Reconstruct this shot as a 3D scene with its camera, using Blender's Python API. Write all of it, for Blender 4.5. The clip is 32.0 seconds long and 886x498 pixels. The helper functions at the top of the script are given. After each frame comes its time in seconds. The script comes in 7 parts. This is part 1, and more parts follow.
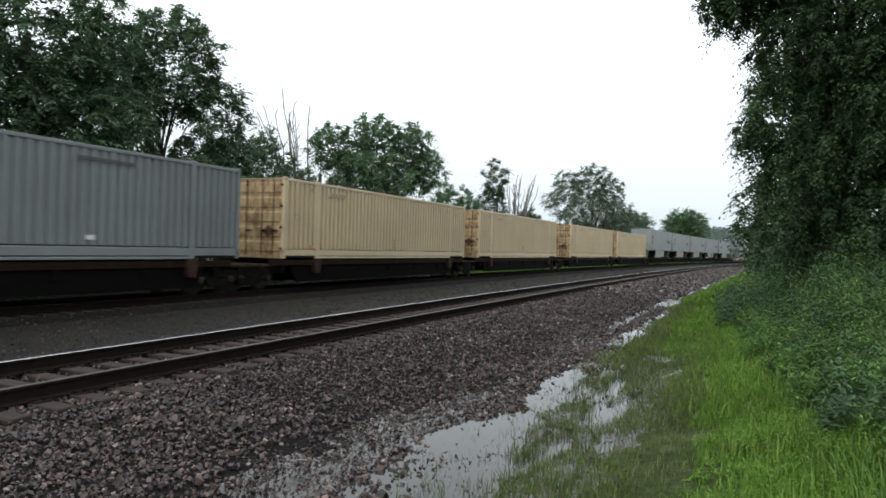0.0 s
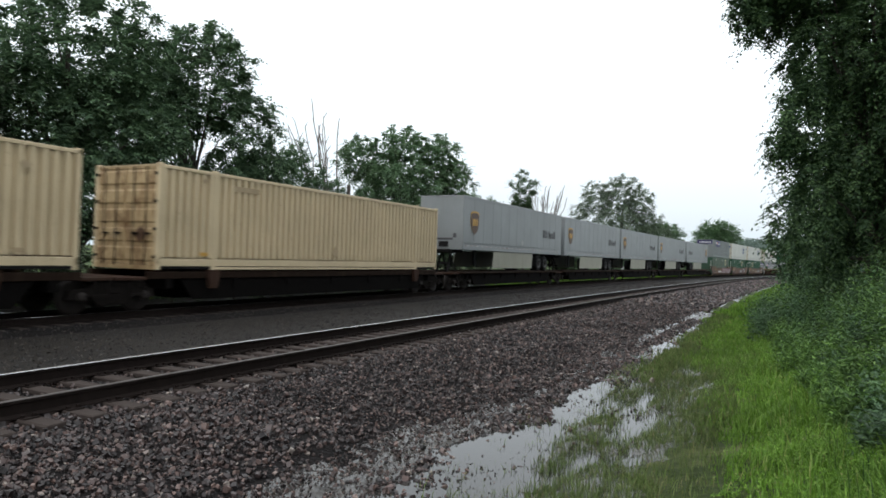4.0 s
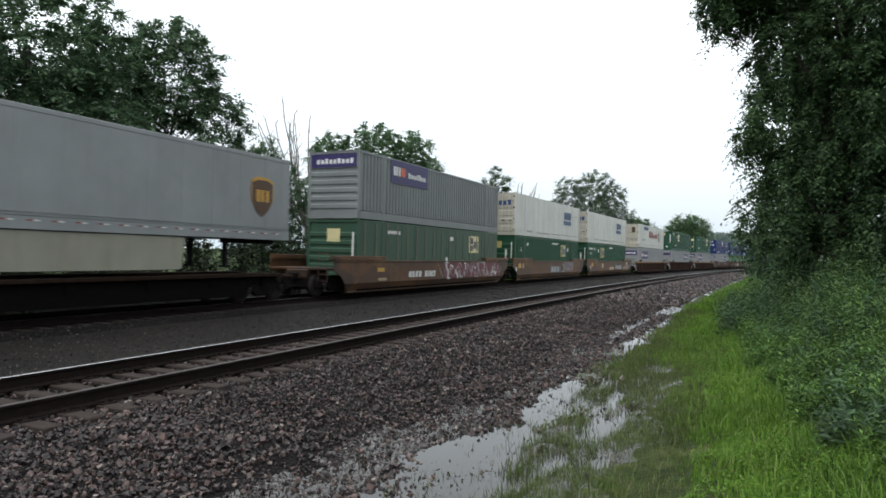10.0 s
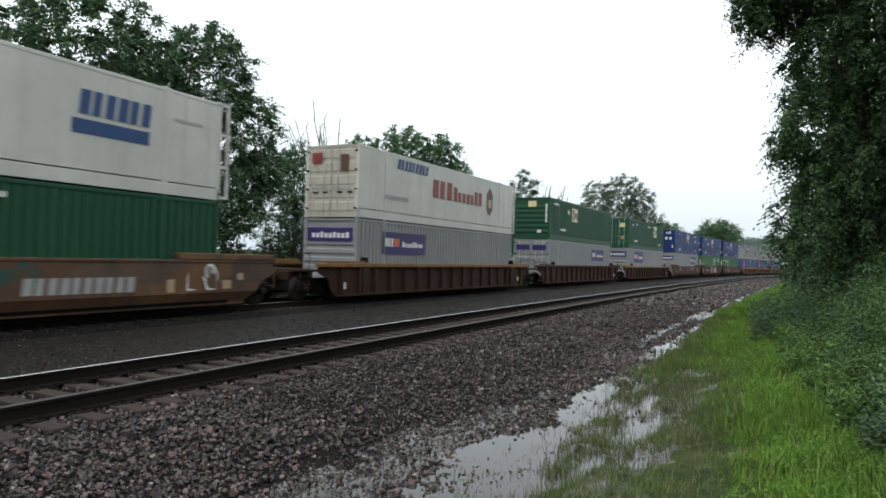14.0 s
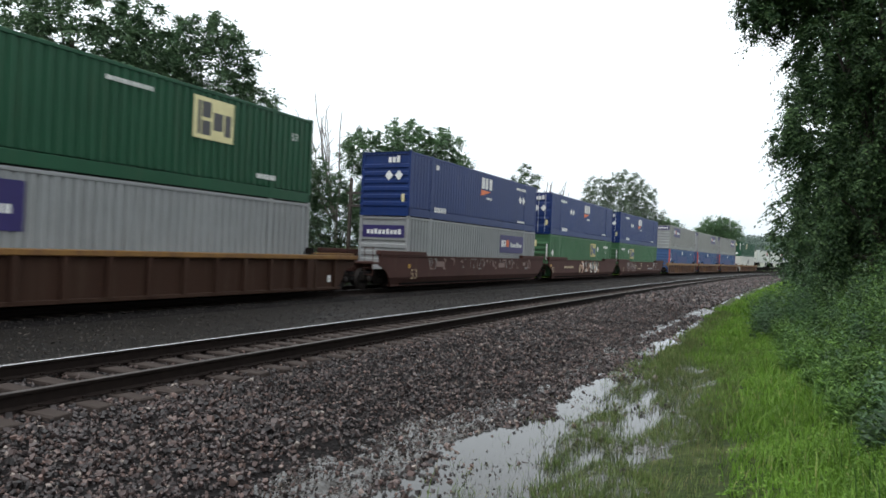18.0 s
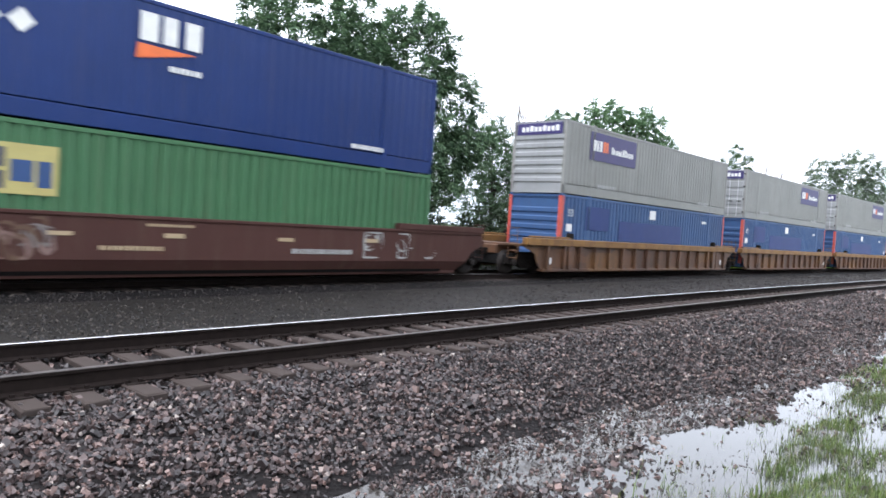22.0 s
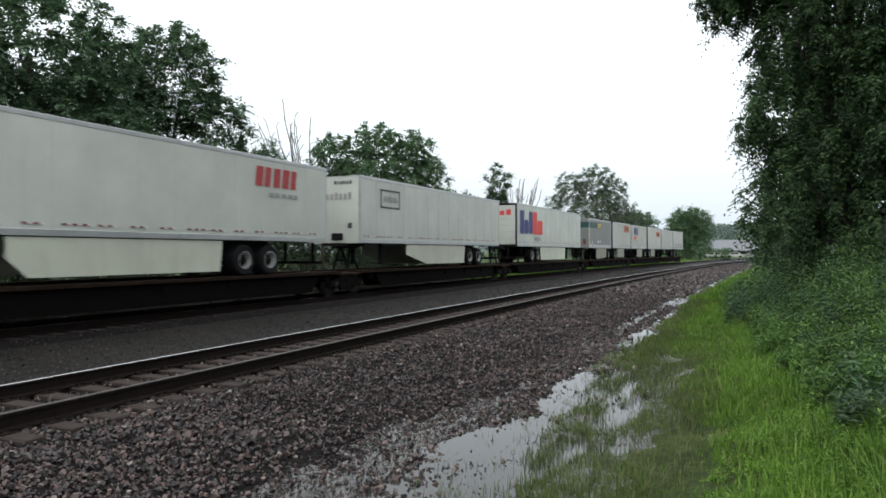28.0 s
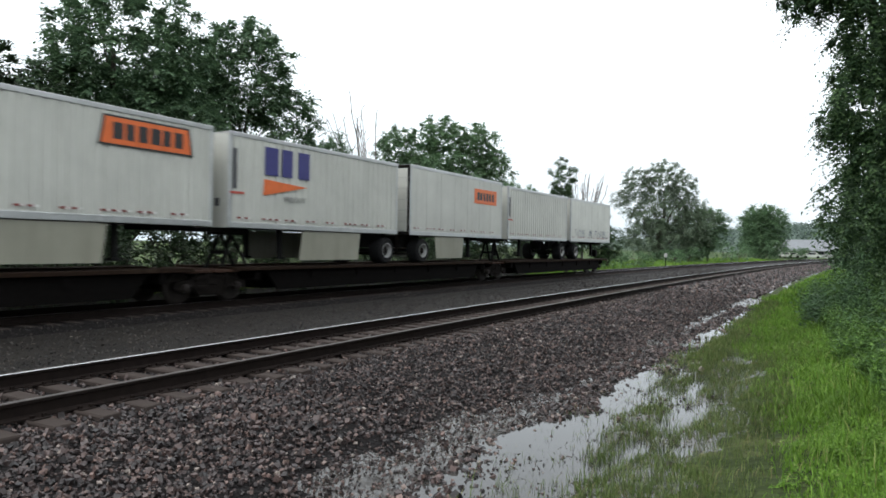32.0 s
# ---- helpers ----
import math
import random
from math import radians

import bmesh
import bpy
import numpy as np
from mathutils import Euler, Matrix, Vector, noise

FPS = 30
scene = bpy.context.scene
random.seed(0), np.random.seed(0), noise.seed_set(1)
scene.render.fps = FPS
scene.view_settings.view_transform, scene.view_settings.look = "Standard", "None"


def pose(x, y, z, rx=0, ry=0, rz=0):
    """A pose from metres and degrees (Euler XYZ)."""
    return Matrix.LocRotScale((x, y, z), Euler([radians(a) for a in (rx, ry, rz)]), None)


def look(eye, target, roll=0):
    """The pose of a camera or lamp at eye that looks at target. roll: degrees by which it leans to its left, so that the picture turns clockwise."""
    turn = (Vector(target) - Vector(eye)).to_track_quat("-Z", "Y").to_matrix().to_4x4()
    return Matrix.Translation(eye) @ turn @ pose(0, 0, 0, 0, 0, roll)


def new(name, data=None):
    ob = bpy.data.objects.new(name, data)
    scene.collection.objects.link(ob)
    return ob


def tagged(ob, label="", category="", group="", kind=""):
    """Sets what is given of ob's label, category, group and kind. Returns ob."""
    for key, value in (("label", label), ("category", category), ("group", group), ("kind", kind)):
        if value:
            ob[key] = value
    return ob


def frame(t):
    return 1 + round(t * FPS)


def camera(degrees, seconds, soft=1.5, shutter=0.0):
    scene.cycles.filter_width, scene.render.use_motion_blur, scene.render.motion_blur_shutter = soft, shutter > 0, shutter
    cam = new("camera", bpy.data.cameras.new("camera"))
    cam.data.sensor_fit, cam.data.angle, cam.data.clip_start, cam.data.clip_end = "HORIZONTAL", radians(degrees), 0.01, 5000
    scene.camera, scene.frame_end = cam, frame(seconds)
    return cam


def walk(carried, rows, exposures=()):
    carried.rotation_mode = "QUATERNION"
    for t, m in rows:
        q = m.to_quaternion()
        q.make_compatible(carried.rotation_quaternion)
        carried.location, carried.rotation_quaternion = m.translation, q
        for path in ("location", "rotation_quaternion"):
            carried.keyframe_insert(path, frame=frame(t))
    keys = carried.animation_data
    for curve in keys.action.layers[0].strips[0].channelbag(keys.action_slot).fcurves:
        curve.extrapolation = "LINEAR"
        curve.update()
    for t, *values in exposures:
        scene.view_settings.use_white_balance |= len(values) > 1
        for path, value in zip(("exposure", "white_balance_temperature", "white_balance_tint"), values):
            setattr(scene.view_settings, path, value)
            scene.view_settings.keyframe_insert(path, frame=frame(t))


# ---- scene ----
cam = camera(66.0, 32.0, soft=1.65, shutter=0.27)
PATH = [
    (0.0, pose(0.001, -0.001, 1.616, 89.78, -1.79, 23.76)),
    (0.5, pose(0.001, -0.002, 1.626, 90.06, -1.82, 23.84)),
    (1.0, pose(0.016, -0.006, 1.615, 90.39, -1.71, 24.23)),
    (1.5, pose(0.010, -0.012, 1.617, 90.63, -1.91, 25.22)),
    (2.0, pose(0.006, -0.016, 1.623, 90.75, -2.21, 26.35)),
    (2.5, pose(0.025, -0.010, 1.617, 90.88, -2.19, 26.89)),
    (3.0, pose(0.029, -0.010, 1.615, 90.91, -2.10, 26.96)),
    (3.5, pose(0.033, -0.016, 1.614, 90.84, -1.83, 26.56)),
    (4.0, pose(0.034, -0.012, 1.613, 90.66, -1.89, 26.12)),
    (4.5, pose(0.026, -0.009, 1.622, 90.48, -1.98, 25.69)),
    (6.5, pose(0.035, -0.007, 1.642, 89.99, -3.18, 25.12)),
    (7.0, pose(0.066, 0.106, 1.670, 90.12, -3.24, 23.50)),
    (7.5, pose(0.093, 0.144, 1.675, 90.20, -2.36, 22.96)),
    (8.0, pose(0.094, 0.160, 1.674, 90.12, -1.72, 22.85)),
    (8.5, pose(0.094, 0.156, 1.678, 90.02, -1.34, 22.98)),
    (9.0, pose(0.081, 0.165, 1.673, 90.13, -1.37, 23.18)),
    (9.5, pose(0.080, 0.154, 1.676, 90.32, -1.34, 23.53)),
    (10.0, pose(0.075, 0.151, 1.678, 90.42, -1.31, 24.03)),
    (10.5, pose(0.068, 0.149, 1.676, 90.48, -1.56, 24.74)),
    (11.0, pose(0.015, 0.111, 1.668, 90.40, -1.67, 26.22)),
    (11.5, pose(-0.019, 0.040, 1.642, 90.24, -1.50, 28.24)),
    (12.0, pose(-0.014, 0.004, 1.648, 89.89, -1.15, 27.92)),
    (12.5, pose(-0.022, -0.022, 1.643, 89.83, -1.47, 27.41)),
    (13.0, pose(-0.026, -0.034, 1.642, 89.97, -1.65, 26.74)),
    (13.5, pose(-0.019, -0.031, 1.644, 90.26, -1.88, 26.39)),
    (14.0, pose(-0.017, -0.032, 1.646, 90.62, -1.80, 26.17)),
    (14.5, pose(-0.021, -0.026, 1.643, 90.85, -1.65, 25.95)),
    (15.0, pose(-0.021, -0.028, 1.643, 90.99, -1.72, 25.54)),
    (15.5, pose(-0.018, -0.025, 1.645, 90.99, -1.66, 25.26)),
    (17.5, pose(-0.034, -0.038, 1.630, 90.40, -2.67, 25.63)),
    (18.0, pose(-0.029, -0.033, 1.632, 90.11, -2.50, 26.19)),
    (18.5, pose(-0.028, -0.048, 1.639, 90.23, -2.19, 26.60)),
    (19.0, pose(-0.038, -0.039, 1.635, 90.37, -1.75, 27.04)),
    (19.5, pose(-0.037, -0.029, 1.633, 90.53, -1.83, 27.12)),
    (20.0, pose(-0.061, -0.022, 1.629, 90.52, -2.31, 25.96)),
    (20.5, pose(-0.119, -0.025, 1.609, 90.41, -3.01, 28.14)),
    (21.0, pose(-0.202, 0.007, 1.590, 88.62, -3.34, 36.63)),
    (21.5, pose(-0.228, 0.018, 1.576, 88.30, -3.65, 40.89)),
    (22.0, pose(-0.219, 0.027, 1.571, 87.90, -3.69, 42.30)),
    (22.5, pose(-0.201, 0.037, 1.569, 87.94, -3.66, 41.55)),
    (23.0, pose(-0.086, 0.005, 1.611, 88.81, -3.30, 32.32)),
    (23.5, pose(-0.026, -0.005, 1.625, 89.63, -1.93, 25.32)),
    (24.0, pose(0.019, -0.018, 1.633, 90.12, -1.55, 22.40)),
    (24.5, pose(0.019, -0.031, 1.634, 90.48, -1.12, 22.39)),
    (25.0, pose(0.029, -0.023, 1.629, 90.80, -1.12, 22.86)),
    (25.5, pose(0.011, -0.018, 1.662, 92.74, -0.55, 26.94)),
    (27.5, pose(-0.041, -0.020, 1.632, 90.89, 0.47, 23.88)),
    (28.0, pose(-0.035, -0.001, 1.623, 90.29, 0.13, 24.15)),
    (28.5, pose(-0.027, 0.002, 1.618, 90.01, -0.41, 24.30)),
    (29.0, pose(-0.017, -0.003, 1.617, 89.98, -0.77, 24.54)),
    (29.5, pose(-0.022, -0.016, 1.620, 90.10, -1.00, 24.88)),
    (30.0, pose(-0.014, -0.026, 1.623, 90.24, -1.07, 25.49)),
    (30.5, pose(-0.023, -0.017, 1.616, 90.32, -1.38, 26.11)),
    (31.0, pose(-0.029, -0.025, 1.610, 90.22, -1.38, 26.79)),
    (31.5, pose(-0.048, -0.003, 1.607, 89.98, -1.44, 27.70)),
    (32.0, pose(-0.040, 0.019, 1.602, 89.74, -0.99, 29.40)),
]
# the film's own exposure rises while the view swings away from the bright sky
EXPOSURES = [(0, 0.08, 6400, 10), (15.5, 0.08, 6400, 10), (18.0, 0.26, 6400, 10), (20.0, 0.28, 6400, 10), (20.6, 0.24, 6380, 10), (21.0, 0.48, 6250, 10), (21.5, 1.20, 6150, 16), (22.0, 1.30, 6100, 16), (22.6, 1.46, 6100, 16), (23.0, 1.28, 6250, 12), (23.5, 0.58, 6380, 10), (24.1, 0.18, 6400, 10), (25.0, 0.08, 6400, 10), (31.0, 0.13, 6400, 10), (32, 0.33, 6400, 10)]
walk(cam, PATH, exposures=EXPOSURES)

# ---- light: a bright overcast sky with a wide, weak sun behind the cloud ----
SUN_EL, SUN_AZ = radians(58), radians(200)
world = bpy.data.worlds.new("overcast_sky")
scene.world = world
world.use_nodes = True
wn, wl = world.node_tree.nodes, world.node_tree.links
sky = wn.new("ShaderNodeTexSky")
sky.sky_type, sky.sun_disc = "NISHITA", False
sky.sun_elevation, sky.sun_rotation = SUN_EL, SUN_AZ
sky.air_density, sky.dust_density = 1.0, 4.0
pale = wn.new("ShaderNodeHueSaturation")
pale.inputs["Saturation"].default_value = 0.35
pale.inputs["Value"].default_value = 0.9
wl.new(sky.outputs[0], pale.inputs["Color"])
cloud = wn.new("ShaderNodeMixRGB")
cloud.inputs[0].default_value = 0.78
cloud.inputs[2].default_value = (12.2, 12.7, 13.0, 1)
# the cloud is darkest at the horizon and brightest overhead
way = wn.new("ShaderNodeTexCoord")
height_of = wn.new("ShaderNodeSeparateXYZ")
wl.new(way.outputs["Generated"], height_of.inputs[0])
veil = wn.new("ShaderNodeValToRGB")
veil.color_ramp.elements[0].color = (0.485, 0.54, 0.575, 1)
veil.color_ramp.elements[1].color = (1, 1, 1, 1)
for at, v, tint in ((0.06, 0.585, 0.05), (0.15, 0.70, 0.035), (0.45, 0.92, 0.015)):
    veil.color_ramp.elements.new(at).color = (v * (1 - tint), v, v * (1 + 0.6 * tint), 1)
wl.new(height_of.outputs[2], veil.inputs[0])
dome = wn.new("ShaderNodeMixRGB")
dome.blend_type = "MULTIPLY"
dome.inputs[0].default_value = 1.0
wl.new(cloud.outputs[0], dome.inputs[1])
wl.new(veil.outputs[0], dome.inputs[2])
wl.new(pale.outputs[0], cloud.inputs[1])
wl.new(dome.outputs[0], wn["Background"].inputs[0])
wn["Background"].inputs[1].default_value = 0.150
sun = new("sun", bpy.data.lights.new("sun", "SUN"))
sun.data.energy, sun.data.angle, sun.data.color = 0.7, radians(25), (1.0, 0.97, 0.93)
sun.matrix_world = look((0, 0, 60), (0 - 60 * math.sin(SUN_AZ) / math.tan(SUN_EL), 0 - 60 * math.cos(SUN_AZ) / math.tan(SUN_EL), 0))
scene.view_settings.exposure = 0.0

# ---- materials ----
def mat_new(name):
    m = bpy.data.materials.new(name)
    m.use_nodes = True
    return m, m.node_tree.nodes, m.node_tree.links, m.node_tree.nodes["Principled BSDF"]


def ramp(nodes, stops):
    r = nodes.new("ShaderNodeValToRGB")
    e = r.color_ramp.elements
    e[0].position, e[0].color = stops[0][0], (*stops[0][1], 1)
    e[1].position, e[1].color = stops[1][0], (*stops[1][1], 1)
    for p, c in stops[2:]:
        x = e.new(p)
        x.color = (*c, 1)
    return r


def tex(nodes, links, kind, scale, coords="Object", detail=6, rough=0.6, stretch=None):
    n = nodes.new(kind)
    n.inputs["Scale"].default_value = scale
    if kind == "ShaderNodeTexNoise":
        n.inputs["Detail"].default_value, n.inputs["Roughness"].default_value = detail, rough
    tc = nodes.new("ShaderNodeTexCoord")
    if stretch:
        mp = nodes.new("ShaderNodeMapping")
        mp.inputs["Scale"].default_value = stretch
        links.new(tc.outputs[coords], mp.inputs[0])
        links.new(mp.outputs[0], n.inputs["Vector"])
    else:
        links.new(tc.outputs[coords], n.inputs["Vector"])
    return n


def bumped(nodes, links, bsdf, src, strength, dist=0.02):
    b = nodes.new("ShaderNodeBump")
    b.inputs["Strength"].default_value, b.inputs["Distance"].default_value = strength, dist
    links.new(src, b.inputs["Height"])
    links.new(b.outputs[0], bsdf.inputs["Normal"])


def mixc(nodes, links, fac, a, b, mode="MIX"):
    x = nodes.new("ShaderNodeMixRGB")
    x.blend_type = mode
    for s, v in ((0, fac), (1, a), (2, b)):
        if isinstance(v, (int, float)):
            x.inputs[s].default_value = v
        elif isinstance(v, tuple):
            x.inputs[s].default_value = (*v, 1)
        else:
            links.new(v, x.inputs[s])
    return x.outputs[0]


def paint(name, col, rough=0.45, dirt=(0.12, 0.09, 0.06), amount=0.35, rust=0.0, streak=0.35, metal=0.0, spec=0.3):
    """Weathered paint: broad fading, vertical dirt streaks, rust specks, fine relief."""
    m, n, l, b = mat_new(name)
    fade = tex(n, l, "ShaderNodeTexNoise", 0.55, detail=5)
    fr = ramp(n, [(0.3, tuple(c * 0.86 for c in col)), (0.72, tuple(min(1, c * 1.08) for c in col))])
    l.new(fade.outputs[0], fr.inputs[0])
    st = tex(n, l, "ShaderNodeTexNoise", 1.0, detail=8, rough=0.7, stretch=(5.0, 5.0, 0.35))
    sr = ramp(n, [(0.52, (0, 0, 0)), (0.8, (1, 1, 1))])
    l.new(st.outputs[0], sr.inputs[0])
    g = n.new("ShaderNodeMath")
    g.operation = "MULTIPLY"
    g.inputs[1].default_value = streak
    l.new(sr.outputs[0], g.inputs[0])
    c1 = mixc(n, l, g.outputs[0], fr.outputs[0], tuple(d * 0.6 + c * 0.25 for d, c in zip(dirt, col)))
    heavy = rust >= 1.0
    sp = tex(n, l, "ShaderNodeTexNoise", 2.6 if heavy else 6.5, detail=10, rough=0.75, stretch=(1, 1, 0.55) if heavy else None)
    pr = ramp(n, [(0.46, (0, 0, 0)), (0.62, (0.88, 0.88, 0.88))] if heavy else [(0.60, (0, 0, 0)), (0.70, (1, 1, 1))])
    l.new(sp.outputs[0], pr.inputs[0])
    g2 = n.new("ShaderNodeMath")
    g2.operation = "MULTIPLY"
    g2.inputs[1].default_value = max(rust, amount * 0.35)
    l.new(pr.outputs[0], g2.inputs[0])
    c2 = mixc(n, l, g2.outputs[0], c1, (0.125, 0.062, 0.026) if rust else dirt)
    l.new(c2, b.inputs["Base Color"])
    b.inputs["Metallic"].default_value = metal
    b.inputs["Specular IOR Level"].default_value = spec
    rr = n.new("ShaderNodeMapRange")
    rr.inputs[3].default_value, rr.inputs[4].default_value = rough - 0.1, rough + 0.2
    l.new(sp.outputs[0], rr.inputs[0])
    l.new(rr.outputs[0], b.inputs["Roughness"])
    bumped(n, l, b, fade.outputs[0], 0.25, 0.02)
    return m


def plain(name, col, rough=0.5, metal=0.0, var=0.15, scale=9.0, spec=0.5):
    m, n, l, b = mat_new(name)
    t = tex(n, l, "ShaderNodeTexNoise", scale)
    r = ramp(n, [(0.25, tuple(c * (1 - var) for c in col)), (0.75, tuple(min(1, c * (1 + var)) for c in col))])
    l.new(t.outputs[0], r.inputs[0])
    l.new(r.outputs[0], b.inputs["Base Color"])
    b.inputs["Roughness"].default_value, b.inputs["Metallic"].default_value = rough, metal
    b.inputs["Specular IOR Level"].default_value = spec
    return m


CREAM = paint("cream_paint", (0.545, 0.440, 0.282), rust=0.55, streak=0.35)
CREAM_RUSTY = paint("rusty_cream_paint", (0.42, 0.31, 0.17), rust=1.0, streak=0.85, dirt=(0.1500, 0.0600, 0.0150))
GREY_BOX = paint("grey_box_paint", (0.188, 0.205, 0.203), streak=0.3)
GREY_LIGHT = paint("light_grey_paint", (0.240, 0.248, 0.250), streak=0.45)
GREY_WARM = paint("warm_grey_paint", (0.200, 0.201, 0.187), streak=0.5)
TRAILER_GREY = paint("trailer_grey_paint", (0.235, 0.250, 0.254), rough=0.4, streak=0.25)
WHITE = paint("white_paint", (0.485, 0.487, 0.445), rough=0.4, streak=0.35)
WHITE_OLD = paint("stained_white_paint", (0.41, 0.385, 0.315), rust=0.7, streak=0.8, dirt=(0.1360, 0.0680, 0.0204))
WHITE_CLEAN = paint("clean_white_paint", (0.520, 0.538, 0.486), rough=0.35, streak=0.12, amount=0.15)
GREEN = paint("green_paint", (0.0105, 0.063, 0.030), streak=0.25)
GREEN_DULL = paint("dull_green_paint", (0.038, 0.086, 0.054), streak=0.5)
GREEN_BRIGHT = paint("bright_green_paint", (0.047, 0.128, 0.058), streak=0.5)
BLUE = paint("deep_blue_paint", (0.0040, 0.0215, 0.108), streak=0.2, rough=0.4)
BLUE_MID = paint("mid_blue_paint", (0.034, 0.080, 0.185), streak=0.5)
BLUE_DARK = paint("overpainted_blue", (0.0085, 0.0265, 0.1250), streak=0.2)
OXIDE_CAR = paint("oxide_red_car_paint", (0.054, 0.0230, 0.0185), rust=0.5, streak=0.6, rough=0.7, spec=0.2)
DARK_CAR = paint("dark_brown_car_paint", (0.036, 0.0180, 0.0120), rust=0.5, streak=0.6, rough=0.75, spec=0.15)
YELLOW_CAP = paint("yellow_top_chord_paint", (0.185, 0.095, 0.026), rust=1.0, streak=0.5, rough=0.6)
# near black: the blocked light under the cars is put into this colour
SPINE = plain("shade_black_spine", (0.0042, 0.0036, 0.0033), 0.9, 0.0, 0.4, spec=0.05)
DECK_RUST = paint("rusty_deck_edge", (0.015, 0.0085, 0.0055), rust=0.4, streak=0.4, rough=0.85, spec=0.1)
# steel darkened so that its colour holds the shade under the train
STEEL_DARK = plain("shade_dark_cast_steel", (0.010, 0.0082, 0.0072), 0.85, 0.0, 0.4, spec=0.06)
WHEEL = plain("rail_wheel_steel", (0.022, 0.018, 0.016), 0.6, 0.25, 0.3, spec=0.2)
ALU = plain("dull_aluminium", (0.45, 0.46, 0.46), 0.45, 0.7, 0.15, 3.0)
RUBBER = plain("tyre_rubber", (0.010, 0.010, 0.0105), 0.9, 0.0, 0.3, 14.0, spec=0.15)
PUP_GREY = paint("plain_grey_trailer", (0.205, 0.216, 0.206), streak=0.35)
TAN_POST = paint("rusty_tan_post", (0.16, 0.135, 0.10), rust=0.6, streak=0.5)
SKIRT = paint("dusty_skirt_panel", (0.255, 0.25, 0.20), streak=0.5)
SKIRT_PALE = paint("yellowed_skirt_panel", (0.52, 0.53, 0.43), rough=0.45, streak=0.3, amount=0.3)
RIM_DARK = plain("dark_wheel_rim", (0.045, 0.045, 0.045), 0.6, 0.2, 0.3)
RIM = plain("bare_wheel_rim", (0.24, 0.24, 0.235), 0.5, 0.3, 0.15)
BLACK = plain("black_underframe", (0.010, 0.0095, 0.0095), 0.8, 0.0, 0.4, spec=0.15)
FLAT = {k: plain("marking_" + k, c, 0.5, 0.0, 0.12, 4.0) for k, c in dict(faded=(0.16, 0.10, 0.085), faded_grey=(0.13, 0.115, 0.11), 
    purple=(0.019, 0.0125, 0.090), white=(0.62, 0.62, 0.60), orange=(0.62, 0.13, 0.03), yellow=(0.62, 0.42, 0.06), cream=(0.62, 0.56, 0.30),
    navy=(0.03, 0.03, 0.15), blue=(0.015, 0.048, 0.14), red=(0.35, 0.03, 0.035), crimson=(0.17, 0.025, 0.02), maroon=(0.115, 0.016, 0.030), gold=(0.45, 0.25, 0.04), brown=(0.07, 0.035, 0.018),
    black=(0.02, 0.02, 0.022), charcoal=(0.06, 0.06, 0.065), teal=(0.012, 0.055, 0.048), peach=(0.50, 0.30, 0.19), tan=(0.33, 0.25, 0.15), grey=(0.28, 0.28, 0.27),
    straw=(0.36, 0.31, 0.11), lilac=(0.12, 0.06, 0.16), signal=(0.40, 0.065, 0.045), scarlet=(0.62, 0.045, 0.035)).items()}


def patched(name, cols, cell=(0.55, 0.55, 1.6)):
    """Steel repainted in rough rectangular patches of several tones, with dirt and rust over it."""
    m, n, l, b = mat_new(name)
    v = tex(n, l, "ShaderNodeTexVoronoi", 1.0, stretch=cell)
    v.distance = "CHEBYCHEV"
    r = ramp(n, cols)
    r.color_ramp.interpolation = "CONSTANT"
    sep = n.new("ShaderNodeSeparateColor")
    l.new(v.outputs["Color"], sep.inputs[0])
    l.new(sep.outputs[0], r.inputs[0])
    d = tex(n, l, "ShaderNodeTexNoise", 1.3, detail=9, rough=0.7, stretch=(1.6, 1.6, 0.8))
    dr = ramp(n, [(0.40, (0, 0, 0)), (0.72, (0.8, 0.8, 0.8))])
    l.new(d.outputs[0], dr.inputs[0])
    c = mixc(n, l, dr.outputs[0], r.outputs[0], (0.028, 0.018, 0.012))
    s = tex(n, l, "ShaderNodeTexNoise", 7.0, detail=10, rough=0.75)
    sr = ramp(n, [(0.56, (0, 0, 0)), (0.7, (0.7, 0.7, 0.7))])
    l.new(s.outputs[0], sr.inputs[0])
    c = mixc(n, l, sr.outputs[0], c, (0.09, 0.04, 0.018))
    l.new(c, b.inputs["Base Color"])
    b.inputs["Roughness"].default_value = 0.65
    bumped(n, l, b, s.outputs[0], 0.2, 0.01)
    return m


BROWN_CAR = patched("patched_brown_car_paint", [(0.0, (0.092, 0.042, 0.018)), (0.3, (0.074, 0.037, 0.019)), (0.5, (0.115, 0.052, 0.019)), (0.68, (0.062, 0.034, 0.021)), (0.8, (0.132, 0.066, 0.022)), (0.92, (0.084, 0.052, 0.032))])
YELLOW_CAR = patched("rusty_yellow_car_paint", [(0.0, (0.098, 0.041, 0.016)), (0.4, (0.070, 0.029, 0.014)), (0.7, (0.128, 0.058, 0.018)), (0.9, (0.050, 0.023, 0.014))], (0.5, 0.5, 0.8))


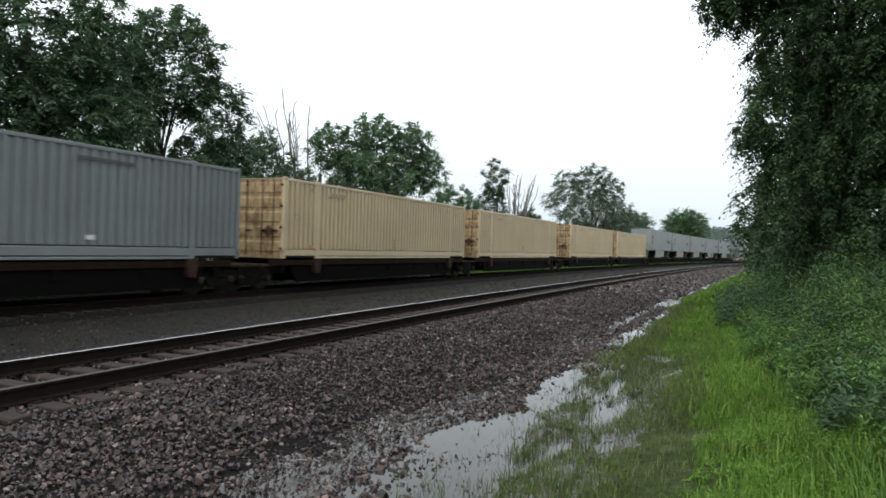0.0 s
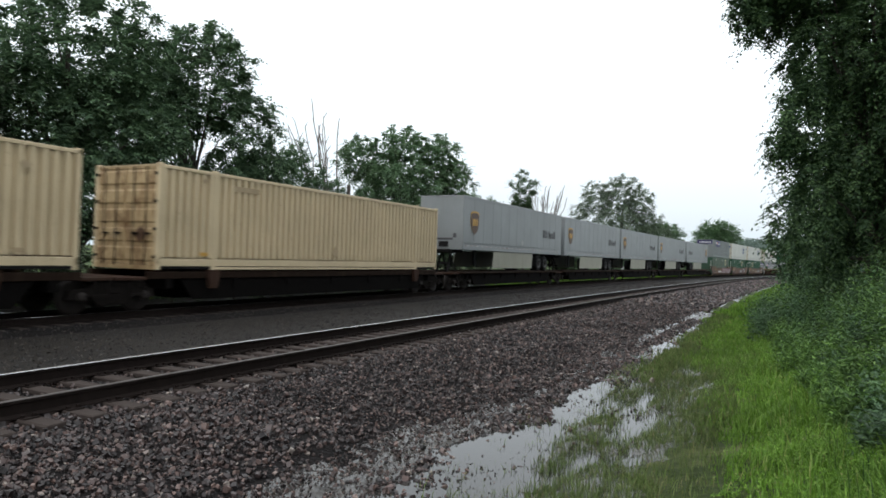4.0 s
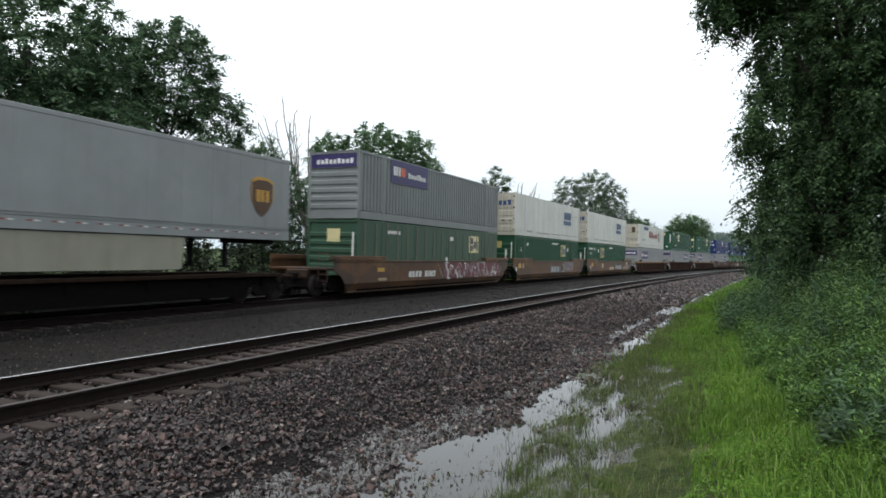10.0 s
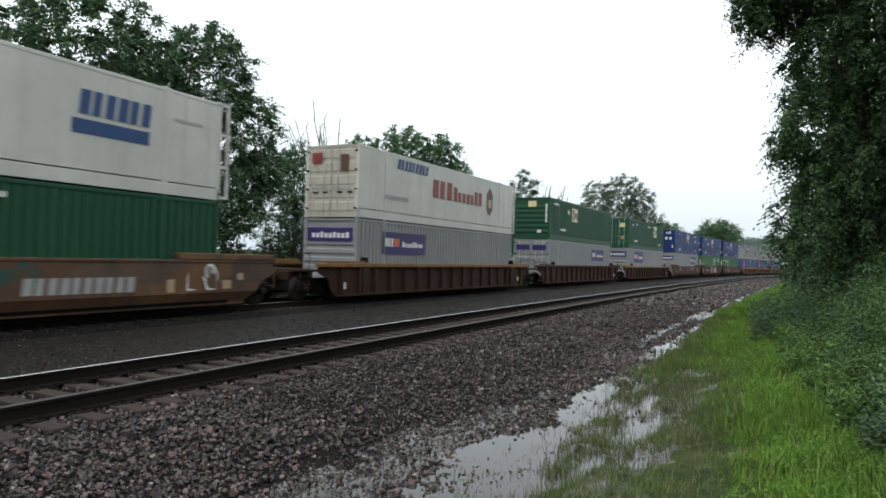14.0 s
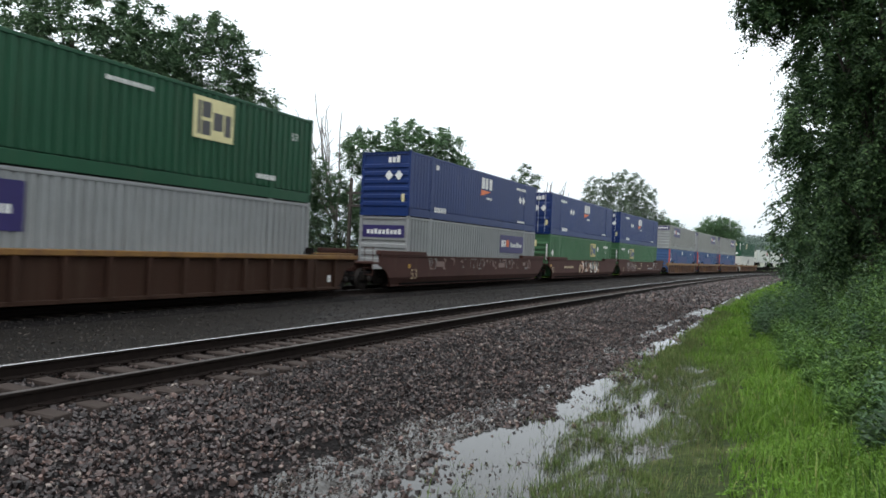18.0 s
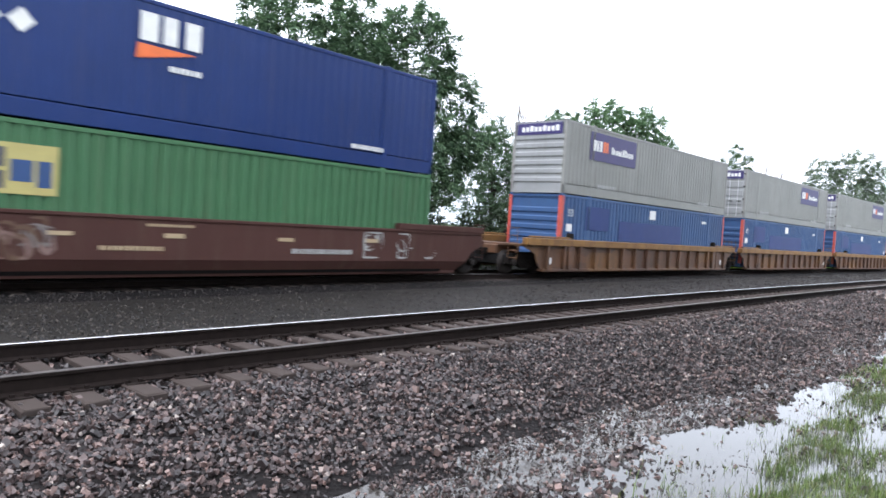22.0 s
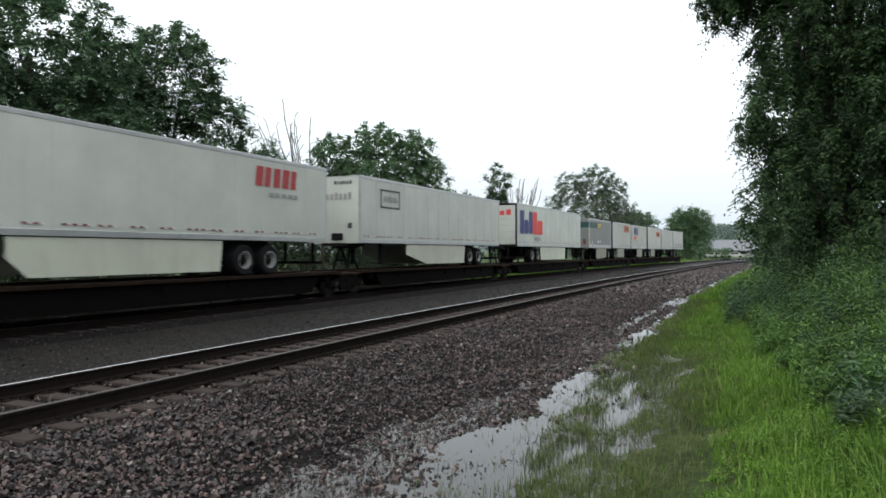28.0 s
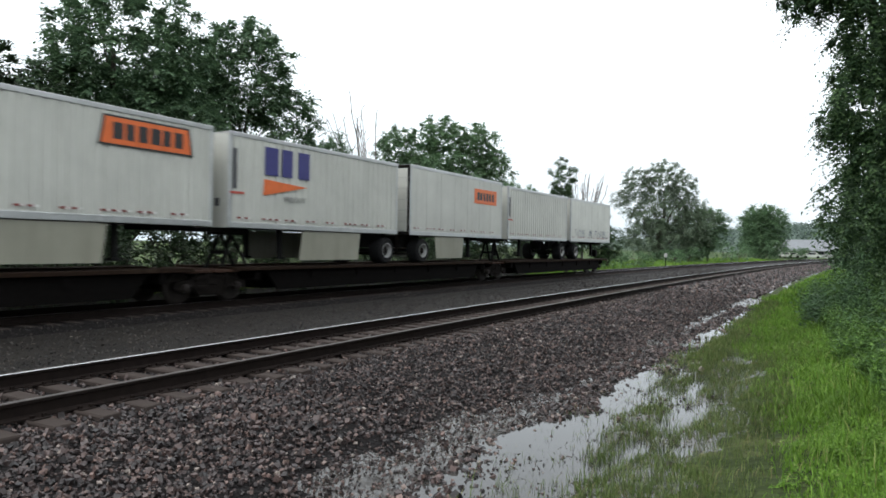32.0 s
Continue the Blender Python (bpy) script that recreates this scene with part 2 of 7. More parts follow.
def island_mat(name, cols, rough, bump=0.0, trans=0.0, spec=0.5, patch=(0.6, 0.72, 1.15)):
    """Colour that varies from piece to piece."""
    m, n, l, b = mat_new(name)
    geo = n.new("ShaderNodeNewGeometry")
    r = ramp(n, cols)
    l.new(geo.outputs["Random Per Island"], r.inputs[0])
    t = tex(n, l, "ShaderNodeTexNoise", patch[0], detail=3)
    r2 = ramp(n, [(0.3, (patch[1],) * 3), (0.7, (patch[2],) * 3)])
    l.new(t.outputs[0], r2.inputs[0])
    c = mixc(n, l, 1.0, r.outputs[0], r2.outputs[0], "MULTIPLY")
    if bump:
        t2 = tex(n, l, "ShaderNodeTexNoise", 40, detail=4)
        c = mixc(n, l, 0.35, c, t2.outputs[0], "OVERLAY")
        bumped(n, l, b, t2.outputs[0], bump, 0.01)
    l.new(c, b.inputs["Base Color"])
    b.inputs["Roughness"].default_value = rough
    b.inputs["Specular IOR Level"].default_value = spec
    if trans:
        tr = n.new("ShaderNodeBsdfTranslucent")
        l.new(c, tr.inputs[0])
        mx = n.new("ShaderNodeMixShader")
        mx.inputs[0].default_value = trans
        l.new(b.outputs[0], mx.inputs[1])
        l.new(tr.outputs[0], mx.inputs[2])
        l.new(mx.outputs[0], n["Material Output"].inputs[0])
    return m


STONES = island_mat("ballast_stone", [(0.0, (0.0082, 0.0061, 0.0060)), (0.3, (0.0228, 0.0163, 0.0157)), (0.62, (0.048, 0.0338, 0.0318)), (0.84, (0.089, 0.059, 0.052)), (0.96, (0.140, 0.090, 0.076)), (0.99, (0.23, 0.195, 0.17))], 0.45, 0.4, spec=0.4)
STONES_GREY = island_mat("grey_trackbed_stone", [(0.0, (0.005, 0.005, 0.005)), (0.6, (0.0236, 0.0204, 0.0178)), (0.97, (0.063, 0.052, 0.043))], 0.6, 0.4, spec=0.3)
TIE = paint("weathered_tie_wood", (0.042, 0.033, 0.029), spec=0.12, rough=0.85, streak=0.2, dirt=(0.0189, 0.0158, 0.0126))
RAIL_SIDE = plain("rusted_rail_web", (0.0125, 0.009, 0.0078), 0.85, 0.0, 0.35, spec=0.08)
# dull copy for the rail-head faces that are to show no sky glint
RAIL_DULL = plain("dull_brown_rail_head", (0.050, 0.042, 0.038), 0.55, 0.3, 0.3)
# worn steel kept to a narrow strip that stands for the sky's glint
RAIL_TOP = plain("worn_glint_strip", (0.60, 0.60, 0.61), 0.26, 0.9, 0.12)


def ground_mat(name, dark, light, sc, rough, relief, pebbles=0.0, dry=None):
    m, n, l, b = mat_new(name)
    v = tex(n, l, "ShaderNodeTexVoronoi", sc, "Object")
    r = ramp(n, [(0.0, dark), (1.0, light)])
    l.new(v.outputs["Color"], r.inputs[0])
    big = tex(n, l, "ShaderNodeTexNoise", 0.35, detail=6)
    br = ramp(n, [(0.3, (0.65, 0.65, 0.65)), (0.72, (1.2, 1.18, 1.12))])
    l.new(big.outputs[0], br.inputs[0])
    c = mixc(n, l, 1.0, r.outputs[0], br.outputs[0], "MULTIPLY")
    if dry:
        dn = tex(n, l, "ShaderNodeTexNoise", 1.7, detail=5)
        dr = ramp(n, [(0.5, (0, 0, 0)), (0.66, (1, 1, 1))])
        l.new(dn.outputs[0], dr.inputs[0])
        c = mixc(n, l, dr.outputs[0], c, dry)
    l.new(c, b.inputs["Base Color"])
    b.inputs["Roughness"].default_value = rough
    b.inputs["Specular IOR Level"].default_value = 0.5 if rough < 0.4 else 0.12
    bumped(n, l, b, v.outputs["Distance"], relief, 0.04)
    return m


# near black, so the shade in the stone gaps is in the bed's colour
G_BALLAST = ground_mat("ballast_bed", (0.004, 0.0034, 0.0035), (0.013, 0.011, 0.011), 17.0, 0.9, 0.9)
G_GREY = ground_mat("dark_cinder_bed", (0.0070, 0.0062, 0.0056), (0.0215, 0.0188, 0.0168), 22.0, 0.65, 0.7)
G_MUD = ground_mat("wet_mud", (0.024, 0.022, 0.020), (0.055, 0.050, 0.044), 14.0, 0.24, 0.25)
G_SOIL = ground_mat("grassy_soil", (0.020, 0.030, 0.010), (0.045, 0.065, 0.018), 13.0, 0.85, 0.6, dry=(0.06, 0.07, 0.025))
G_FIELD = ground_mat("rough_green_field", (0.030, 0.052, 0.016), (0.062, 0.098, 0.030), 16.0, 0.85, 0.5, dry=(0.07, 0.085, 0.03))
wm, wnn, wll, wb = mat_new("puddle_water")
wb.inputs["Base Color"].default_value = (0.030, 0.030, 0.028, 1)
wb.inputs["Roughness"].default_value, wb.inputs["IOR"].default_value = 0.03, 1.33
wt = tex(wnn, wll, "ShaderNodeTexNoise", 7.0, detail=4, stretch=(1.0, 2.2, 1.0))
bumped(wnn, wll, wb, wt.outputs[0], 0.10, 0.01)
WATER = wm
GRASS = island_mat("bright_grass_blade", [(0.0, (0.074, 0.148, 0.020)), (0.5, (0.124, 0.244, 0.028)), (0.92, (0.180, 0.312, 0.045)), (0.99, (0.26, 0.28, 0.10))], 0.55, trans=0.3, spec=0.25)
GRASS_WET = island_mat("marsh_grass_blade", [(0.0, (0.060, 0.090, 0.026)), (0.55, (0.105, 0.155, 0.042)), (0.85, (0.15, 0.19, 0.065)), (0.96, (0.19, 0.175, 0.085))], 0.6, trans=0.25, spec=0.25)
WEED = island_mat("weed_leaf", [(0.0, (0.042, 0.088, 0.027)), (0.5, (0.084, 0.166, 0.040)), (0.92, (0.16, 0.275, 0.062))], 0.55, trans=0.25, spec=0.3, patch=(1.3, 0.45, 1.35))
WEED_BLUE = island_mat("bramble_leaf", [(0.0, (0.031, 0.068, 0.031)), (0.5, (0.060, 0.124, 0.053)), (0.92, (0.108, 0.195, 0.082))], 0.5, trans=0.25, spec=0.35, patch=(1.3, 0.5, 1.2))
# darker copy of the leaf, with the wood's deep shade in its colour
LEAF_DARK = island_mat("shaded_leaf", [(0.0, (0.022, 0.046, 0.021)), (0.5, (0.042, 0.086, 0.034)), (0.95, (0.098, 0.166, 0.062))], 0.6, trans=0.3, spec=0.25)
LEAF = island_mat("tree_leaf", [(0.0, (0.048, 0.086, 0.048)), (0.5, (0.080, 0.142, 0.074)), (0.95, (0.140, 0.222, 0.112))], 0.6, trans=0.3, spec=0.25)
# lightened and blued leaf: distance haze is mixed into the colour
LEAF_LIGHT = island_mat("hazed_tree_leaf", [(0.0, (0.066, 0.118, 0.062)), (0.5, (0.112, 0.196, 0.098)), (0.95, (0.180, 0.280, 0.138))], 0.6, trans=0.3, spec=0.25)
# greyed, paler leaf that carries haze and glare in its colour
LEAF_PALE = island_mat("hazed_pale_leaf", [(0.0, (0.075, 0.108, 0.068)), (0.5, (0.125, 0.172, 0.110)), (0.95, (0.20, 0.255, 0.165))], 0.6, trans=0.3, spec=0.3)
# dark leaf copy: shade under the trees is put into its colour
LEAF_SHADED = island_mat("undergrowth_shade_leaf", [(0.0, (0.013, 0.024, 0.011)), (0.5, (0.022, 0.042, 0.018)), (0.95, (0.043, 0.075, 0.029))], 0.5, trans=0.15, spec=0.3)
# far woods: the air's haze is painted into this pale leaf
LEAF_FAR = island_mat("hazed_distant_leaf", [(0.0, (0.095, 0.132, 0.112)), (0.6, (0.130, 0.172, 0.148)), (1.0, (0.165, 0.212, 0.180))], 0.8, trans=0.1, spec=0.1)
BARK = plain("grey_bark", (0.055, 0.046, 0.038), 0.9, 0.0, 0.35, 12.0)
BARK_DEAD = plain("dead_grey_bark", (0.14, 0.125, 0.11), 0.9, 0.0, 0.3, 12.0)
# hill colour is washed out to stand for the haze before it
HILL = ground_mat("hazed_wooded_hill", (0.095, 0.130, 0.112), (0.135, 0.175, 0.150), 0.12, 0.9, 0.8)
ROOF_GREY = plain("grey_metal_roof", (0.17, 0.18, 0.19), 0.5, 0.2, 0.15, 1.0)
WALL_PALE = plain("pale_house_wall", (0.36, 0.36, 0.35), 0.7, 0.0, 0.1, 2.0)
GLASS_DARK = plain("dark_window_glass", (0.02, 0.022, 0.025), 0.1, 0.0, 0.1)

# ---- the line of the tracks: a curve to the right; n metres left of the near rail, s metres along it ----
BEND, NEAR = 1336.0, 6.97
TRAIN_N, TRAIN_Z = 9.23, -0.10


def on_track(n, s):
    a = s / BEND
    return BEND - NEAR - (BEND + n) * math.cos(a), (BEND + n) * math.sin(a)


def on_track_np(n, s):
    a = s / BEND
    return BEND - NEAR - (BEND + n) * np.cos(a), (BEND + n) * np.sin(a)


# ---- mesh helpers ----
class Shape:
    """Collects boxes, rods and sheets into one mesh."""

    def __init__(self):
        self.v, self.f, self.many = [], [], False

    def add(self, verts, faces):
        k = len(self.v)
        self.v += [tuple(p) for p in verts]
        self.f += [tuple(i + k for i in f) for f in faces]
        return self

    def box(self, x0, x1, y0, y1, z0, z1, c=0.0):
        """A box; c chamfers its upright and long edges."""
        if c <= 0:
            return self.add([(x0, y0, z0), (x1, y0, z0), (x1, y1, z0), (x0, y1, z0), (x0, y0, z1), (x1, y0, z1), (x1, y1, z1), (x0, y1, z1)],
                            [(0, 3, 2, 1), (4, 5, 6, 7), (0, 1, 5, 4), (1, 2, 6, 5), (2, 3, 7, 6), (3, 0, 4, 7)])
        ring = []
        for x, y, sx, sy in ((x0, y0, 1, 1), (x1, y0, -1, 1), (x1, y1, -1, -1), (x0, y1, 1, -1)):
            two = [(x + sx * c, y), (x, y + sy * c)]
            ring += two if (sx * sy < 0) else two[::-1]
        lv = []
        mx, my = (x0 + x1) / 2, (y0 + y1) / 2
        for z, ins in ((z0, c), (z0 + c, 0), (z1 - c, 0), (z1, c)):
            for x, y in ring:
                lv.append((x + (ins if x < mx else -ins), y + (ins if y < my else -ins), z))
        fs = [tuple(range(7, -1, -1)), tuple(range(24, 32))]
        for k in range(3):
            for i in range(8):
                j = (i + 1) % 8
                fs.append((k * 8 + i, k * 8 + j, k * 8 + 8 + j, k * 8 + 8 + i))
        return self.add(lv, fs)

    def rod(self, p, q, r, r2=None, seg=8):
        p, q = Vector(p), Vector(q)
        r2 = r if r2 is None else r2
        d = (q - p).normalized()
        u = d.orthogonal().normalized()
        w = d.cross(u)
        vs = []
        for o, rr in ((p, r), (q, r2)):
            for i in range(seg):
                a = 2 * math.pi * i / seg
                vs.append(o + (u * math.cos(a) + w * math.sin(a)) * rr)
        fs = [(i, (i + 1) % seg, seg + (i + 1) % seg, seg + i) for i in range(seg)]
        return self.add(vs, fs + [tuple(range(seg - 1, -1, -1)), tuple(range(seg, 2 * seg))])

    def lathe(self, profile, y, x, z, seg=20, caps=True):
        """Turns (offset along y, radius) pairs round an axis along y through (x, z)."""
        vs = []
        for o, r in profile:
            for i in range(seg):
                a = 2 * math.pi * i / seg
                vs.append((x + r * math.cos(a), y + o, z + r * math.sin(a)))
        k = len(profile)
        fs = [(j * seg + i, j * seg + (i + 1) % seg, (j + 1) * seg + (i + 1) % seg, (j + 1) * seg + i) for j in range(k - 1) for i in range(seg)]
        if caps:
            fs += [tuple(range(seg)), tuple(range((k - 1) * seg, k * seg))]
        return self.add(vs, fs)

    def prism(self, outline, y0, y1):
        """An outline in x and z, pushed from y0 to y1."""
        k = len(outline)
        vs = [(x, y0, z) for x, z in outline] + [(x, y1, z) for x, z in outline]
        return self.add(vs, [tuple(range(k)), tuple(range(2 * k - 1, k - 1, -1))] + [(i, k + i, k + (i + 1) % k, (i + 1) % k) for i in range(k)])

    def mesh(self, name, mat, smooth=False):
        me = bpy.data.meshes.new(name)
        me.from_pydata(self.v, [], self.f)
        bm = bmesh.new()
        bm.from_mesh(me)
        bmesh.ops.recalc_face_normals(bm, faces=bm.faces)
        bm.to_mesh(me)
        bm.free()
        me.materials.append(mat)
        if smooth:
            me.shade_smooth()
        return me


def part(name, shape, mat, parent, label="", smooth=False):
    """Links a shape as one mesh under a thing or part."""
    ob = new(name, shape.mesh(name, mat, smooth) if isinstance(shape, Shape) else shape)
    ob.parent = parent
    if label:
        ob["label"] = label
    return ob


def bulk(name, verts, faces, mat, smooth=False):
    """A mesh from arrays of verts (k, 3) and faces (m, 3 or 4)."""
    me = bpy.data.meshes.new(name)
    verts, faces = np.asarray(verts, np.float32), np.asarray(faces, np.int32)
    w = faces.shape[1]
    me.vertices.add(len(verts))
    me.vertices.foreach_set("co", verts.ravel())
    me.loops.add(faces.size)
    me.loops.foreach_set("vertex_index", faces.ravel())
    me.polygons.add(len(faces))
    me.polygons.foreach_set("loop_start", np.arange(0, faces.size, w, dtype=np.int32))
    me.polygons.foreach_set("use_smooth", np.full(len(faces), smooth))
    for m in (mat if isinstance(mat, (list, tuple)) else [mat]):
        me.materials.append(m)
    me.update(calc_edges=True)
    return me


rng = np.random.default_rng(7)

# ---- the ground: one sheet from the trackside to the horizon ----
PROFILE_N = [-2500, -400, -60, -20, -9.5, -8.2, -7.2, -6.2, -5.5, -5.0, -4.72, -4.45, -4.15, -3.95, -3.7, -3.0, -1.8, -1.0, 2.5, 3.3, 4.6, 6.9, 7.7, 10.8, 11.8, 14, 19, 30, 80, 400, 2500]
PROFILE_Z = [3, 2, 1.2, 0.7, 0.15, -0.05, -0.22, -0.42, -0.505, -0.524, -0.570, -0.590, -0.570, -0.546, -0.512, -0.44, -0.32, -0.245, -0.245, -0.31, -0.37, -0.38, -0.30, -0.30, -0.46, -0.62, -0.35, -0.1, 0.3, 1.5, 3]
WATER_Z = -0.548


def value_noise(x, y, seed):
    """Smooth random heights between -1 and 1 on a unit grid."""
    i, j = np.floor(x).astype(int), np.floor(y).astype(int)
    u, v = x - i, y - j
    u, v = u * u * (3 - 2 * u), v * v * (3 - 2 * v)

    def at(a, b):
        h = np.sin(a * 127.1 + b * 311.7 + seed * 74.7) * 43758.5453
        return 2 * (h - np.floor(h)) - 1
    return (at(i, j) * (1 - u) + at(i + 1, j) * u) * (1 - v) + (at(i, j + 1) * (1 - u) + at(i + 1, j + 1) * u) * v


def lumps(n, s):
    """Soft unevenness of the ground, and the hollows that hold the small pools."""
    z = 0.024 * value_noise(n * 1.3, s * 0.7, 1) + 0.022 * value_noise(n * 3.1, s * 1.9, 2) + 0.017 * value_noise(n * 7.0, s * 4.6, 3) + 0.012 * value_noise(n * 14.0, s * 9.0, 4)
    z = z * np.where((n > -5.0) & (n < -3.4), 1.35, 1.0) + np.where((n > -5.0) & (n < -3.4), 0.022, 0.0) * value_noise(n * 9.0, s * 3.2, 6)
    for hn, hs, rn, rs, d in ((-5.12, 7.4, 0.16, 0.5, 0.075), (-5.1, 10.9, 0.2, 1.1, 0.085), (-5.35, 9.2, 0.2, 0.55, 0.095), (-5.62, 12.4, 0.14, 1.0, 0.075), (-5.6, 7.7, 0.2, 0.32, 0.09), (-5.55, 9.9, 0.26, 0.9, 0.075), (-5.75, 10.6, 0.2, 0.5, 0.06), (-5.03, 6.5, 0.12, 0.3, 0.06), (-4.85, 5.6, 0.3, 0.8, 0.05), (-4.5, 8.2, 0.22, 1.8, 0.035), (-3.85, 5.3, 0.5, 1.9, 0.036), (-4.1, 7.6, 0.3, 1.2, 0.03), (-4.2, 11.5, 0.25, 2.0, 0.03)):
        z = z - d * np.exp(-((n - hn) / rn) ** 2 - ((s - hs) / rs) ** 2)
    fade = (np.abs(n + 4.6) < 4).astype(float)
    narrow = 0.07 * np.exp(-((n + 4.72) / 0.2) ** 2) * np.clip((s - 13.5) / 3, 0, 1) * (0.22 + 0.35 * np.sin(s * 0.9))
    end = 0.15 * np.exp(-((n + 4.3) / 0.9) ** 2) * np.clip((s - 27) / 3, 0, 1)
    trough = 0.030 * np.exp(-((n + 4.12) / 0.24) ** 2) * np.clip((s - 13) / 2, 0, 1) * np.clip((28 - s) / 3, 0, 1)
    return z * fade + narrow + end - trough


def ground_z(n, s):
    return np.interp(n, PROFILE_N, PROFILE_Z) + lumps(np.asarray(n, float), np.asarray(s, float))


gn = np.unique(np.concatenate([np.array([-2500, -1200, -600, -300, -150, -80, -50, -35, -25, -18, -14, -11]), np.arange(-9.5, -6.2, 0.1), np.arange(-6.2, -3.2, 0.04), np.arange(-3.0, 3.4, 0.3), np.arange(3.5, 14, 0.6),
                               np.array([16, 19, 24, 30, 45, 80, 150, 300, 600, 1200, 2500])]))
gs = np.unique(np.concatenate([np.array([-2500, -1000, -500, -200, -100, -50, -25, -16, -12]), np.arange(-10, 3, 0.2), np.arange(3, 17, 0.07), np.arange(17, 32, 0.16), np.arange(32, 80, 1.2), np.arange(80, 320, 12), np.array([350, 500, 800, 1300, 2000])]))
NN, SS = np.meshgrid(gn, gs, indexing="ij")
gx, gy = on_track_np(NN, SS)
gz = ground_z(NN, SS)
far_flat = np.abs(SS) > 400
gx[far_flat], gy[far_flat] = (-NEAR - NN)[far_flat], SS[far_flat]
gi = np.arange(NN.size).reshape(NN.shape)
gf = np.stack([gi[:-1, :-1], gi[1:, :-1], gi[1:, 1:], gi[:-1, 1:]], -1).reshape(-1, 4)
gmesh = bulk("ground", np.stack([gx, gy, gz], -1).reshape(-1, 3), gf, [G_BALLAST, G_GREY, G_MUD, G_SOIL, G_FIELD], True)
cn = ((NN[:-1, :-1] + NN[1:, 1:]) / 2 + 0.22 * np.sin(SS[:-1, :-1] * 1.3) * np.cos(SS[:-1, :-1] * 0.37 + NN[:-1, :-1])).ravel()
slot = np.full(len(gf), 4)
sc_ = SS[:-1, :-1].ravel()
rough_n = 0.28 * value_noise(cn * 2.3, sc_ * 1.9, 51) + 0.16 * value_noise(cn * 6.0, sc_ * 5.0, 52)
field_n = -8.5 + 2.2 * rough_n
grass_n = np.interp(sc_, [-2, 1.5, 3.2, 14.5, 16.5, 29, 31], [-4.95, -4.95, -5.9, -5.9, -4.5, -4.5, -3.95]) + rough_n
stone_n = np.interp(sc_, [7.0, 8.0], [-3.05, -3.45]) + 0.5 * rough_n
slot[(cn > field_n) & (cn <= grass_n)] = 3
slot[(cn > grass_n) & (cn <= stone_n)] = 2
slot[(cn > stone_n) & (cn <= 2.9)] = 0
# below 60 m the dark bed runs on to n 18, standing in for shade
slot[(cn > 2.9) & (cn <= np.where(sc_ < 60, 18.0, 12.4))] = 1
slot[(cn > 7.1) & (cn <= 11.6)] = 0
gmesh.polygons.foreach_set("material_index", slot.astype(np.int32))
ground = tagged(new("ground", gmesh), "flat trackside ground of ballast, mud and rough grass", "ground", kind="structure")

wn_, ws_ = np.meshgrid(np.linspace(-6.3, -3.2, 12), np.linspace(-6, 46, 70), indexing="ij")
wx, wy = on_track_np(wn_, ws_)
wi = np.arange(wn_.size).reshape(wn_.shape)
water = tagged(new("water", bulk("water", np.stack([wx, wy, np.full_like(wx, WATER_Z)], -1).reshape(-1, 3), np.stack([wi[:-1, :-1], wi[1:, :-1], wi[1:, 1:], wi[:-1, 1:]], -1).reshape(-1, 4), WATER)),
               "shallow rain puddle mirroring the pale sky beside the ballast", "puddle", kind="structure")

# ---- rails, sleepers and their fastenings ----
RAIL_OUT = [(-0.075, -0.185), (0.075, -0.185), (0.075, -0.172), (0.012, -0.150), (0.010, -0.048), (0.037, -0.036), (0.037, -0.006), (0.030, 0.0),
            (-0.004, 0.0), (-0.031, 0.0), (-0.037, -0.005), (-0.037, -0.036), (-0.010, -0.048), (-0.012, -0.150), (-0.075, -0.172)]


def rail_mesh(name, n0, z0, stations, head=None):
    k = len(RAIL_OUT)
    o = np.array(RAIL_OUT)
    vs = []
    for s in stations:
        x, y = on_track_np(n0 + o[:, 0], np.full(k, s))
        vs.append(np.stack([x, y, z0 + o[:, 1]], -1))
    fs, ms = [], []
    for j in range(len(stations) - 1):
        for i in range(k):
            fs.append((j * k + i, j * k + (i + 1) % k, (j + 1) * k + (i + 1) % k, (j + 1) * k + i))
            # bright strip only on faces 8 and 9, cut to the glint's width
            ms.append(1 if i in (8, 9) else 2 if i == 7 else 0)
    me = bulk(name, np.concatenate(vs), fs, [RAIL_SIDE, head or RAIL_TOP, RAIL_DULL])
    me.polygons.foreach_set("material_index", np.array(ms, np.int32))
    return me


STATIONS = list(np.arange(-60, 300, 3.0)) + [320, 360, 420, 500]
near_track = tagged(new("track"), "railway track with worn steel rails on weathered wooden ties", "railway track", kind="structure")
far_track = tagged(new("track"), "second railway track with dark ties under the passing train", "railway track", kind="structure")
for n0 in (0.0, 1.505):
    part("rail", rail_mesh("rail", n0, 0.0, STATIONS, RAIL_DULL if n0 == 0 else RAIL_TOP), RAIL_SIDE, near_track, "steel rail with a dull brown head" if n0 == 0 else "steel rail with a worn head and a painted glint strip")
for n0 in (TRAIN_N - 0.7525, TRAIN_N + 0.7525):
    part("rail", rail_mesh("rail", n0, TRAIN_Z, STATIONS), RAIL_SIDE, far_track, "dark steel rail")


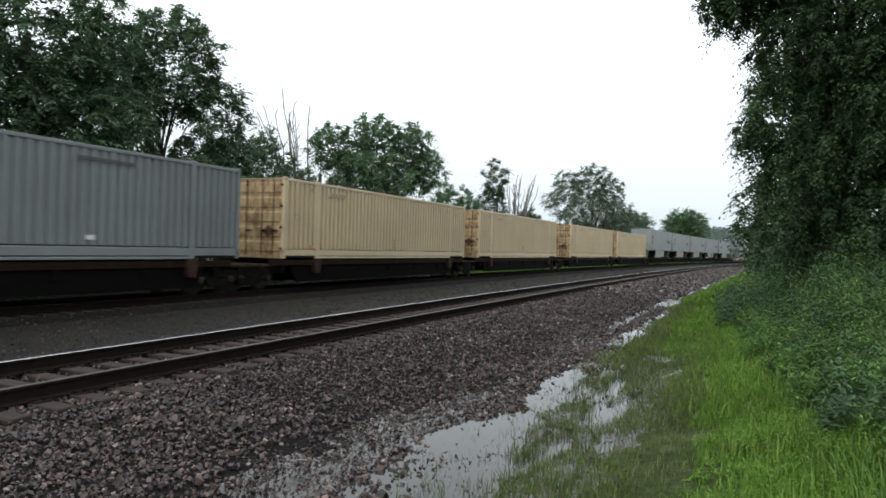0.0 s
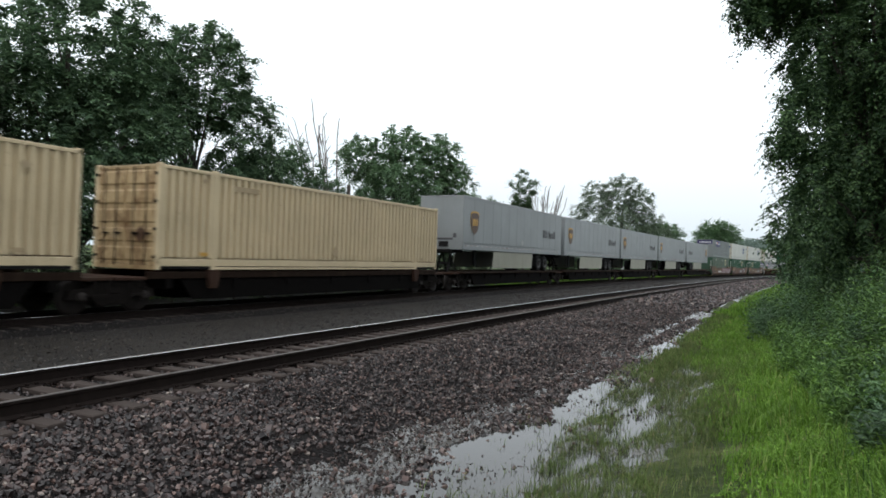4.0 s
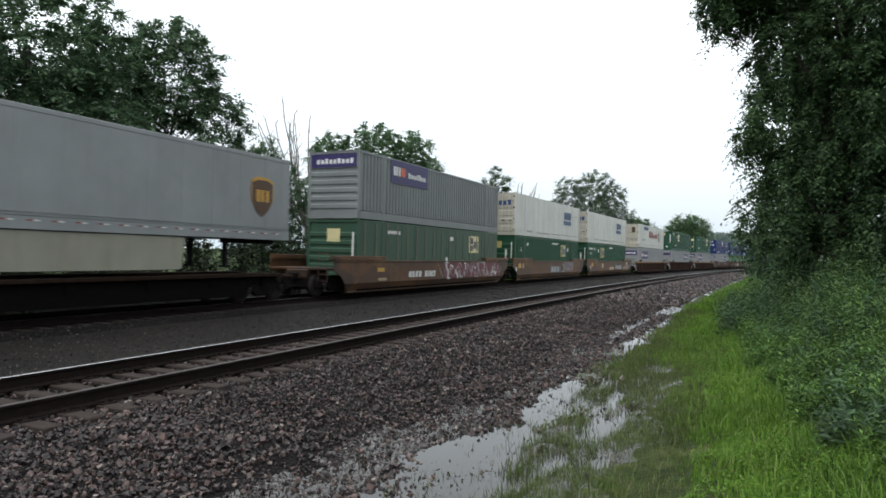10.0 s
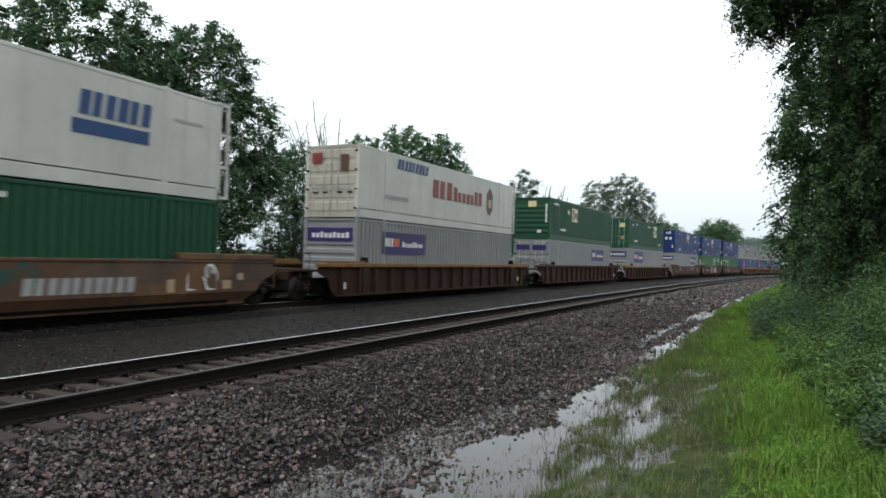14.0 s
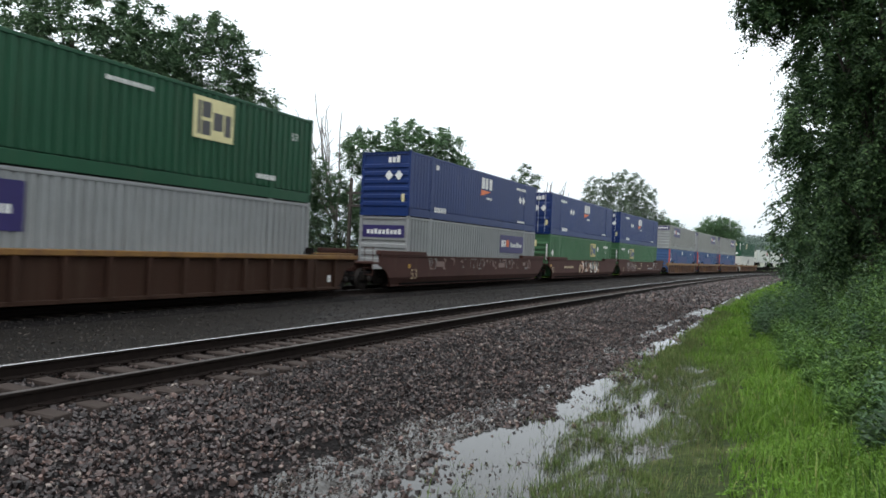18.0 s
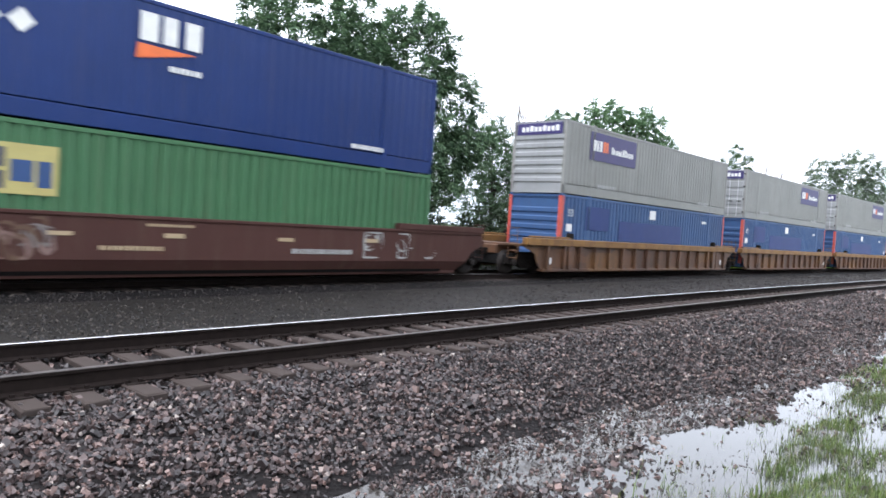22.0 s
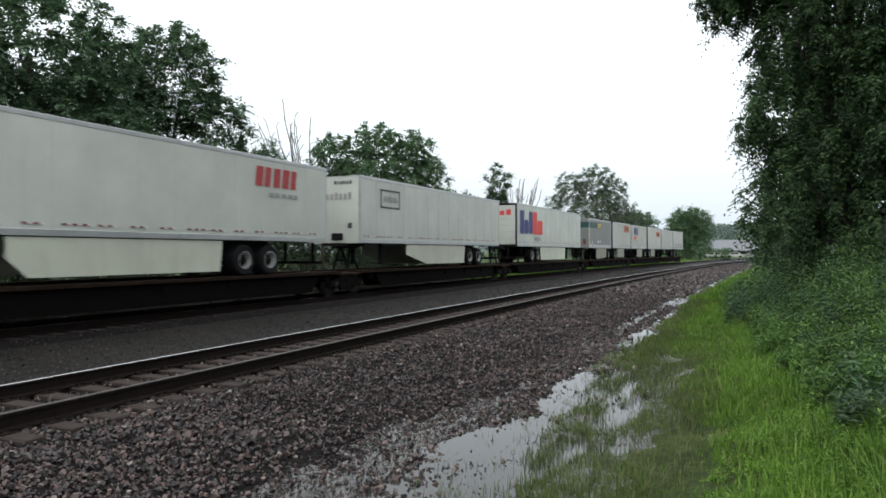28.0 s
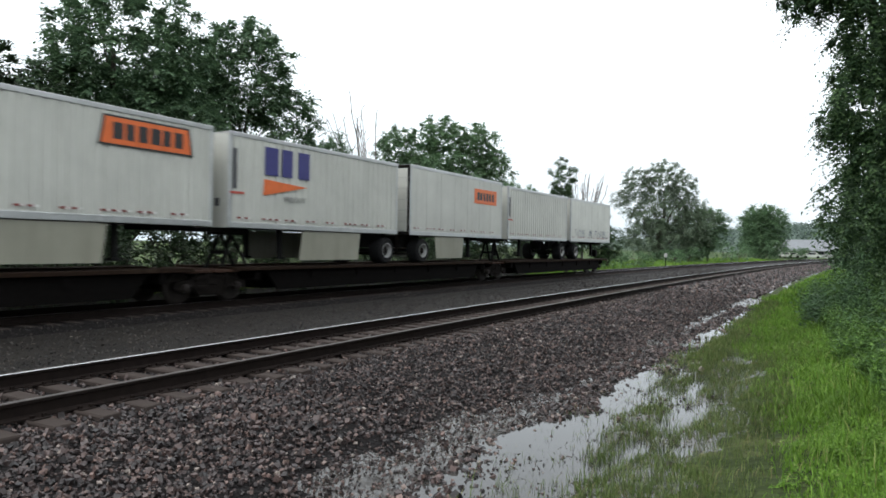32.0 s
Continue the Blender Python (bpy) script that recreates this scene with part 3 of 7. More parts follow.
def plates(n_list, z0, s_list):
    sh = Shape()
    for s in s_list:
        for n0 in n_list:
            for dn, ds, w, h in ((0.0, 0.0, 0.17, 0.012), (-0.11, 0.055, 0.018, 0.045), (0.11, -0.055, 0.018, 0.045), (-0.1, -0.06, 0.018, 0.04)):
                c = [on_track(n0 + dn + a * w, s + ds + b * (0.09 if w > 0.1 else 0.018)) for a, b in ((-1, -1), (1, -1), (1, 1), (-1, 1))]
                sh.add([(x, y, z0 - 0.02) for x, y in c] + [(x, y, z0 + h) for x, y in c], [(4, 5, 6, 7), (0, 1, 5, 4), (1, 2, 6, 5), (2, 3, 7, 6), (3, 0, 4, 7)])
    return sh


tie_s = np.arange(-1.0, 110, 0.497)
tagged(part("tie_plates", plates((0.0, 1.505), -0.188, tie_s[:150]), RAIL_SIDE, near_track, "rusty tie plates and spikes"), kind="stuff")

# ---- loose stone: real pebbles along the shoulder, between the rails and in the cinder strip ----
CUBE = np.array([(-1, -1, -1), (1, -1, -1), (1, 1, -1), (-1, 1, -1), (-1, -1, 1), (1, -1, 1), (1, 1, 1), (-1, 1, 1)], float)
CUBE_F = np.array([(0, 3, 2), (0, 2, 1), (4, 5, 6), (4, 6, 7), (0, 1, 5), (0, 5, 4), (1, 2, 6), (1, 6, 5), (2, 3, 7), (2, 7, 6), (3, 0, 4), (3, 4, 7)])


def turns(k):
    q = rng.normal(size=(k, 4))
    q /= np.linalg.norm(q, axis=1)[:, None]
    w, x, y, z = q.T
    return np.stack([1 - 2 * (y * y + z * z), 2 * (x * y - z * w), 2 * (x * z + y * w), 2 * (x * y + z * w), 1 - 2 * (x * x + z * z), 2 * (y * z - x * w), 2 * (x * z - y * w), 2 * (y * z + x * w), 1 - 2 * (x * x + y * y)], -1).reshape(-1, 3, 3)


OCTA = np.array([(1.2, 0, 0), (-1.2, 0, 0), (0, 1.2, 0), (0, -1.2, 0), (0, 0, 1.2), (0, 0, -1.2)])
OCTA_F = np.array([(0, 2, 4), (2, 1, 4), (1, 3, 4), (3, 0, 4), (2, 0, 5), (1, 2, 5), (3, 1, 5), (0, 3, 5)])


def stones(name, n, s, size, mat, label, lift=0.3, small=False, floor=-9.0):
    k = len(n)
    base, faces = (OCTA, OCTA_F) if small else (CUBE, CUBE_F)
    v = (base[None] + (rng.normal(size=(k, 6, 3)) * 0.25 if small else 0)) * rng.uniform(0.55, 1.15, (k, len(base), 3)) * rng.uniform(0.45, 1.0, (k, 1, 3)) * size[:, None, None] * 0.62
    v = np.einsum("kij,kvj->kvi", turns(k), v)
    x, y = on_track_np(n, s)
    z = np.maximum(ground_z(n, s), floor) + size * lift * rng.uniform(0.2, 1.0, k)
    v += np.stack([x, y, z], -1)[:, None]
    f = (faces[None] + len(base) * np.arange(k)[:, None, None]).reshape(-1, 3)
    return tagged(new(name, bulk(name, v.reshape(-1, 3), f, mat)), label, "gravel", kind="stuff")


def scatter(k, n0, n1, s0, s1, power=1.0):
    return rng.uniform(n0, n1, k), s0 + (s1 - s0) * rng.uniform(0, 1, k) ** power


def clear_of_ties(n, s):
    """Leaves the tops of the near ties bare."""
    return ~((n > -0.62) & (n < 2.1) & (np.abs((s + 1.0 + 0.2485) % 0.497 - 0.2485) < 0.125))


a1, b1 = scatter(78000, -4.25, -0.05, 0.5, 34.0, 1.65)
fade = 0.08 * np.sin(1.9 * b1) + 0.06 * np.sin(4.7 * b1 + 2.0)
ok = (clear_of_ties(a1, b1) | (rng.uniform(0, 1, len(a1)) < 0.3)) & (rng.uniform(0, 1, len(a1)) < np.clip((a1 + 4.0 - 0.2 * np.clip((b1 - 12) / 3, 0, 1) - 0.75 * np.clip((9.5 - b1) / 3.5, 0, 1) + fade) / 0.95, 0.04, 1))
a1, b1 = a1[ok], b1[ok]
size = np.clip(rng.gamma(7.0, 0.0038, len(a1)), 0.015, 0.056) * (1 + 0.020 * b1)
near = b1 < 6.8
stones("ballast_stones", a1[near], b1[near], size[near], STONES, "crushed dark stone ballast on the track shoulder", 0.75)
stones("ballast_stones", a1[~near], b1[~near], size[~near] * 1.12, STONES, "crushed dark stone ballast along the shoulder", 0.75, True)
a1, b1 = scatter(3500, -3.6, -0.1, -5.0, 0.6)
stones("ballast_stones", a1, b1, rng.uniform(0.03, 0.065, len(a1)), STONES, "crushed dark stone ballast beside the standpoint", 0.75, True)
a1, b1 = scatter(8000, -3.95, -0.1, 32.0, 115.0, 1.3)
stones("far_ballast_stones", a1, b1, rng.uniform(0.11, 0.18, len(a1)), STONES, "dark stone ballast further along the line", 0.4, True)
a1, b1 = scatter(28000, -5.7, -3.7, 2.5, 28.0, 1.2)
wander = 0.10 * np.sin(1.7 * b1) + 0.07 * np.sin(4.1 * b1 + 1.0)
keep = rng.uniform(0, 1, len(a1)) < np.clip(0.9 * np.exp((a1 + 4.12 - 0.35 * np.clip((8.0 - b1) / 2, 0, 1) + wander) / 0.2), 0, 0.9) + 0.015
stones("muddy_stones", a1[keep], b1[keep], rng.gamma(5.0, 0.0075, keep.sum()) * 0.8, STONES, "loose stones half sunk in the puddle's edge", 0.6)
a1, b1 = scatter(18000, -4.7, -3.0, 3.5, 20.0, 1.5)
keep = rng.uniform(0, 1, len(a1)) < np.clip(0.75 + 0.55 * (a1 + 3.9) + 0.2 * value_noise(a1 * 4, b1 * 2.5, 9), 0.05, 0.95)
stones("wet_gravel", a1[keep], b1[keep], rng.gamma(5.0, 0.0036, keep.sum()) * (1 + 0.04 * b1[keep]), STONES, "fine wet gravel at the puddle's edge", 0.75, True)
# pebbles are held at water level, not on the bed, to fit the camera's view
a1, b1 = scatter(4200, -5.6, -3.3, 4.0, 15.0, 1.4)
keep = value_noise(a1 * 3.0, b1 * 1.6, 41) + rng.normal(size=len(a1)) * 0.3 > 0.3
a1, b1 = a1[keep], b1[keep]
stones("puddle_pebbles", a1, b1, rng.gamma(4.0, 0.0042, len(a1)), STONES, "single dark pebbles set level with the shallow water", 0.35, True, WATER_Z)
a1, b1 = scatter(16000, 0.05, 2.7, -0.5, 60.0, 1.7)
ok = clear_of_ties(a1, b1) | (rng.uniform(0, 1, len(a1)) < 0.65)
stones("crib_stones", a1[ok], b1[ok], rng.uniform(0.028, 0.062, ok.sum()) * (1 + 0.012 * b1[ok]), STONES, "brownish ballast stone between the ties", 0.5, True)
a1, b1 = scatter(14000, 2.7, 8.0, 3.0, 80.0, 1.6)
stones("cinder_stones", a1, b1, rng.uniform(0.022, 0.05, len(a1)) * (1 + 0.014 * b1), STONES_GREY, "fine dark grey stone between the two tracks", 0.3, True)

# ---- the train: x runs back along it, y away from the camera's side, z up from the rail ----
HALF = 1.3
train_things = []


def thing(name, u0, u1, label, category, group):
    ob = tagged(new(name), label, category, group)
    ob["mid"] = (u0 + u1) / 2
    train_things.append((ob, (u0 + u1) / 2))
    return ob


def corrugated(x0, x1, y, z0, z1, side, period=0.28, depth=0.05):
    """A pressed steel side wall; side -1 is the near one."""
    sh = Shape()
    k = max(1, round((x1 - x0) / period))
    p = (x1 - x0) / k
    prof = []
    for i in range(k):
        a = x0 + i * p
        prof += [(a, 0), (a + 0.46 * p, 0), (a + 0.55 * p, depth), (a + 0.91 * p, depth)]
    prof.append((x1, 0))
    vs = [(x, y - side * d, z) for z in (z0, z1) for x, d in prof]
    m = len(prof)
    return sh.add(vs, [(i, i + 1, m + i + 1, m + i) for i in range(m - 1)])


def seamed(x0, x1, y, z0, z1, side, pitch=1.2):
    """A smooth panelled side wall with thin raised seams, one sheet."""
    k = max(1, round((x1 - x0) / pitch))
    prof = [(x0, 0)]
    for i in range(1, k):
        x = x0 + (x1 - x0) * i / k
        prof += [(x - 0.03, 0), (x - 0.018, -0.009), (x + 0.018, -0.009), (x + 0.03, 0)]
    prof.append((x1, 0))
    m = len(prof)
    return Shape().add([(x, y - side * d, z) for z in (z0, z1) for x, d in prof], [(i, i + 1, m + i + 1, m + i) for i in range(m - 1)])


def word(shape, x0, x1, z0, z1, letters, y=-HALF - 0.012, slant=0.0, caps=True):
    """Plain bars that stand for a word: one solid bar a letter, low and tall ones where it is not all capitals."""
    w = (x1 - x0) / letters
    h = z1 - z0
    shape.many = True
    for i in range(letters):
        a, b = x0 + (i + 0.08) * w, x0 + (i + (0.86, 0.72, 0.80)[i % 3]) * w
        t = h if caps or i in (0, 5, 6) else 0.7 * h
        shape.prism([(a, z0), (b, z0), (b + slant * t, z0 + t), (a + slant * t, z0 + t)], y, y + 0.006)
    return shape


def panel(x0, x1, z0, z1, y=-HALF - 0.006):
    return Shape().box(x0, x1, y, y + 0.005, z0, z1)


def diamond(x, z, r, y=-HALF - 0.008):
    return Shape().prism([(x - r, z), (x, z - r), (x + r, z), (x, z + r)], y, y + 0.005)


def text_shape(body, x0, z0, size, y):
    """Readable characters, from the built-in font, on the near side."""
    cu = bpy.data.curves.new("characters", "FONT")
    cu.body, cu.size = body, size
    tmp = bpy.data.objects.new("characters", cu)
    scene.collection.objects.link(tmp)
    me = bpy.data.meshes.new_from_object(tmp.evaluated_get(bpy.context.evaluated_depsgraph_get()))
    bpy.data.objects.remove(tmp)
    sh = Shape()
    sh.v = [(v.co.x + x0, y, v.co.y + z0) for v in me.vertices]
    sh.f = [tuple(p.vertices) for p in me.polygons]
    return sh


def mark(ob, key, shape, name="marking", label=""):
    pt = part(name, shape, FLAT[key], ob, label)
    return tagged(pt, label, kind="stuff") if shape.many else pt


def container(u0, z0, label, mat, style="ribbed", end="ribs", end_mat=None, height=2.896, length=16.15, group="containers", posts=True, frame_mat=None, sill=0.33, depth=0.05):
    """An intermodal container; u0 is its leading end."""
    ob = thing("container", u0, u0 + length, label, "container", group)
    L, z1 = length / 2, z0 + height
    fm = frame_mat or mat
    em = end_mat or mat
    for side in (-1, 1):
        y = side * (HALF - 0.012)
        gap = 0.035 if sill > 0.2 else -0.01
        wall = corrugated(-L + 0.12, L - 0.12, y, z0 + sill + gap, z1 - 0.12, side, 0.28, depth) if style == "ribbed" else seamed(-L + 0.1, L - 0.1, y, z0 + sill + gap, z1 - 0.12, side)
        part("side_wall", wall, mat, ob)
        part("top_rail", Shape().box(-L, L, min(side * HALF, side * (HALF - 0.07)), max(side * HALF, side * (HALF - 0.07)), z1 - 0.135, z1 - 0.04, 0.01), fm, ob)
        if depth > 0.06:
            low = Shape().box(-L, L, *sorted((side * HALF, side * (HALF - 0.08))), z0 + 0.10, z0 + sill, 0.012)
            low.box(-L + 2.0, L - 2.0, *sorted((side * (HALF + 0.003), side * (HALF - 0.08))), z0, z0 + 0.075, 0.01)
            low.box(-L + 2.0, L - 2.0, *sorted((side * (HALF - 0.035), side * (HALF - 0.08))), z0 + 0.07, z0 + 0.11)
            part("bottom_rail", low, fm, ob)
        else:
            part("bottom_rail", Shape().box(-L, L, min(side * HALF, side * (HALF - 0.08)), max(side * HALF, side * (HALF - 0.08)), z0, z0 + sill, 0.012), fm, ob)
        for x in (-L + 0.07, L - 0.07):
            part("corner_post", Shape().box(x - 0.07, x + 0.07, min(side * HALF, side * (HALF - 0.13)), max(side * HALF, side * (HALF - 0.13)), z0, z1, 0.012), fm, ob)
        if posts and length > 13:
            for x in (-L + 2.02, L - 2.02):
                part("lifting_post", Shape().box(x - 0.1, x + 0.1, min(side * (HALF + 0.006), side * (HALF - 0.09)), max(side * (HALF + 0.006), side * (HALF - 0.09)), z0, z1, 0.01), fm, ob)
    part("roof", Shape().box(-L, L, -HALF + 0.02, HALF - 0.02, z1 - 0.08, z1 - 0.045), fm, ob)
    part("floor", Shape().box(-L + 0.02, L - 0.02, -HALF + 0.03, HALF - 0.03, z0 + 0.03, z0 + 0.14), BLACK, ob)
    part("front_wall", corrugated_end(L - 0.03, z0 + 0.1, z1 - 0.08), em, ob)
    x = -L
    part("end_header", Shape().box(x, x + 0.1, -HALF + 0.1, HALF - 0.1, z1 - 0.14, z1 - 0.04), em, ob)
    part("end_sill", Shape().box(x, x + 0.1, -HALF + 0.1, HALF - 0.1, z0, z0 + 0.14), em, ob)
    if end == "doors":
        for y0, y1 in ((-HALF + 0.12, -0.01), (0.01, HALF - 0.12)):
            door = part("door", door_leaf(x + 0.02, y0, y1, z0 + 0.15, z1 - 0.13), em, ob)
            for k in (0.3, 0.72):
                yy = y0 + (y1 - y0) * k
                part("lock_rod", Shape().rod((x - 0.02, yy, z0 + 0.1), (x - 0.02, yy, z1 - 0.1), 0.018), STEEL_DARK if em is CREAM_RUSTY else ALU, door)
                part("door_handle", Shape().box(x - 0.05, x - 0.02, yy - 0.22, yy + 0.03, z0 + 0.95, z0 + 1.0), STEEL_DARK, door)
            for k in (0.12, 0.38, 0.64, 0.9):
                zz = z0 + height * k
                yo = y0 if y0 < -0.5 else y1
                part("hinge", Shape().box(x - 0.025, x + 0.02, yo - 0.05, yo + 0.05, zz - 0.04, zz + 0.04), STEEL_DARK, door)
    else:
        line = [(x + 0.06, z0 + 0.12)]
        for k in range(6):
            zz = z0 + 0.40 + k * 0.34
            line += [(x + 0.06, zz), (x + 0.01, zz + 0.05), (x + 0.01, zz + 0.19), (x + 0.06, zz + 0.24)]
        line.append((x + 0.06, z1 - 0.1))
        q = len(line)
        sh = Shape().add([(a, yy, b) for yy in (-HALF + 0.12, HALF - 0.12) for a, b in line], [(k, k + 1, q + k + 1, q + k) for k in range(q - 1)])
        part("end_wall", sh, em, ob)
    return ob


def corrugated_end(x, z0, z1):
    """One pressed sheet across the end."""
    k = 9
    p = (2 * HALF - 0.2) / k
    line = []
    for i in range(k):
        y = -HALF + 0.1 + i * p
        line += [(y, 0.0), (y + 0.4 * p, 0.0), (y + 0.5 * p, 0.03), (y + 0.9 * p, 0.03)]
    line.append((HALF - 0.1, 0.0))
    m = len(line)
    return Shape().add([(x + 0.012 - d, y, z) for z in (z0, z1) for y, d in line], [(i, i + 1, m + i + 1, m + i) for i in range(m - 1)])


def door_leaf(x, y0, y1, z0, z1):
    sh = Shape().box(x, x + 0.06, y0, y1, z0, z1)
    k = 5
    h = (z1 - z0) / k
    for i in range(k):
        a = z0 + i * h
        sh.prism([(x, a + 0.06), (x - 0.024, a + 0.11), (x - 0.024, a + h - 0.11), (x, a + h - 0.06)], y0 + 0.06, y1 - 0.06)
    return sh


def tyre(ob, x, y, z=1.49, r=0.5, rim=None):
    rim = rim or RIM
    w = part("wheel", Shape().lathe([(-0.12, 0.02), (-0.12, 0.25), (-0.265, 0.29), (-0.28, r - 0.06), (-0.22, r), (0.22, r), (0.28, r - 0.06), (0.26, 0.30)], y, x, z, 24), RUBBER, ob, "black road tyre")
    part("rim", Shape().lathe([(-0.285, 0.292), (-0.287, 0.262), (-0.15, 0.20), (-0.14, 0.19)], y, x, z, 20, False), rim, w, "dull steel rim")
    part("hub", Shape().lathe([(-0.158, 0.188), (-0.158, 0.12), (-0.24, 0.11), (-0.25, 0.05)], y, x, z, 14), STEEL_DARK, w, "dark hub")


def trailer(u0, length, label, mat, nose="lead", style="smooth", z0=2.12, z1=4.95, skirt=None, wheels=(), rails=None, rear_mat=None, group="trailers", roller=False, slant=1.6):
    """A road trailer riding on the train; nose is 'lead' when its front faces forward along the train."""
    ob = thing("semi_trailer", u0, u0 + length, label, "trailer", group)
    L = length / 2
    rm = rails or ALU
    pale_body = mat in (WHITE_CLEAN, WHITE)
    foot = 0.17 if pale_body else 0.31
    for side in (-1, 1):
        y = side * (HALF - 0.012)
        wall = corrugated(-L + 0.12, L - 0.12, y, z0 + foot - 0.01, z1 - 0.12, side, 0.3, 0.03) if style == "ribbed" else seamed(-L + 0.1, L - 0.1, y, z0 + foot - 0.01, z1 - 0.12, side)
        part("side_wall", wall, mat, ob)
        part("top_rail", Shape().box(-L, L, min(side * HALF, side * (HALF - 0.06)), max(side * HALF, side * (HALF - 0.06)), z1 - 0.13, z1, 0.012), rm, ob)
        low = part("bottom_rail", Shape().box(-L, L, min(side * (HALF + 0.004), side * (HALF - 0.06)), max(side * (HALF + 0.004), side * (HALF - 0.06)), z0, z0 + foot, 0.014), rm, ob)
        if side < 0:
            step, wide, zt = (0.98, 0.14, 0.27) if pale_body else (0.62, 0.16, 0.2)
            sh, pale = Shape(), Shape()
            for i in range(int(length / step)):
                x = -L + 0.3 + i * step
                if pale_body:
                    for k in range(2 + (i % 4 == 1)):
                        sh.box(x + 0.27 * k, x + 0.27 * k + 0.14, -HALF - 0.011, -HALF - 0.002, z0 + foot + 0.1, z0 + foot + 0.15)
                        pale.box(x + 0.27 * k + 0.14, x + 0.27 * k + 0.25, -HALF - 0.011, -HALF - 0.002, z0 + foot + 0.1, z0 + foot + 0.15)
                    continue
                sh.box(x, x + wide, -HALF - 0.011, -HALF - 0.005, z0 + zt, z0 + zt + 0.035)
                pale.box(x + wide, x + 1.9 * wide, -HALF - 0.011, -HALF - 0.005, z0 + zt, z0 + zt + 0.035)
            tagged(part("reflector_tape", pale, FLAT["white"], low, "row of small pale reflector strips"), kind="stuff")
            if length > 12 and not pale_body:
                for zz in (0.325, 0.40):
                    part("rub_rail", Shape().box(-L + 0.1, L - 0.1, -HALF - 0.012, -HALF + 0.01, z0 + zz, z0 + zz + 0.022), rm, low)
            tagged(part("reflector_tape", sh, FLAT["crimson"] if mat in (WHITE_CLEAN, WHITE, TRAILER_GREY) else FLAT["charcoal"], low, "row of small reflector strips"), kind="stuff")
        for x in (-L + 0.06, L - 0.06):
            part("corner_post", Shape().box(x - 0.06, x + 0.06, min(side * HALF, side * (HALF - 0.1)), max(side * HALF, side * (HALF - 0.1)), z0, z1, 0.03), rm if mat is not TRAILER_GREY else mat, ob)
    part("roof", Shape().box(-L, L, -HALF + 0.02, HALF - 0.02, z1 - 0.05, z1 - 0.01), ALU, ob)
    part("floor", Shape().box(-L + 0.02, L - 0.02, -HALF + 0.04, HALF - 0.04, z0 + 0.04, z0 + 0.16), BLACK, ob)
    lead, tail = (-L, L) if nose == "lead" else (L, -L)
    d = 1 if nose == "lead" else -1
    # front wall with its air-line box
    part("front_wall", Shape().box(min(lead, lead + d * 0.05), max(lead, lead + d * 0.05), -HALF + 0.08, HALF - 0.08, z0, z1 - 0.02), mat, ob)
    part("connection_box", Shape().box(min(lead, lead - d * 0.05), max(lead, lead - d * 0.05), -0.45, 0.1, z0 + 0.14, z0 + 0.42, 0.012), BLACK, ob)
    part("marker_lamp", Shape().box(min(lead, lead - d * 0.02), max(lead, lead - d * 0.02), -0.9, -0.72, z0 + 0.62, z0 + 0.85), FLAT["charcoal"], ob)
    # rear doors
    if roller:
        gate = part("door", Shape().box(min(tail + d * 0.012, tail - d * 0.04), max(tail + d * 0.012, tail - d * 0.04), -HALF + 0.14, HALF - 0.14, z0 + 0.14, z1 - 0.16, 0.006), rear_mat or mat, ob, "plain roller door")
        for k in range(5):
            zz = z0 + 0.55 + k * 0.44
            part("door_seam", Shape().box(min(tail, tail + d * 0.016), max(tail, tail + d * 0.016), -HALF + 0.15, HALF - 0.15, zz, zz + 0.012), FLAT["grey"], gate)
        part("door_frame", Shape().box(min(tail, tail + d * 0.01), max(tail, tail + d * 0.01), -HALF + 0.02, -HALF + 0.14, z0, z1 - 0.02).box(min(tail, tail + d * 0.01), max(tail, tail + d * 0.01), HALF - 0.14, HALF - 0.02, z0, z1 - 0.02).box(min(tail, tail + d * 0.01), max(tail, tail + d * 0.01), -HALF + 0.14, HALF - 0.14, z1 - 0.15, z1 - 0.02), STEEL_DARK, ob, "dark grey door frame")
    for y0, y1 in () if roller else ((-HALF + 0.1, -0.01), (0.01, HALF - 0.1)):
        door = part("door", Shape().box(min(tail, tail - d * 0.05), max(tail, tail - d * 0.05), y0, y1, z0 + 0.08, z1 - 0.1, 0.01), rear_mat or mat, ob)
        for k in (0.35, 0.8):
            yy = y0 + (y1 - y0) * k
            part("lock_rod", Shape().rod((tail + d * 0.02, yy, z0 + 0.05), (tail + d * 0.02, yy, z1 - 0.12), 0.015), ALU, door)
    part("rear_bumper", Shape().box(min(tail, tail - d * 0.08), max(tail, tail - d * 0.08), -1.1, 1.1, 1.3, 1.4).box(min(tail, tail - d * 0.06), max(tail, tail - d * 0.06), -0.7, -0.6, 1.4, z0).box(min(tail, tail - d * 0.06), max(tail, tail - d * 0.06), 0.6, 0.7, 1.4, z0), STEEL_DARK, ob)
    # running gear
    xs = [w - L for w in wheels]
    for x in xs:
        for y in (-0.98, 0.98):
            tyre(ob, x, y, rim=RIM_DARK if mat is TRAILER_GREY else RIM)
        part("axle", Shape().rod((x, -1.0, 1.49), (x, 1.0, 1.49), 0.07), BLACK, ob)
    if xs:
        for y in (-0.6, 0.45):
            part("suspension_beam", Shape().box(min(xs) - 0.7, max(xs) + 0.7, y, y + 0.15, 1.6, z0), BLACK, ob)
    gx_ = lead + d * 2.6
    for y in (-0.75, 0.75):
        part("landing_leg", Shape().box(gx_ - 0.07, gx_ + 0.07, y - 0.07, y + 0.07, 1.25, z0).box(gx_ - 0.14, gx_ + 0.14, y - 0.12, y + 0.12, 1.2, 1.26), BLACK, ob)
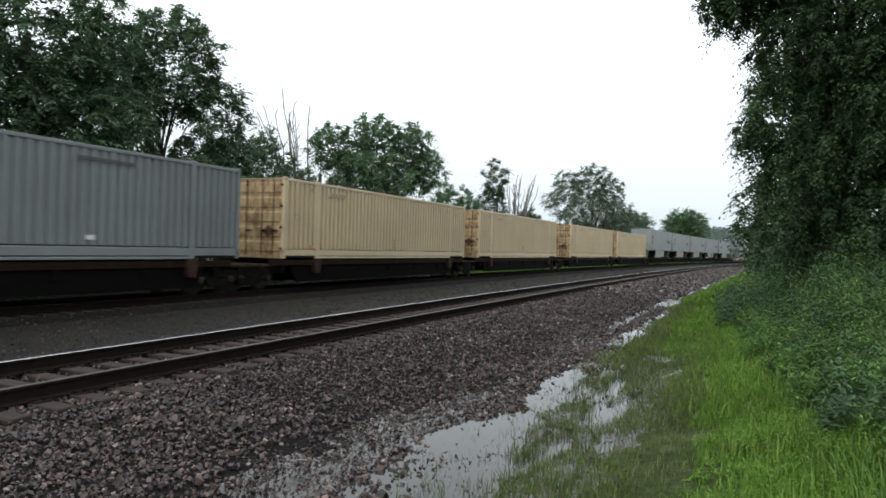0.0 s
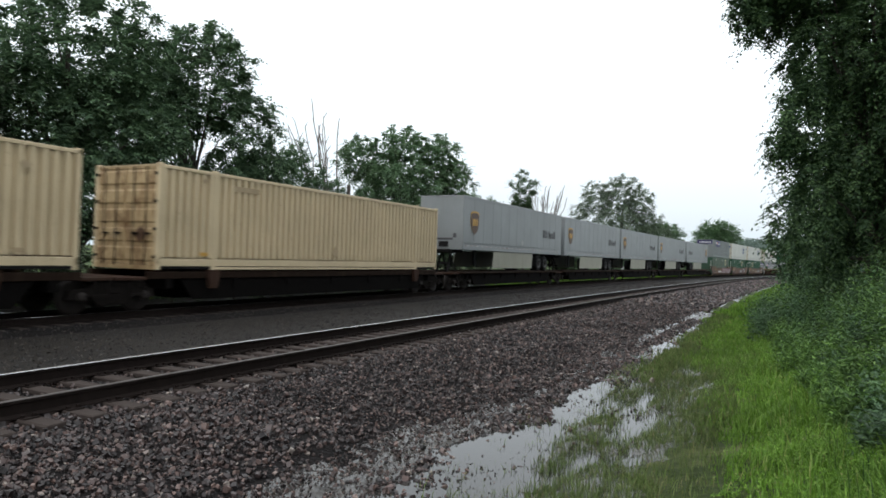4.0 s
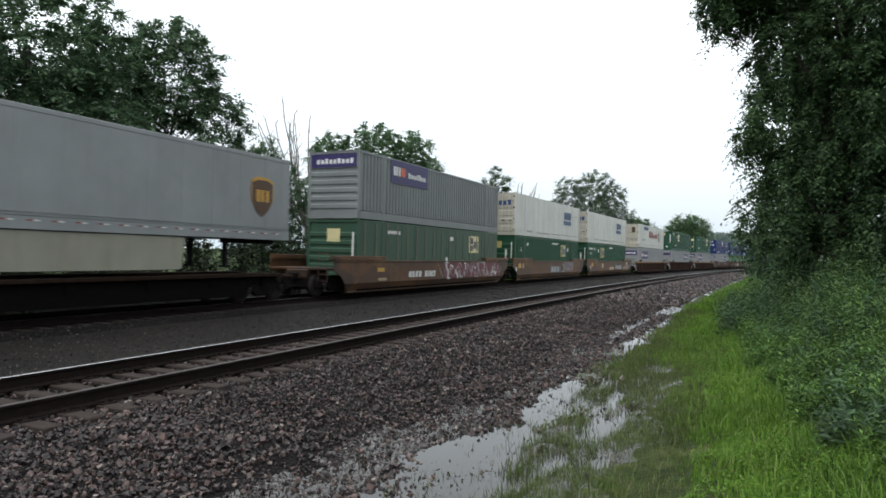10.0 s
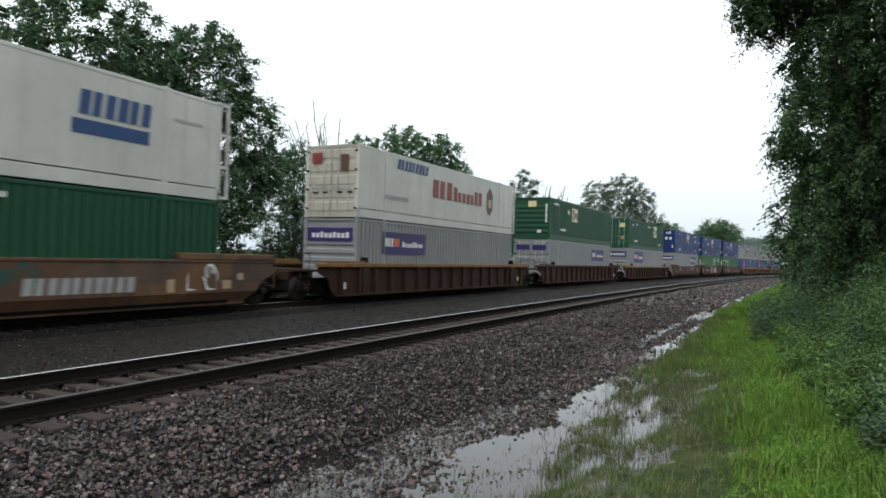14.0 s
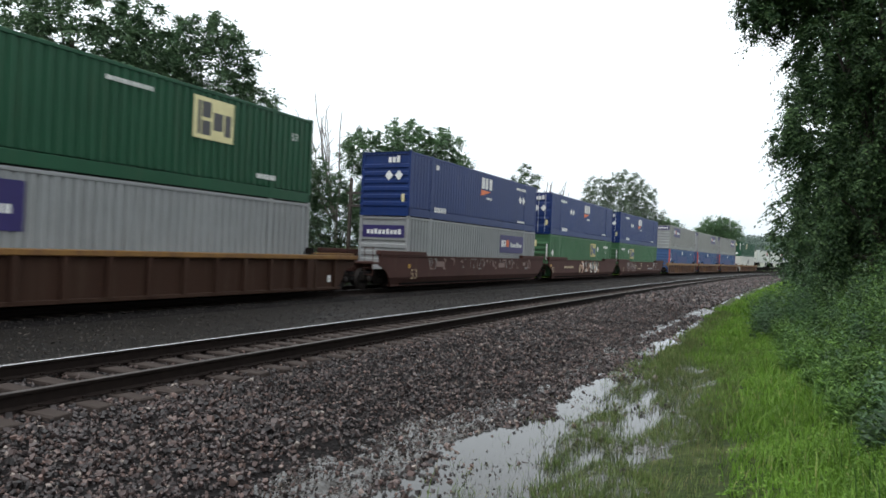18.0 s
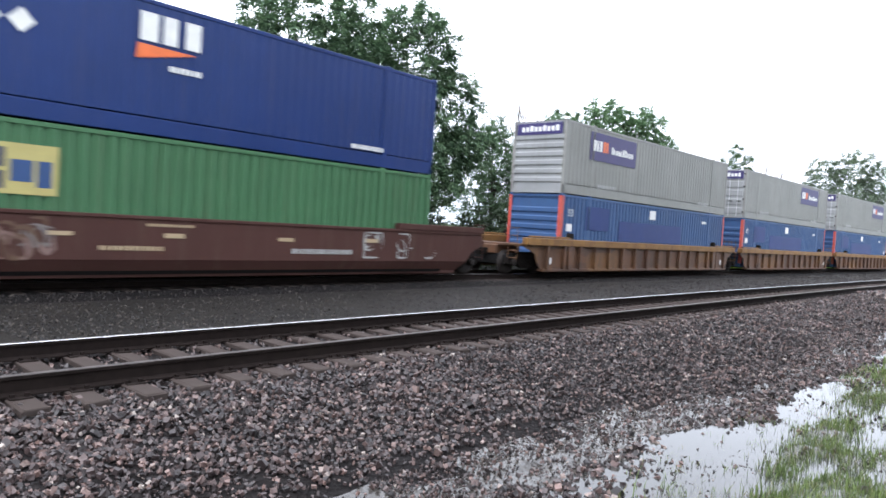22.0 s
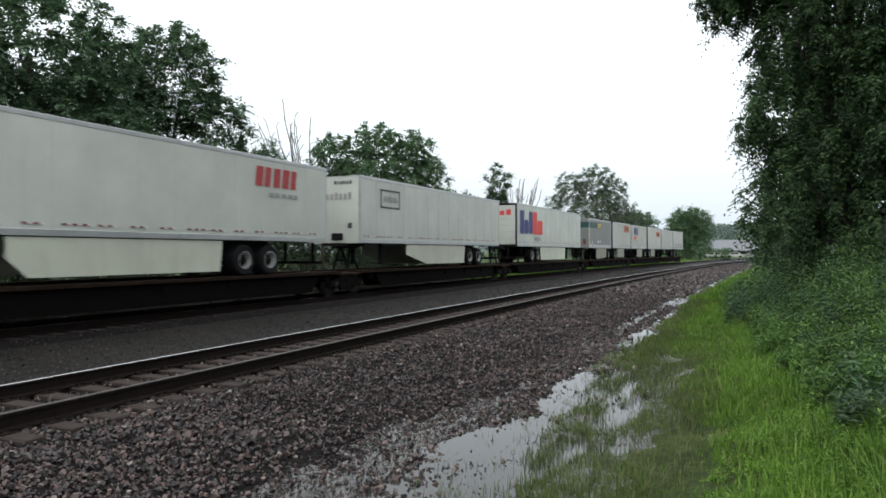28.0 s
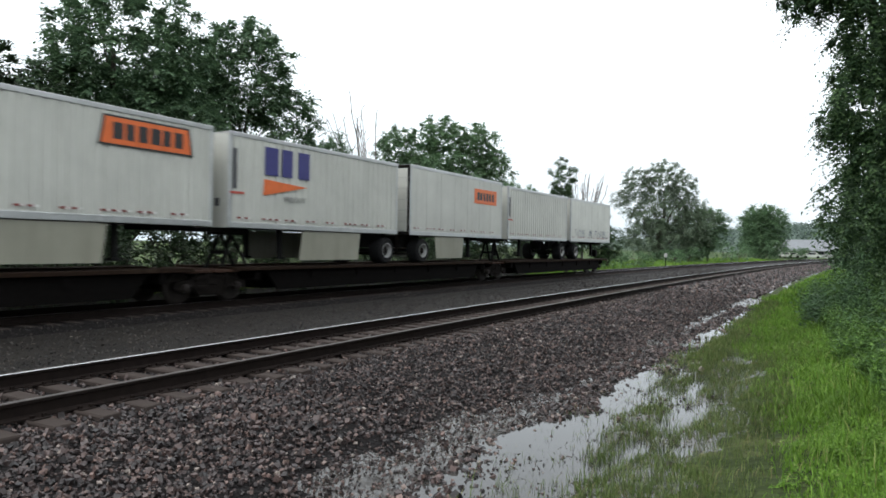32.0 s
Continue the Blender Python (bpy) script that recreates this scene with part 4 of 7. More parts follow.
    part("kingpin_plate", Shape().box(min(lead, lead + d * 1.4), max(lead, lead + d * 1.4), -0.6, 0.6, z0 - 0.12, z0 + 0.02), BLACK, ob)
    if skirt:
        a, b = skirt[0] - L, skirt[1] - L
        for y in (-HALF + 0.05, HALF - 0.08):
            if pale_body and length > 12 and nose == "lead":
                line = [(a - 0.5, z0 - 0.02), (b, z0 - 0.02), (b - 0.12, 1.16), (a + slant, 1.16), (a - 0.5, 1.62)]
            else:
                line = [(a + 0.15 * d, z0 - 0.02), (b, z0 - 0.02), (b - 0.12, 1.16), (a, 1.16)]
            part("side_skirt", Shape().prism(line, y, y + 0.03), SKIRT_PALE if mat is WHITE_CLEAN else SKIRT, ob, "pale side skirt panel")
    return ob


WHEEL_PROFILE = [(-0.07, 0.12), (-0.07, 0.36), (-0.065, 0.42), (0.04, 0.43), (0.045, 0.455), (0.07, 0.455), (0.07, 0.34), (0.03, 0.3), (0.03, 0.12)]


def truck(car, x):
    """A three-piece freight truck under a car."""
    t = part("truck", Shape().box(x - 0.2, x + 0.2, -1.12, 1.12, 0.5, 0.78, 0.03), STEEL_DARK, car, "cast-steel freight truck, under-train shade put into its colour")
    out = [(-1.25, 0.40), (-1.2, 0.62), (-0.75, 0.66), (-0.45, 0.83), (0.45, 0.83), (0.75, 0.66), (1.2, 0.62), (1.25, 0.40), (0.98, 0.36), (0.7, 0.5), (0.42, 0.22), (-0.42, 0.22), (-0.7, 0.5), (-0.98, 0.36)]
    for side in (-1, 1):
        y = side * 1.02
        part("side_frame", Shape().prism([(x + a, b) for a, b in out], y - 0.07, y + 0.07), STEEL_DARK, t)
        part("rail_of_frame", Shape().prism([(x - 0.62, 0.66), (x + 0.62, 0.66), (x + 0.45, 0.78), (x - 0.45, 0.78)], y + side * 0.07 - 0.03, y + side * 0.07 + 0.03), STEEL_DARK, t)
        for a in (-0.89, 0.89):
            part("bearing_cap", Shape().lathe([(-0.05, 0.13), (0.05, 0.12), (0.08, 0.07)] if side > 0 else [(0.05, 0.13), (-0.05, 0.12), (-0.08, 0.07)], y + side * 0.09, x + a, 0.44, 12), WHEEL, t)
        for dx in (-0.15, 0.0, 0.15):
            part("spring", Shape().rod((x + dx, y + side * 0.05, 0.26), (x + dx, y + side * 0.05, 0.5), 0.055), STEEL_DARK, t)
    for dx in (-0.89, 0.89):
        for side in (-1, 1):
            part("wheel", Shape().lathe([(o * -side, r) for o, r in WHEEL_PROFILE], side * 0.76, x + dx, 0.43, 24), WHEEL, t, "", True)
        part("axle", Shape().rod((x + dx, -0.8, 0.43), (x + dx, 0.8, 0.43), 0.08), STEEL_DARK, t)


def spine_car(u0, u1, label, trucks, deck=True, rust=DECK_RUST, pads=()):
    ob = thing("spine_car", u0, u1, label, "freight car", "spine cars")
    m, L = (u0 + u1) / 2, (u1 - u0) / 2
    part("centre_sill", Shape().prism([(-L + 0.25, 0.88), (-L + 0.25, 0.62), (-L + 1.9, 0.5), (-L + 2.6, 0.26), (L - 2.6, 0.26), (L - 1.9, 0.5), (L - 0.25, 0.62), (L - 0.25, 0.88)], -0.42, 0.42), SPINE, ob, "deep centre sill, under-car shade put into its black colour")
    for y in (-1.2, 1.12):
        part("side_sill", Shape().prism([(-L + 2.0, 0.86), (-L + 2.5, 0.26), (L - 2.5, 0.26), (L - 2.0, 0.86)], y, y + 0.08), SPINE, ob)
        if not deck:
            part("top_ledge", Shape().box(-L + 0.9, L - 0.9, min(y - 0.06, y + 0.1), max(y - 0.06, y + 0.1), 0.865, 1.06, 0.012), rust, ob, "rusty brown ledge under the container")
    if deck:
        for y0, y1 in ((-1.34, -0.5), (0.5, 1.34)):
            part("wheel_deck", Shape().box(-L + 0.7, L - 0.7, y0, y1, 0.88, 0.985, 0.01), rust, ob, "rusty tyre runway")
        part("hitch", Shape().rod((-L + 1.0, -0.35, 0.9), (-L + 1.4, -0.25, 1.95), 0.06).rod((-L + 1.0, 0.35, 0.9), (-L + 1.4, 0.25, 1.95), 0.06).rod((-L + 2.1, -0.3, 0.9), (-L + 1.45, -0.2, 1.95), 0.05).rod((-L + 2.1, 0.3, 0.9), (-L + 1.45, 0.2, 1.95), 0.05).box(-L + 1.1, -L + 1.8, -0.45, 0.45, 1.93, 2.0).box(-L + 1.15, -L + 1.3, -0.32, 0.32, 1.35, 1.45), BLACK, ob, "folding trailer hitch frame")
    for k in range(7):
        x = -L + 1.6 + (2 * L - 3.2) * k / 6
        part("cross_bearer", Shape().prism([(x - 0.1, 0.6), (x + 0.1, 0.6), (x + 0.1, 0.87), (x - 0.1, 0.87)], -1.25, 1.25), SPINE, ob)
    for x in pads:
        for y in (-1, 1):
            part("pedestal", Shape().prism([(x - m - 0.12, 0.58), (x - m + 0.12, 0.58), (x - m + 0.2, 0.9), (x - m + 0.2, 1.105), (x - m - 0.2, 1.105), (x - m - 0.2, 0.9)], min(y * 1.37, y * 0.4), max(y * 1.37, y * 0.4)), DARK_CAR, ob)
    for tr in trucks:
        truck(ob, tr - m)
    for x in (-L, L - 0.9):
        part("end_platform", Shape().box(x, x + 0.9, -1.2, 1.2, 0.84, 0.92, 0.01), DARK_CAR, ob)
        part("end_step", Shape().box(x + 0.35, x + 0.75, -1.28, -1.2, 0.45, 0.5).box(x + 0.35, x + 0.38, -1.26, -1.22, 0.5, 0.86).box(x + 0.72, x + 0.75, -1.26, -1.22, 0.5, 0.86), STEEL_DARK, ob)
    for x in (-L, L):
        part("coupler", Shape().box(x - 0.3, x + 0.3, -0.12, 0.12, 0.6, 0.86, 0.03), STEEL_DARK, ob)
    return ob


def well_car(u0, u1, label, mat, trucks, style="smooth", cap=None, wide=1.56, chord=0.15):
    """A double-stack well car unit between its trucks."""
    ob = thing("well_car", u0, u1, label, "freight car", "well cars")
    m, L = (u0 + u1) / 2, (u1 - u0) / 2
    a, b = -L + 1.75, L - 1.75
    for side in (-1, 1):
        y0, y1 = sorted((side * wide, side * (wide - 0.05)))
        if style == "smooth":
            sh = Shape().prism([(a - 0.5, 0.5), (b + 0.5, 0.5), (b + 0.75, 0.8), (b + 1.1, 0.95), (b + 1.25, 1.0), (b + 1.25, 1.4), (a - 1.25, 1.4), (a - 1.25, 1.0), (a - 1.1, 0.95), (a - 0.75, 0.8)], y0, y1)
            part("side_plate", sh, mat, ob)
            lip = Shape().add([(a - 0.5, side * (wide - 0.003), 0.5), (b + 0.5, side * (wide - 0.003), 0.5), (b + 0.1, side * (wide - 0.17), 0.18), (a - 0.1, side * (wide - 0.17), 0.18), (a - 0.5, side * (wide - 0.06), 0.5), (b + 0.5, side * (wide - 0.06), 0.5), (b + 0.1, side * (wide - 0.23), 0.18), (a - 0.1, side * (wide - 0.23), 0.18)], [(0, 1, 2, 3), (7, 6, 5, 4), (0, 4, 5, 1), (3, 2, 6, 7), (0, 3, 7, 4), (1, 5, 6, 2)])
            part("lower_plate", lip, mat, ob)
            part("top_chord", Shape().box(a - 1.2, b + 1.2, min(side * (wide + 0.03), side * (wide - 0.12)), max(side * (wide + 0.03), side * (wide - 0.12)), 1.36, 1.44, 0.012), mat, ob)
            for x0, x1 in ((a - 1.25, a + 2.6), (b - 2.6, b + 1.25)):
                part("end_chord", Shape().box(x0, x1, min(side * (wide + 0.05), side * (wide - 0.2)), max(side * (wide + 0.05), side * (wide - 0.2)), 1.44, 1.62, 0.015), mat, ob)
            part("bottom_sill", Shape().box(a - 0.1, b + 0.1, min(side * (wide - 0.15), side * (wide - 0.3)), max(side * (wide - 0.15), side * (wide - 0.3)), 0.12, 0.2), mat, ob)
        else:
            part("side_plate", Shape().prism([(a - 0.2, 0.2), (b + 0.2, 0.2), (b + 0.45, 0.45), (b + 0.6, 0.8), (b + 1.0, 0.95), (b + 1.2, 1.02), (b + 1.2, 1.32), (a - 1.2, 1.32), (a - 1.2, 1.02), (a - 1.0, 0.95), (a - 0.6, 0.8), (a - 0.45, 0.45)], y0, y1), mat, ob)
            part("top_chord", Shape().box(a - 1.25, b + 1.25, min(side * (wide + 0.14), side * (wide - 0.14)), max(side * (wide + 0.14), side * (wide - 0.14)), 1.38 - chord, 1.38, 0.02), cap or mat, ob, "heavy top chord")
            part("bottom_sill", Shape().box(a - 0.2, b + 0.2, min(side * (wide + 0.1), side * (wide - 0.2)), max(side * (wide + 0.1), side * (wide - 0.2)), 0.14, 0.24, 0.01), mat, ob)
            k = max(6, round((b - a - 0.2) / 1.15))
            for i in range(k + 1):
                x = a + 0.1 + (b - a - 0.2) * i / k
                part("side_stake", Shape().box(x - 0.07, x + 0.07, min(side * (wide + 0.13), side * wide), max(side * (wide + 0.13), side * wide), 0.2, 1.38 - chord, 0.012), mat, ob)
            for x, e in ((a + 1.6, a - 1.0), (b - 1.6, b + 1.0)):
                part("guide_rail", Shape().box(min(x, e), max(x, e), min(side * (wide + 0.12), side * (wide - 0.06)), max(side * (wide + 0.12), side * (wide - 0.06)), 1.40, 1.46, 0.01), cap or mat, ob, "thin raised end rail")
                part("locking_clamp", Shape().prism([(x - 0.16, 1.40), (x + 0.16, 1.40), (x + 0.1, 1.60), (x - 0.04, 1.62)], min(side * (wide + 0.12), side * (wide - 0.1)), max(side * (wide + 0.12), side * (wide - 0.1))), STEEL_DARK, ob, "rusty container clamp")
                part("wide_stake", Shape().prism([(x - 0.14, 0.2), (x + 0.14, 0.2), (x + 0.2, 1.38 - chord), (x - 0.2, 1.38 - chord)], min(side * (wide + 0.137), side * (wide + 0.004)), max(side * (wide + 0.137), side * (wide + 0.004))), mat, ob)
            for x in (a + 0.3, b - 0.45):
                part("stencil_plate", Shape().box(x, x + 0.16, *sorted((side * (wide + 0.012), side * (wide + 0.002))), 0.42, 0.66), FLAT["white"], ob)
    part("well_floor", Shape().box(a + 0.6, b - 0.6, -1.45, 1.45, 0.18, 0.26), SPINE, ob)
    for x0, x1, xm in ((-L, a, -1), (b, L, 1)):
        part("end_frame", Shape().box(x0 + 0.15, x1 - 0.15, -0.5, 0.5, 0.72, 1.06, 0.03), mat, ob)
        # black block added to fill the gap at the car end with darkness
        part("end_gap_fill", Shape().box(x0 + 0.2, x1 - 0.1, -1.0, 1.0, 0.34, 0.74, 0.03), BLACK, ob)
        part("end_deck", Shape().box(x0 + 0.3, x1 - 0.2, -1.4, 1.4, 1.06, 1.12), mat, ob)
        lad = Shape()
        xe = x0 + 0.25 if xm < 0 else x1 - 0.25
        for y in (-1.4, -1.0):
            lad.rod((xe, y, 0.55), (xe, y, 1.75), 0.016, seg=6)
        for k in range(5):
            lad.rod((xe, -1.4, 0.62 + 0.27 * k), (xe, -1.0, 0.62 + 0.27 * k), 0.014, seg=6)
        part("ladder", lad, mat, ob)
    for tr in trucks:
        truck(ob, tr - m)
    for x in (-L, L):
        part("coupler", Shape().box(x - 0.3, x + 0.3, -0.12, 0.12, 0.66, 0.92, 0.03), STEEL_DARK, ob)
    return ob


def blotches(ob, keys, x0, x1, z0, z1, y, seed, count, slim=1.0, name="graffiti"):
    """Spray-painted swirls: many small curved strokes on a car's side."""
    r = random.Random(seed)
    for key in keys:
        sh = Shape()
        for _ in range(count):
            cx, cz, rad = r.uniform(x0, x1), r.uniform(z0 + 0.1, z1 - 0.1), r.uniform(0.12, 0.42)
            a0, span, w = r.uniform(0, 6.28), r.uniform(1.2, 4.2), r.uniform(0.04, 0.11) * slim
            yy = y - r.uniform(0.001, 0.004)
            k = 9
            pts = [(cx + rad * math.cos(a0 + span * i / k) * 0.8, cz + rad * math.sin(a0 + span * i / k)) for i in range(k + 1)]
            pts = [(min(max(a, x0), x1), min(max(b, z0), z1)) for a, b in pts]
            vs = []
            for i, (a, b) in enumerate(pts):
                t = w * math.sin(math.pi * (i + 0.6) / (k + 1.2))
                vs += [(a - t * 0.5, yy, b - t * 0.5), (a + t * 0.5, yy, b + t * 0.5)]
            sh.add(vs, [(2 * i, 2 * i + 1, 2 * i + 3, 2 * i + 2) for i in range(k)])
        tagged(part(name, sh, FLAT[key], ob, "spray-painted swirls"), kind="stuff")


def mural(ob, fill, lines, x0, x1, z0, z1, y, seed):
    """A large spray-painted piece: a jagged field with long slanting slashes over it."""
    r = random.Random(seed)
    if fill:
        k = 24
        top = [(x0 + (x1 - x0) * i / k, z1 - r.uniform(0, 0.12)) for i in range(k + 1)]
        low = [(x0 + (x1 - x0) * i / k + 0.3, z0 + r.uniform(0, 0.05)) for i in range(k, -1, -1)]
        tagged(part("graffiti", Shape().add([(a, y - 0.002, b) for a, b in top + low], [(i, i + 1, 2 * k - i, 2 * k + 1 - i) for i in range(k)]), FLAT[fill], ob, "spray-painted field"), kind="stuff")
    for n, key in enumerate(lines):
        sh = Shape()
        for i in range(15):
            cx = x0 + (x1 - x0) * (i + r.random()) / 15
            p = [(cx, r.uniform(z0 + 0.1, z1 - 0.3))]
            for _ in range(r.choice((2, 3, 3, 4))):
                p.append((p[-1][0] + r.uniform(0.15, 0.45) * r.choice((1, 1, -0.7)), min(max(p[-1][1] + r.uniform(0.15, 0.6) * r.choice((1, -1)), z0 + 0.02), z1 - 0.02)))
            w = r.uniform(0.03, 0.09)
            for (a, b), (c, d) in zip(p, p[1:]):
                e = w * r.uniform(0.3, 1.2)
                sh.add([(a, y - 0.004 - 0.001 * n, b - w * 0.5), (a, y - 0.004 - 0.001 * n, b + w * 0.5), (c, y - 0.004 - 0.001 * n, d + e * 0.5), (c, y - 0.004 - 0.001 * n, d - e * 0.5), (a + w, y - 0.004 - 0.001 * n, b), (c + e, y - 0.004 - 0.001 * n, d)], [(0, 1, 2, 3), (0, 4, 5, 3)])
        tagged(part("graffiti", sh, FLAT[key], ob, "spray-painted slashes"), kind="stuff")


def patches(ob, key, boxes, y):
    for x0, x1, z0, z1 in boxes:
        part("paint_patch", Shape().box(x0, x1, y - 0.004, y, z0, z1), FLAT[key], ob)


def courier_sign(ob, x0, x1, z0, z1, L):
    """A purple panel with a white word, an orange word and a longer pale word, as plain blocks."""
    a, w, h = x0 - L, x1 - x0, z1 - z0
    mark(ob, "purple", panel(a, a + w, z0, z1), "sign_panel", "purple sign panel")
    mark(ob, "white", word(Shape(), a + 0.06 * w, a + 0.25 * w, z0 + 0.34 * h, z0 + 0.72 * h, 3))
    mark(ob, "orange", word(Shape(), a + 0.26 * w, a + 0.38 * w, z0 + 0.34 * h, z0 + 0.72 * h, 2))
    mark(ob, "white", word(Shape(), a + 0.44 * w, a + 0.93 * w, z0 + 0.34 * h, z0 + 0.60 * h, 10, caps=False))


def square_sign(ob, x0, x1, z0, z1, L, back="straw"):
    """A pale square sign with dark blocks for its letters."""
    a, w, h = x0 - L, x1 - x0, z1 - z0
    mark(ob, back, panel(a, a + w, z0, z1), "sign_panel", "pale square sign panel")
    y = -HALF - 0.012
    e = Shape().box(a + 0.1 * w, a + 0.17 * w, y, y + 0.005, z0 + 0.1 * h, z0 + 0.9 * h)
    e.box(a + 0.2 * w, a + 0.42 * w, y, y + 0.005, z0 + 0.1 * h, z0 + 0.44 * h).box(a + 0.2 * w, a + 0.42 * w, y, y + 0.005, z0 + 0.52 * h, z0 + 0.9 * h)
    mark(ob, "charcoal", e)
    mark(ob, "blue" if back == "straw" else "charcoal", Shape().box(a + 0.48 * w, a + 0.72 * w, y, y + 0.005, z0 + 0.25 * h, z0 + 0.68 * h).box(a + 0.77 * w, a + 0.93 * w, y, y + 0.005, z0 + 0.15 * h, z0 + 0.68 * h))


def end_words(ob, key, L, y0, y1, z0, z1, letters):
    """Blocks for a word on the leading end."""
    sh = Shape()
    w = (y1 - y0) / letters
    for i in range(letters):
        sh.box(-L - 0.014, -L - 0.008, y0 + i * w + 0.1 * w, y0 + i * w + 0.78 * w, z0, z0 + (z1 - z0) * (1.0 if i % 3 == 0 else 0.8))
    mark(ob, key, sh)


def end_panel(ob, key, L, y0, y1, z0, z1):
    mark(ob, key, Shape().box(-L - 0.008, -L - 0.002, y0, y1, z0, z1), "sign_panel")


LC = 16.15 / 2
BASE = 1.11
# --- containers on spine cars at the head of the clip ---
spine_label = "spine car coloured near black for shade, carrying a single container"
cuts = [-1.2, 18.0, 36.5, 55.6, 75.2, 93.4]
BOXES = (1.2, 19.5, 37.7, 58.0, 76.3)
for i, (c0, c1) in enumerate(zip(cuts, cuts[1:])):
    spine_car(c0, c1, spine_label, [c0 if i else c0 + 1.4, c1 - 1.2] if i in (0, 4) else [c0], deck=False, pads=(BOXES[i] + 2.02, BOXES[i] + 14.13))
g0 = container(1.2, BASE, "dull grey corrugated container on a spine car", GREY_BOX, end="doors", depth=0.065)
mark(g0, "charcoal", word(Shape(), 10.3 - LC, 12.0 - LC, BASE + 2.45, BASE + 2.56, 14))
mark(g0, "white", panel(10.6 - LC, 10.85 - LC, BASE + 0.5, BASE + 0.62))
for u, lab in ((19.5, "cream corrugated container with rusty doors on a spine car"), (37.7, "cream corrugated container with rust-stained doors"), (58.0, "cream corrugated container, doors streaked with rust"), (76.3, "cream corrugated container next to grey trailers, rusty doors")):
    c = container(u, BASE, lab, CREAM, end="doors", end_mat=CREAM_RUSTY, depth=0.1, sill=0.31)
    mark(c, "tan", panel(2.75 - LC, 3.85 - LC, BASE + 2.38, BASE + 2.54))
    mark(c, "tan", diamond(1.6 - LC, BASE + 2.55, 0.1))
    mark(c, "tan", diamond(8.0 - LC, BASE + 0.64, 0.23), "placard", "stained placard")
    mark(c, "gold", panel(1.5 - LC, 1.78 - LC, BASE + 0.4, BASE + 0.5))
    mark(c, "tan", panel(LC - 1.6, LC - 1.3, BASE + 0.4, BASE + 0.5))
    mark(c, "tan", diamond(LC - 1.35, BASE + 2.35, 0.13))
    xe = -LC - 0.012
    mark(c, "brown", Shape().add([(xe, -0.62, BASE + 0.7), (xe, -0.36, BASE + 0.95), (xe, -0.62, BASE + 1.2), (xe, -0.88, BASE + 0.95)], [(0, 1, 2, 3)]), "placard", "brown diamond placard on the door")
    mark(c, "tan", Shape().box(xe, xe + 0.004, 0.3, 0.52, BASE + 0.84, BASE + 1.1))

# --- grey freight trailers ---
ucuts = [94.4, 111.3, 127.8, 144.3, 161.2, 178.9]
for i, (c0, c1) in enumerate(zip(ucuts, ucuts[1:])):
    spine_car(c0, c1, "spine car with a rusty runway under a trailer", [c0 + 1.2] if i == 0 else ([c0, c1 - 1.4] if i == 4 else [c0]))
SHIELD = [(-0.5, 0.42), (-0.25, 0.52), (0.25, 0.52), (0.5, 0.42), (0.5, -0.12), (0.3, -0.42), (0.0, -0.62), (-0.3, -0.42), (-0.5, -0.12)]


def shield(ob, x, z, w):
    s = w * 1.05
    mark(ob, "gold", Shape().prism([(x + a * s, z + b * s * 1.05) for a, b in SHIELD], -HALF - 0.012, -HALF - 0.007), "shield", "brown and gold shield emblem")
    mark(ob, "brown", Shape().prism([(x + a * s * 0.93, z + b * s * 0.97 - 0.05 * s) for a, b in SHIELD], -HALF - 0.018, -HALF - 0.013), "shield")
    mark(ob, "gold", word(Shape(), x - 0.3 * s, x + 0.34 * s, z - 0.2 * s, z + 0.16 * s, 3, -HALF - 0.023))


for i, u in enumerate((95.2, 112.0, 128.6, 145.2, 162.4)):
    rev = i == 4
    t = trailer(u, 16.1, "grey road trailer with a brown shield emblem" + (", doors leading" if rev else " and side skirts"), TRAILER_GREY, "tail" if rev else "lead",
                skirt=(5.2, 11.3) if rev else (3.95, 10.4), wheels=(2.9, 4.15) if rev else (11.6, 12.85), rails=TRAILER_GREY)
    L = 8.05
    if rev:
        shield(t, 14.6 - L, 3.6, 1.05)
        mark(t, "charcoal", word(word(Shape(), 1.15 - L, 2.15 - L, 3.2, 3.7, 3), 2.35 - L, 3.8 - L, 3.2, 3.7, 7, caps=False))
        end_panel(t, "gold", L, -0.9, -0.3, 3.1, 3.4)
    else:
        shield(t, 1.34 - L, 3.62, 1.0)
        mark(t, "charcoal", word(word(Shape(), 12.1 - L, 13.05 - L, 3.22, 3.72, 3), 13.25 - L, 14.65 - L, 3.22, 3.72, 7, caps=False))
        mark(t, "grey", diamond(8.4 - L, 2.75, 0.22))
        end_panel(t, "charcoal", L, -0.7, 0.5, 2.62, 2.72)

# --- double stacks ---
S0, S1 = 0.28, 3.18
wells = [
    # cuts, colour, style, cap, label
    ([180.4, 200.85, 219.8, 240.2], BROWN_CAR, "smooth", None, "brown well car with faded orange patches and graffiti"),
    ([241.4, 263.4], DARK_CAR, "stake", YELLOW_CAP, "dark brown ribbed well car"),
    ([264.2, 286.2], DARK_CAR, "stake", None, "dark ribbed well car with a rusty chord"),
    ([287.0, 309.2], DARK_CAR, "stake", YELLOW_CAP, "rusty brown ribbed well car with a yellow chord"),
    ([309.8, 330.6, 349.4, 369.9], OXIDE_CAR, "smooth", None, "oxide-red well car with graffiti along its side"),
    ([371.2, 391.8, 410.7, 430.7], YELLOW_CAR, "stake", YELLOW_CAP, "weathered yellow ribbed well car"),
    ([431.6, 453.9], YELLOW_CAR, "stake", YELLOW_CAP, "weathered yellow ribbed well car, last of the stacks"),
]
well_units = []
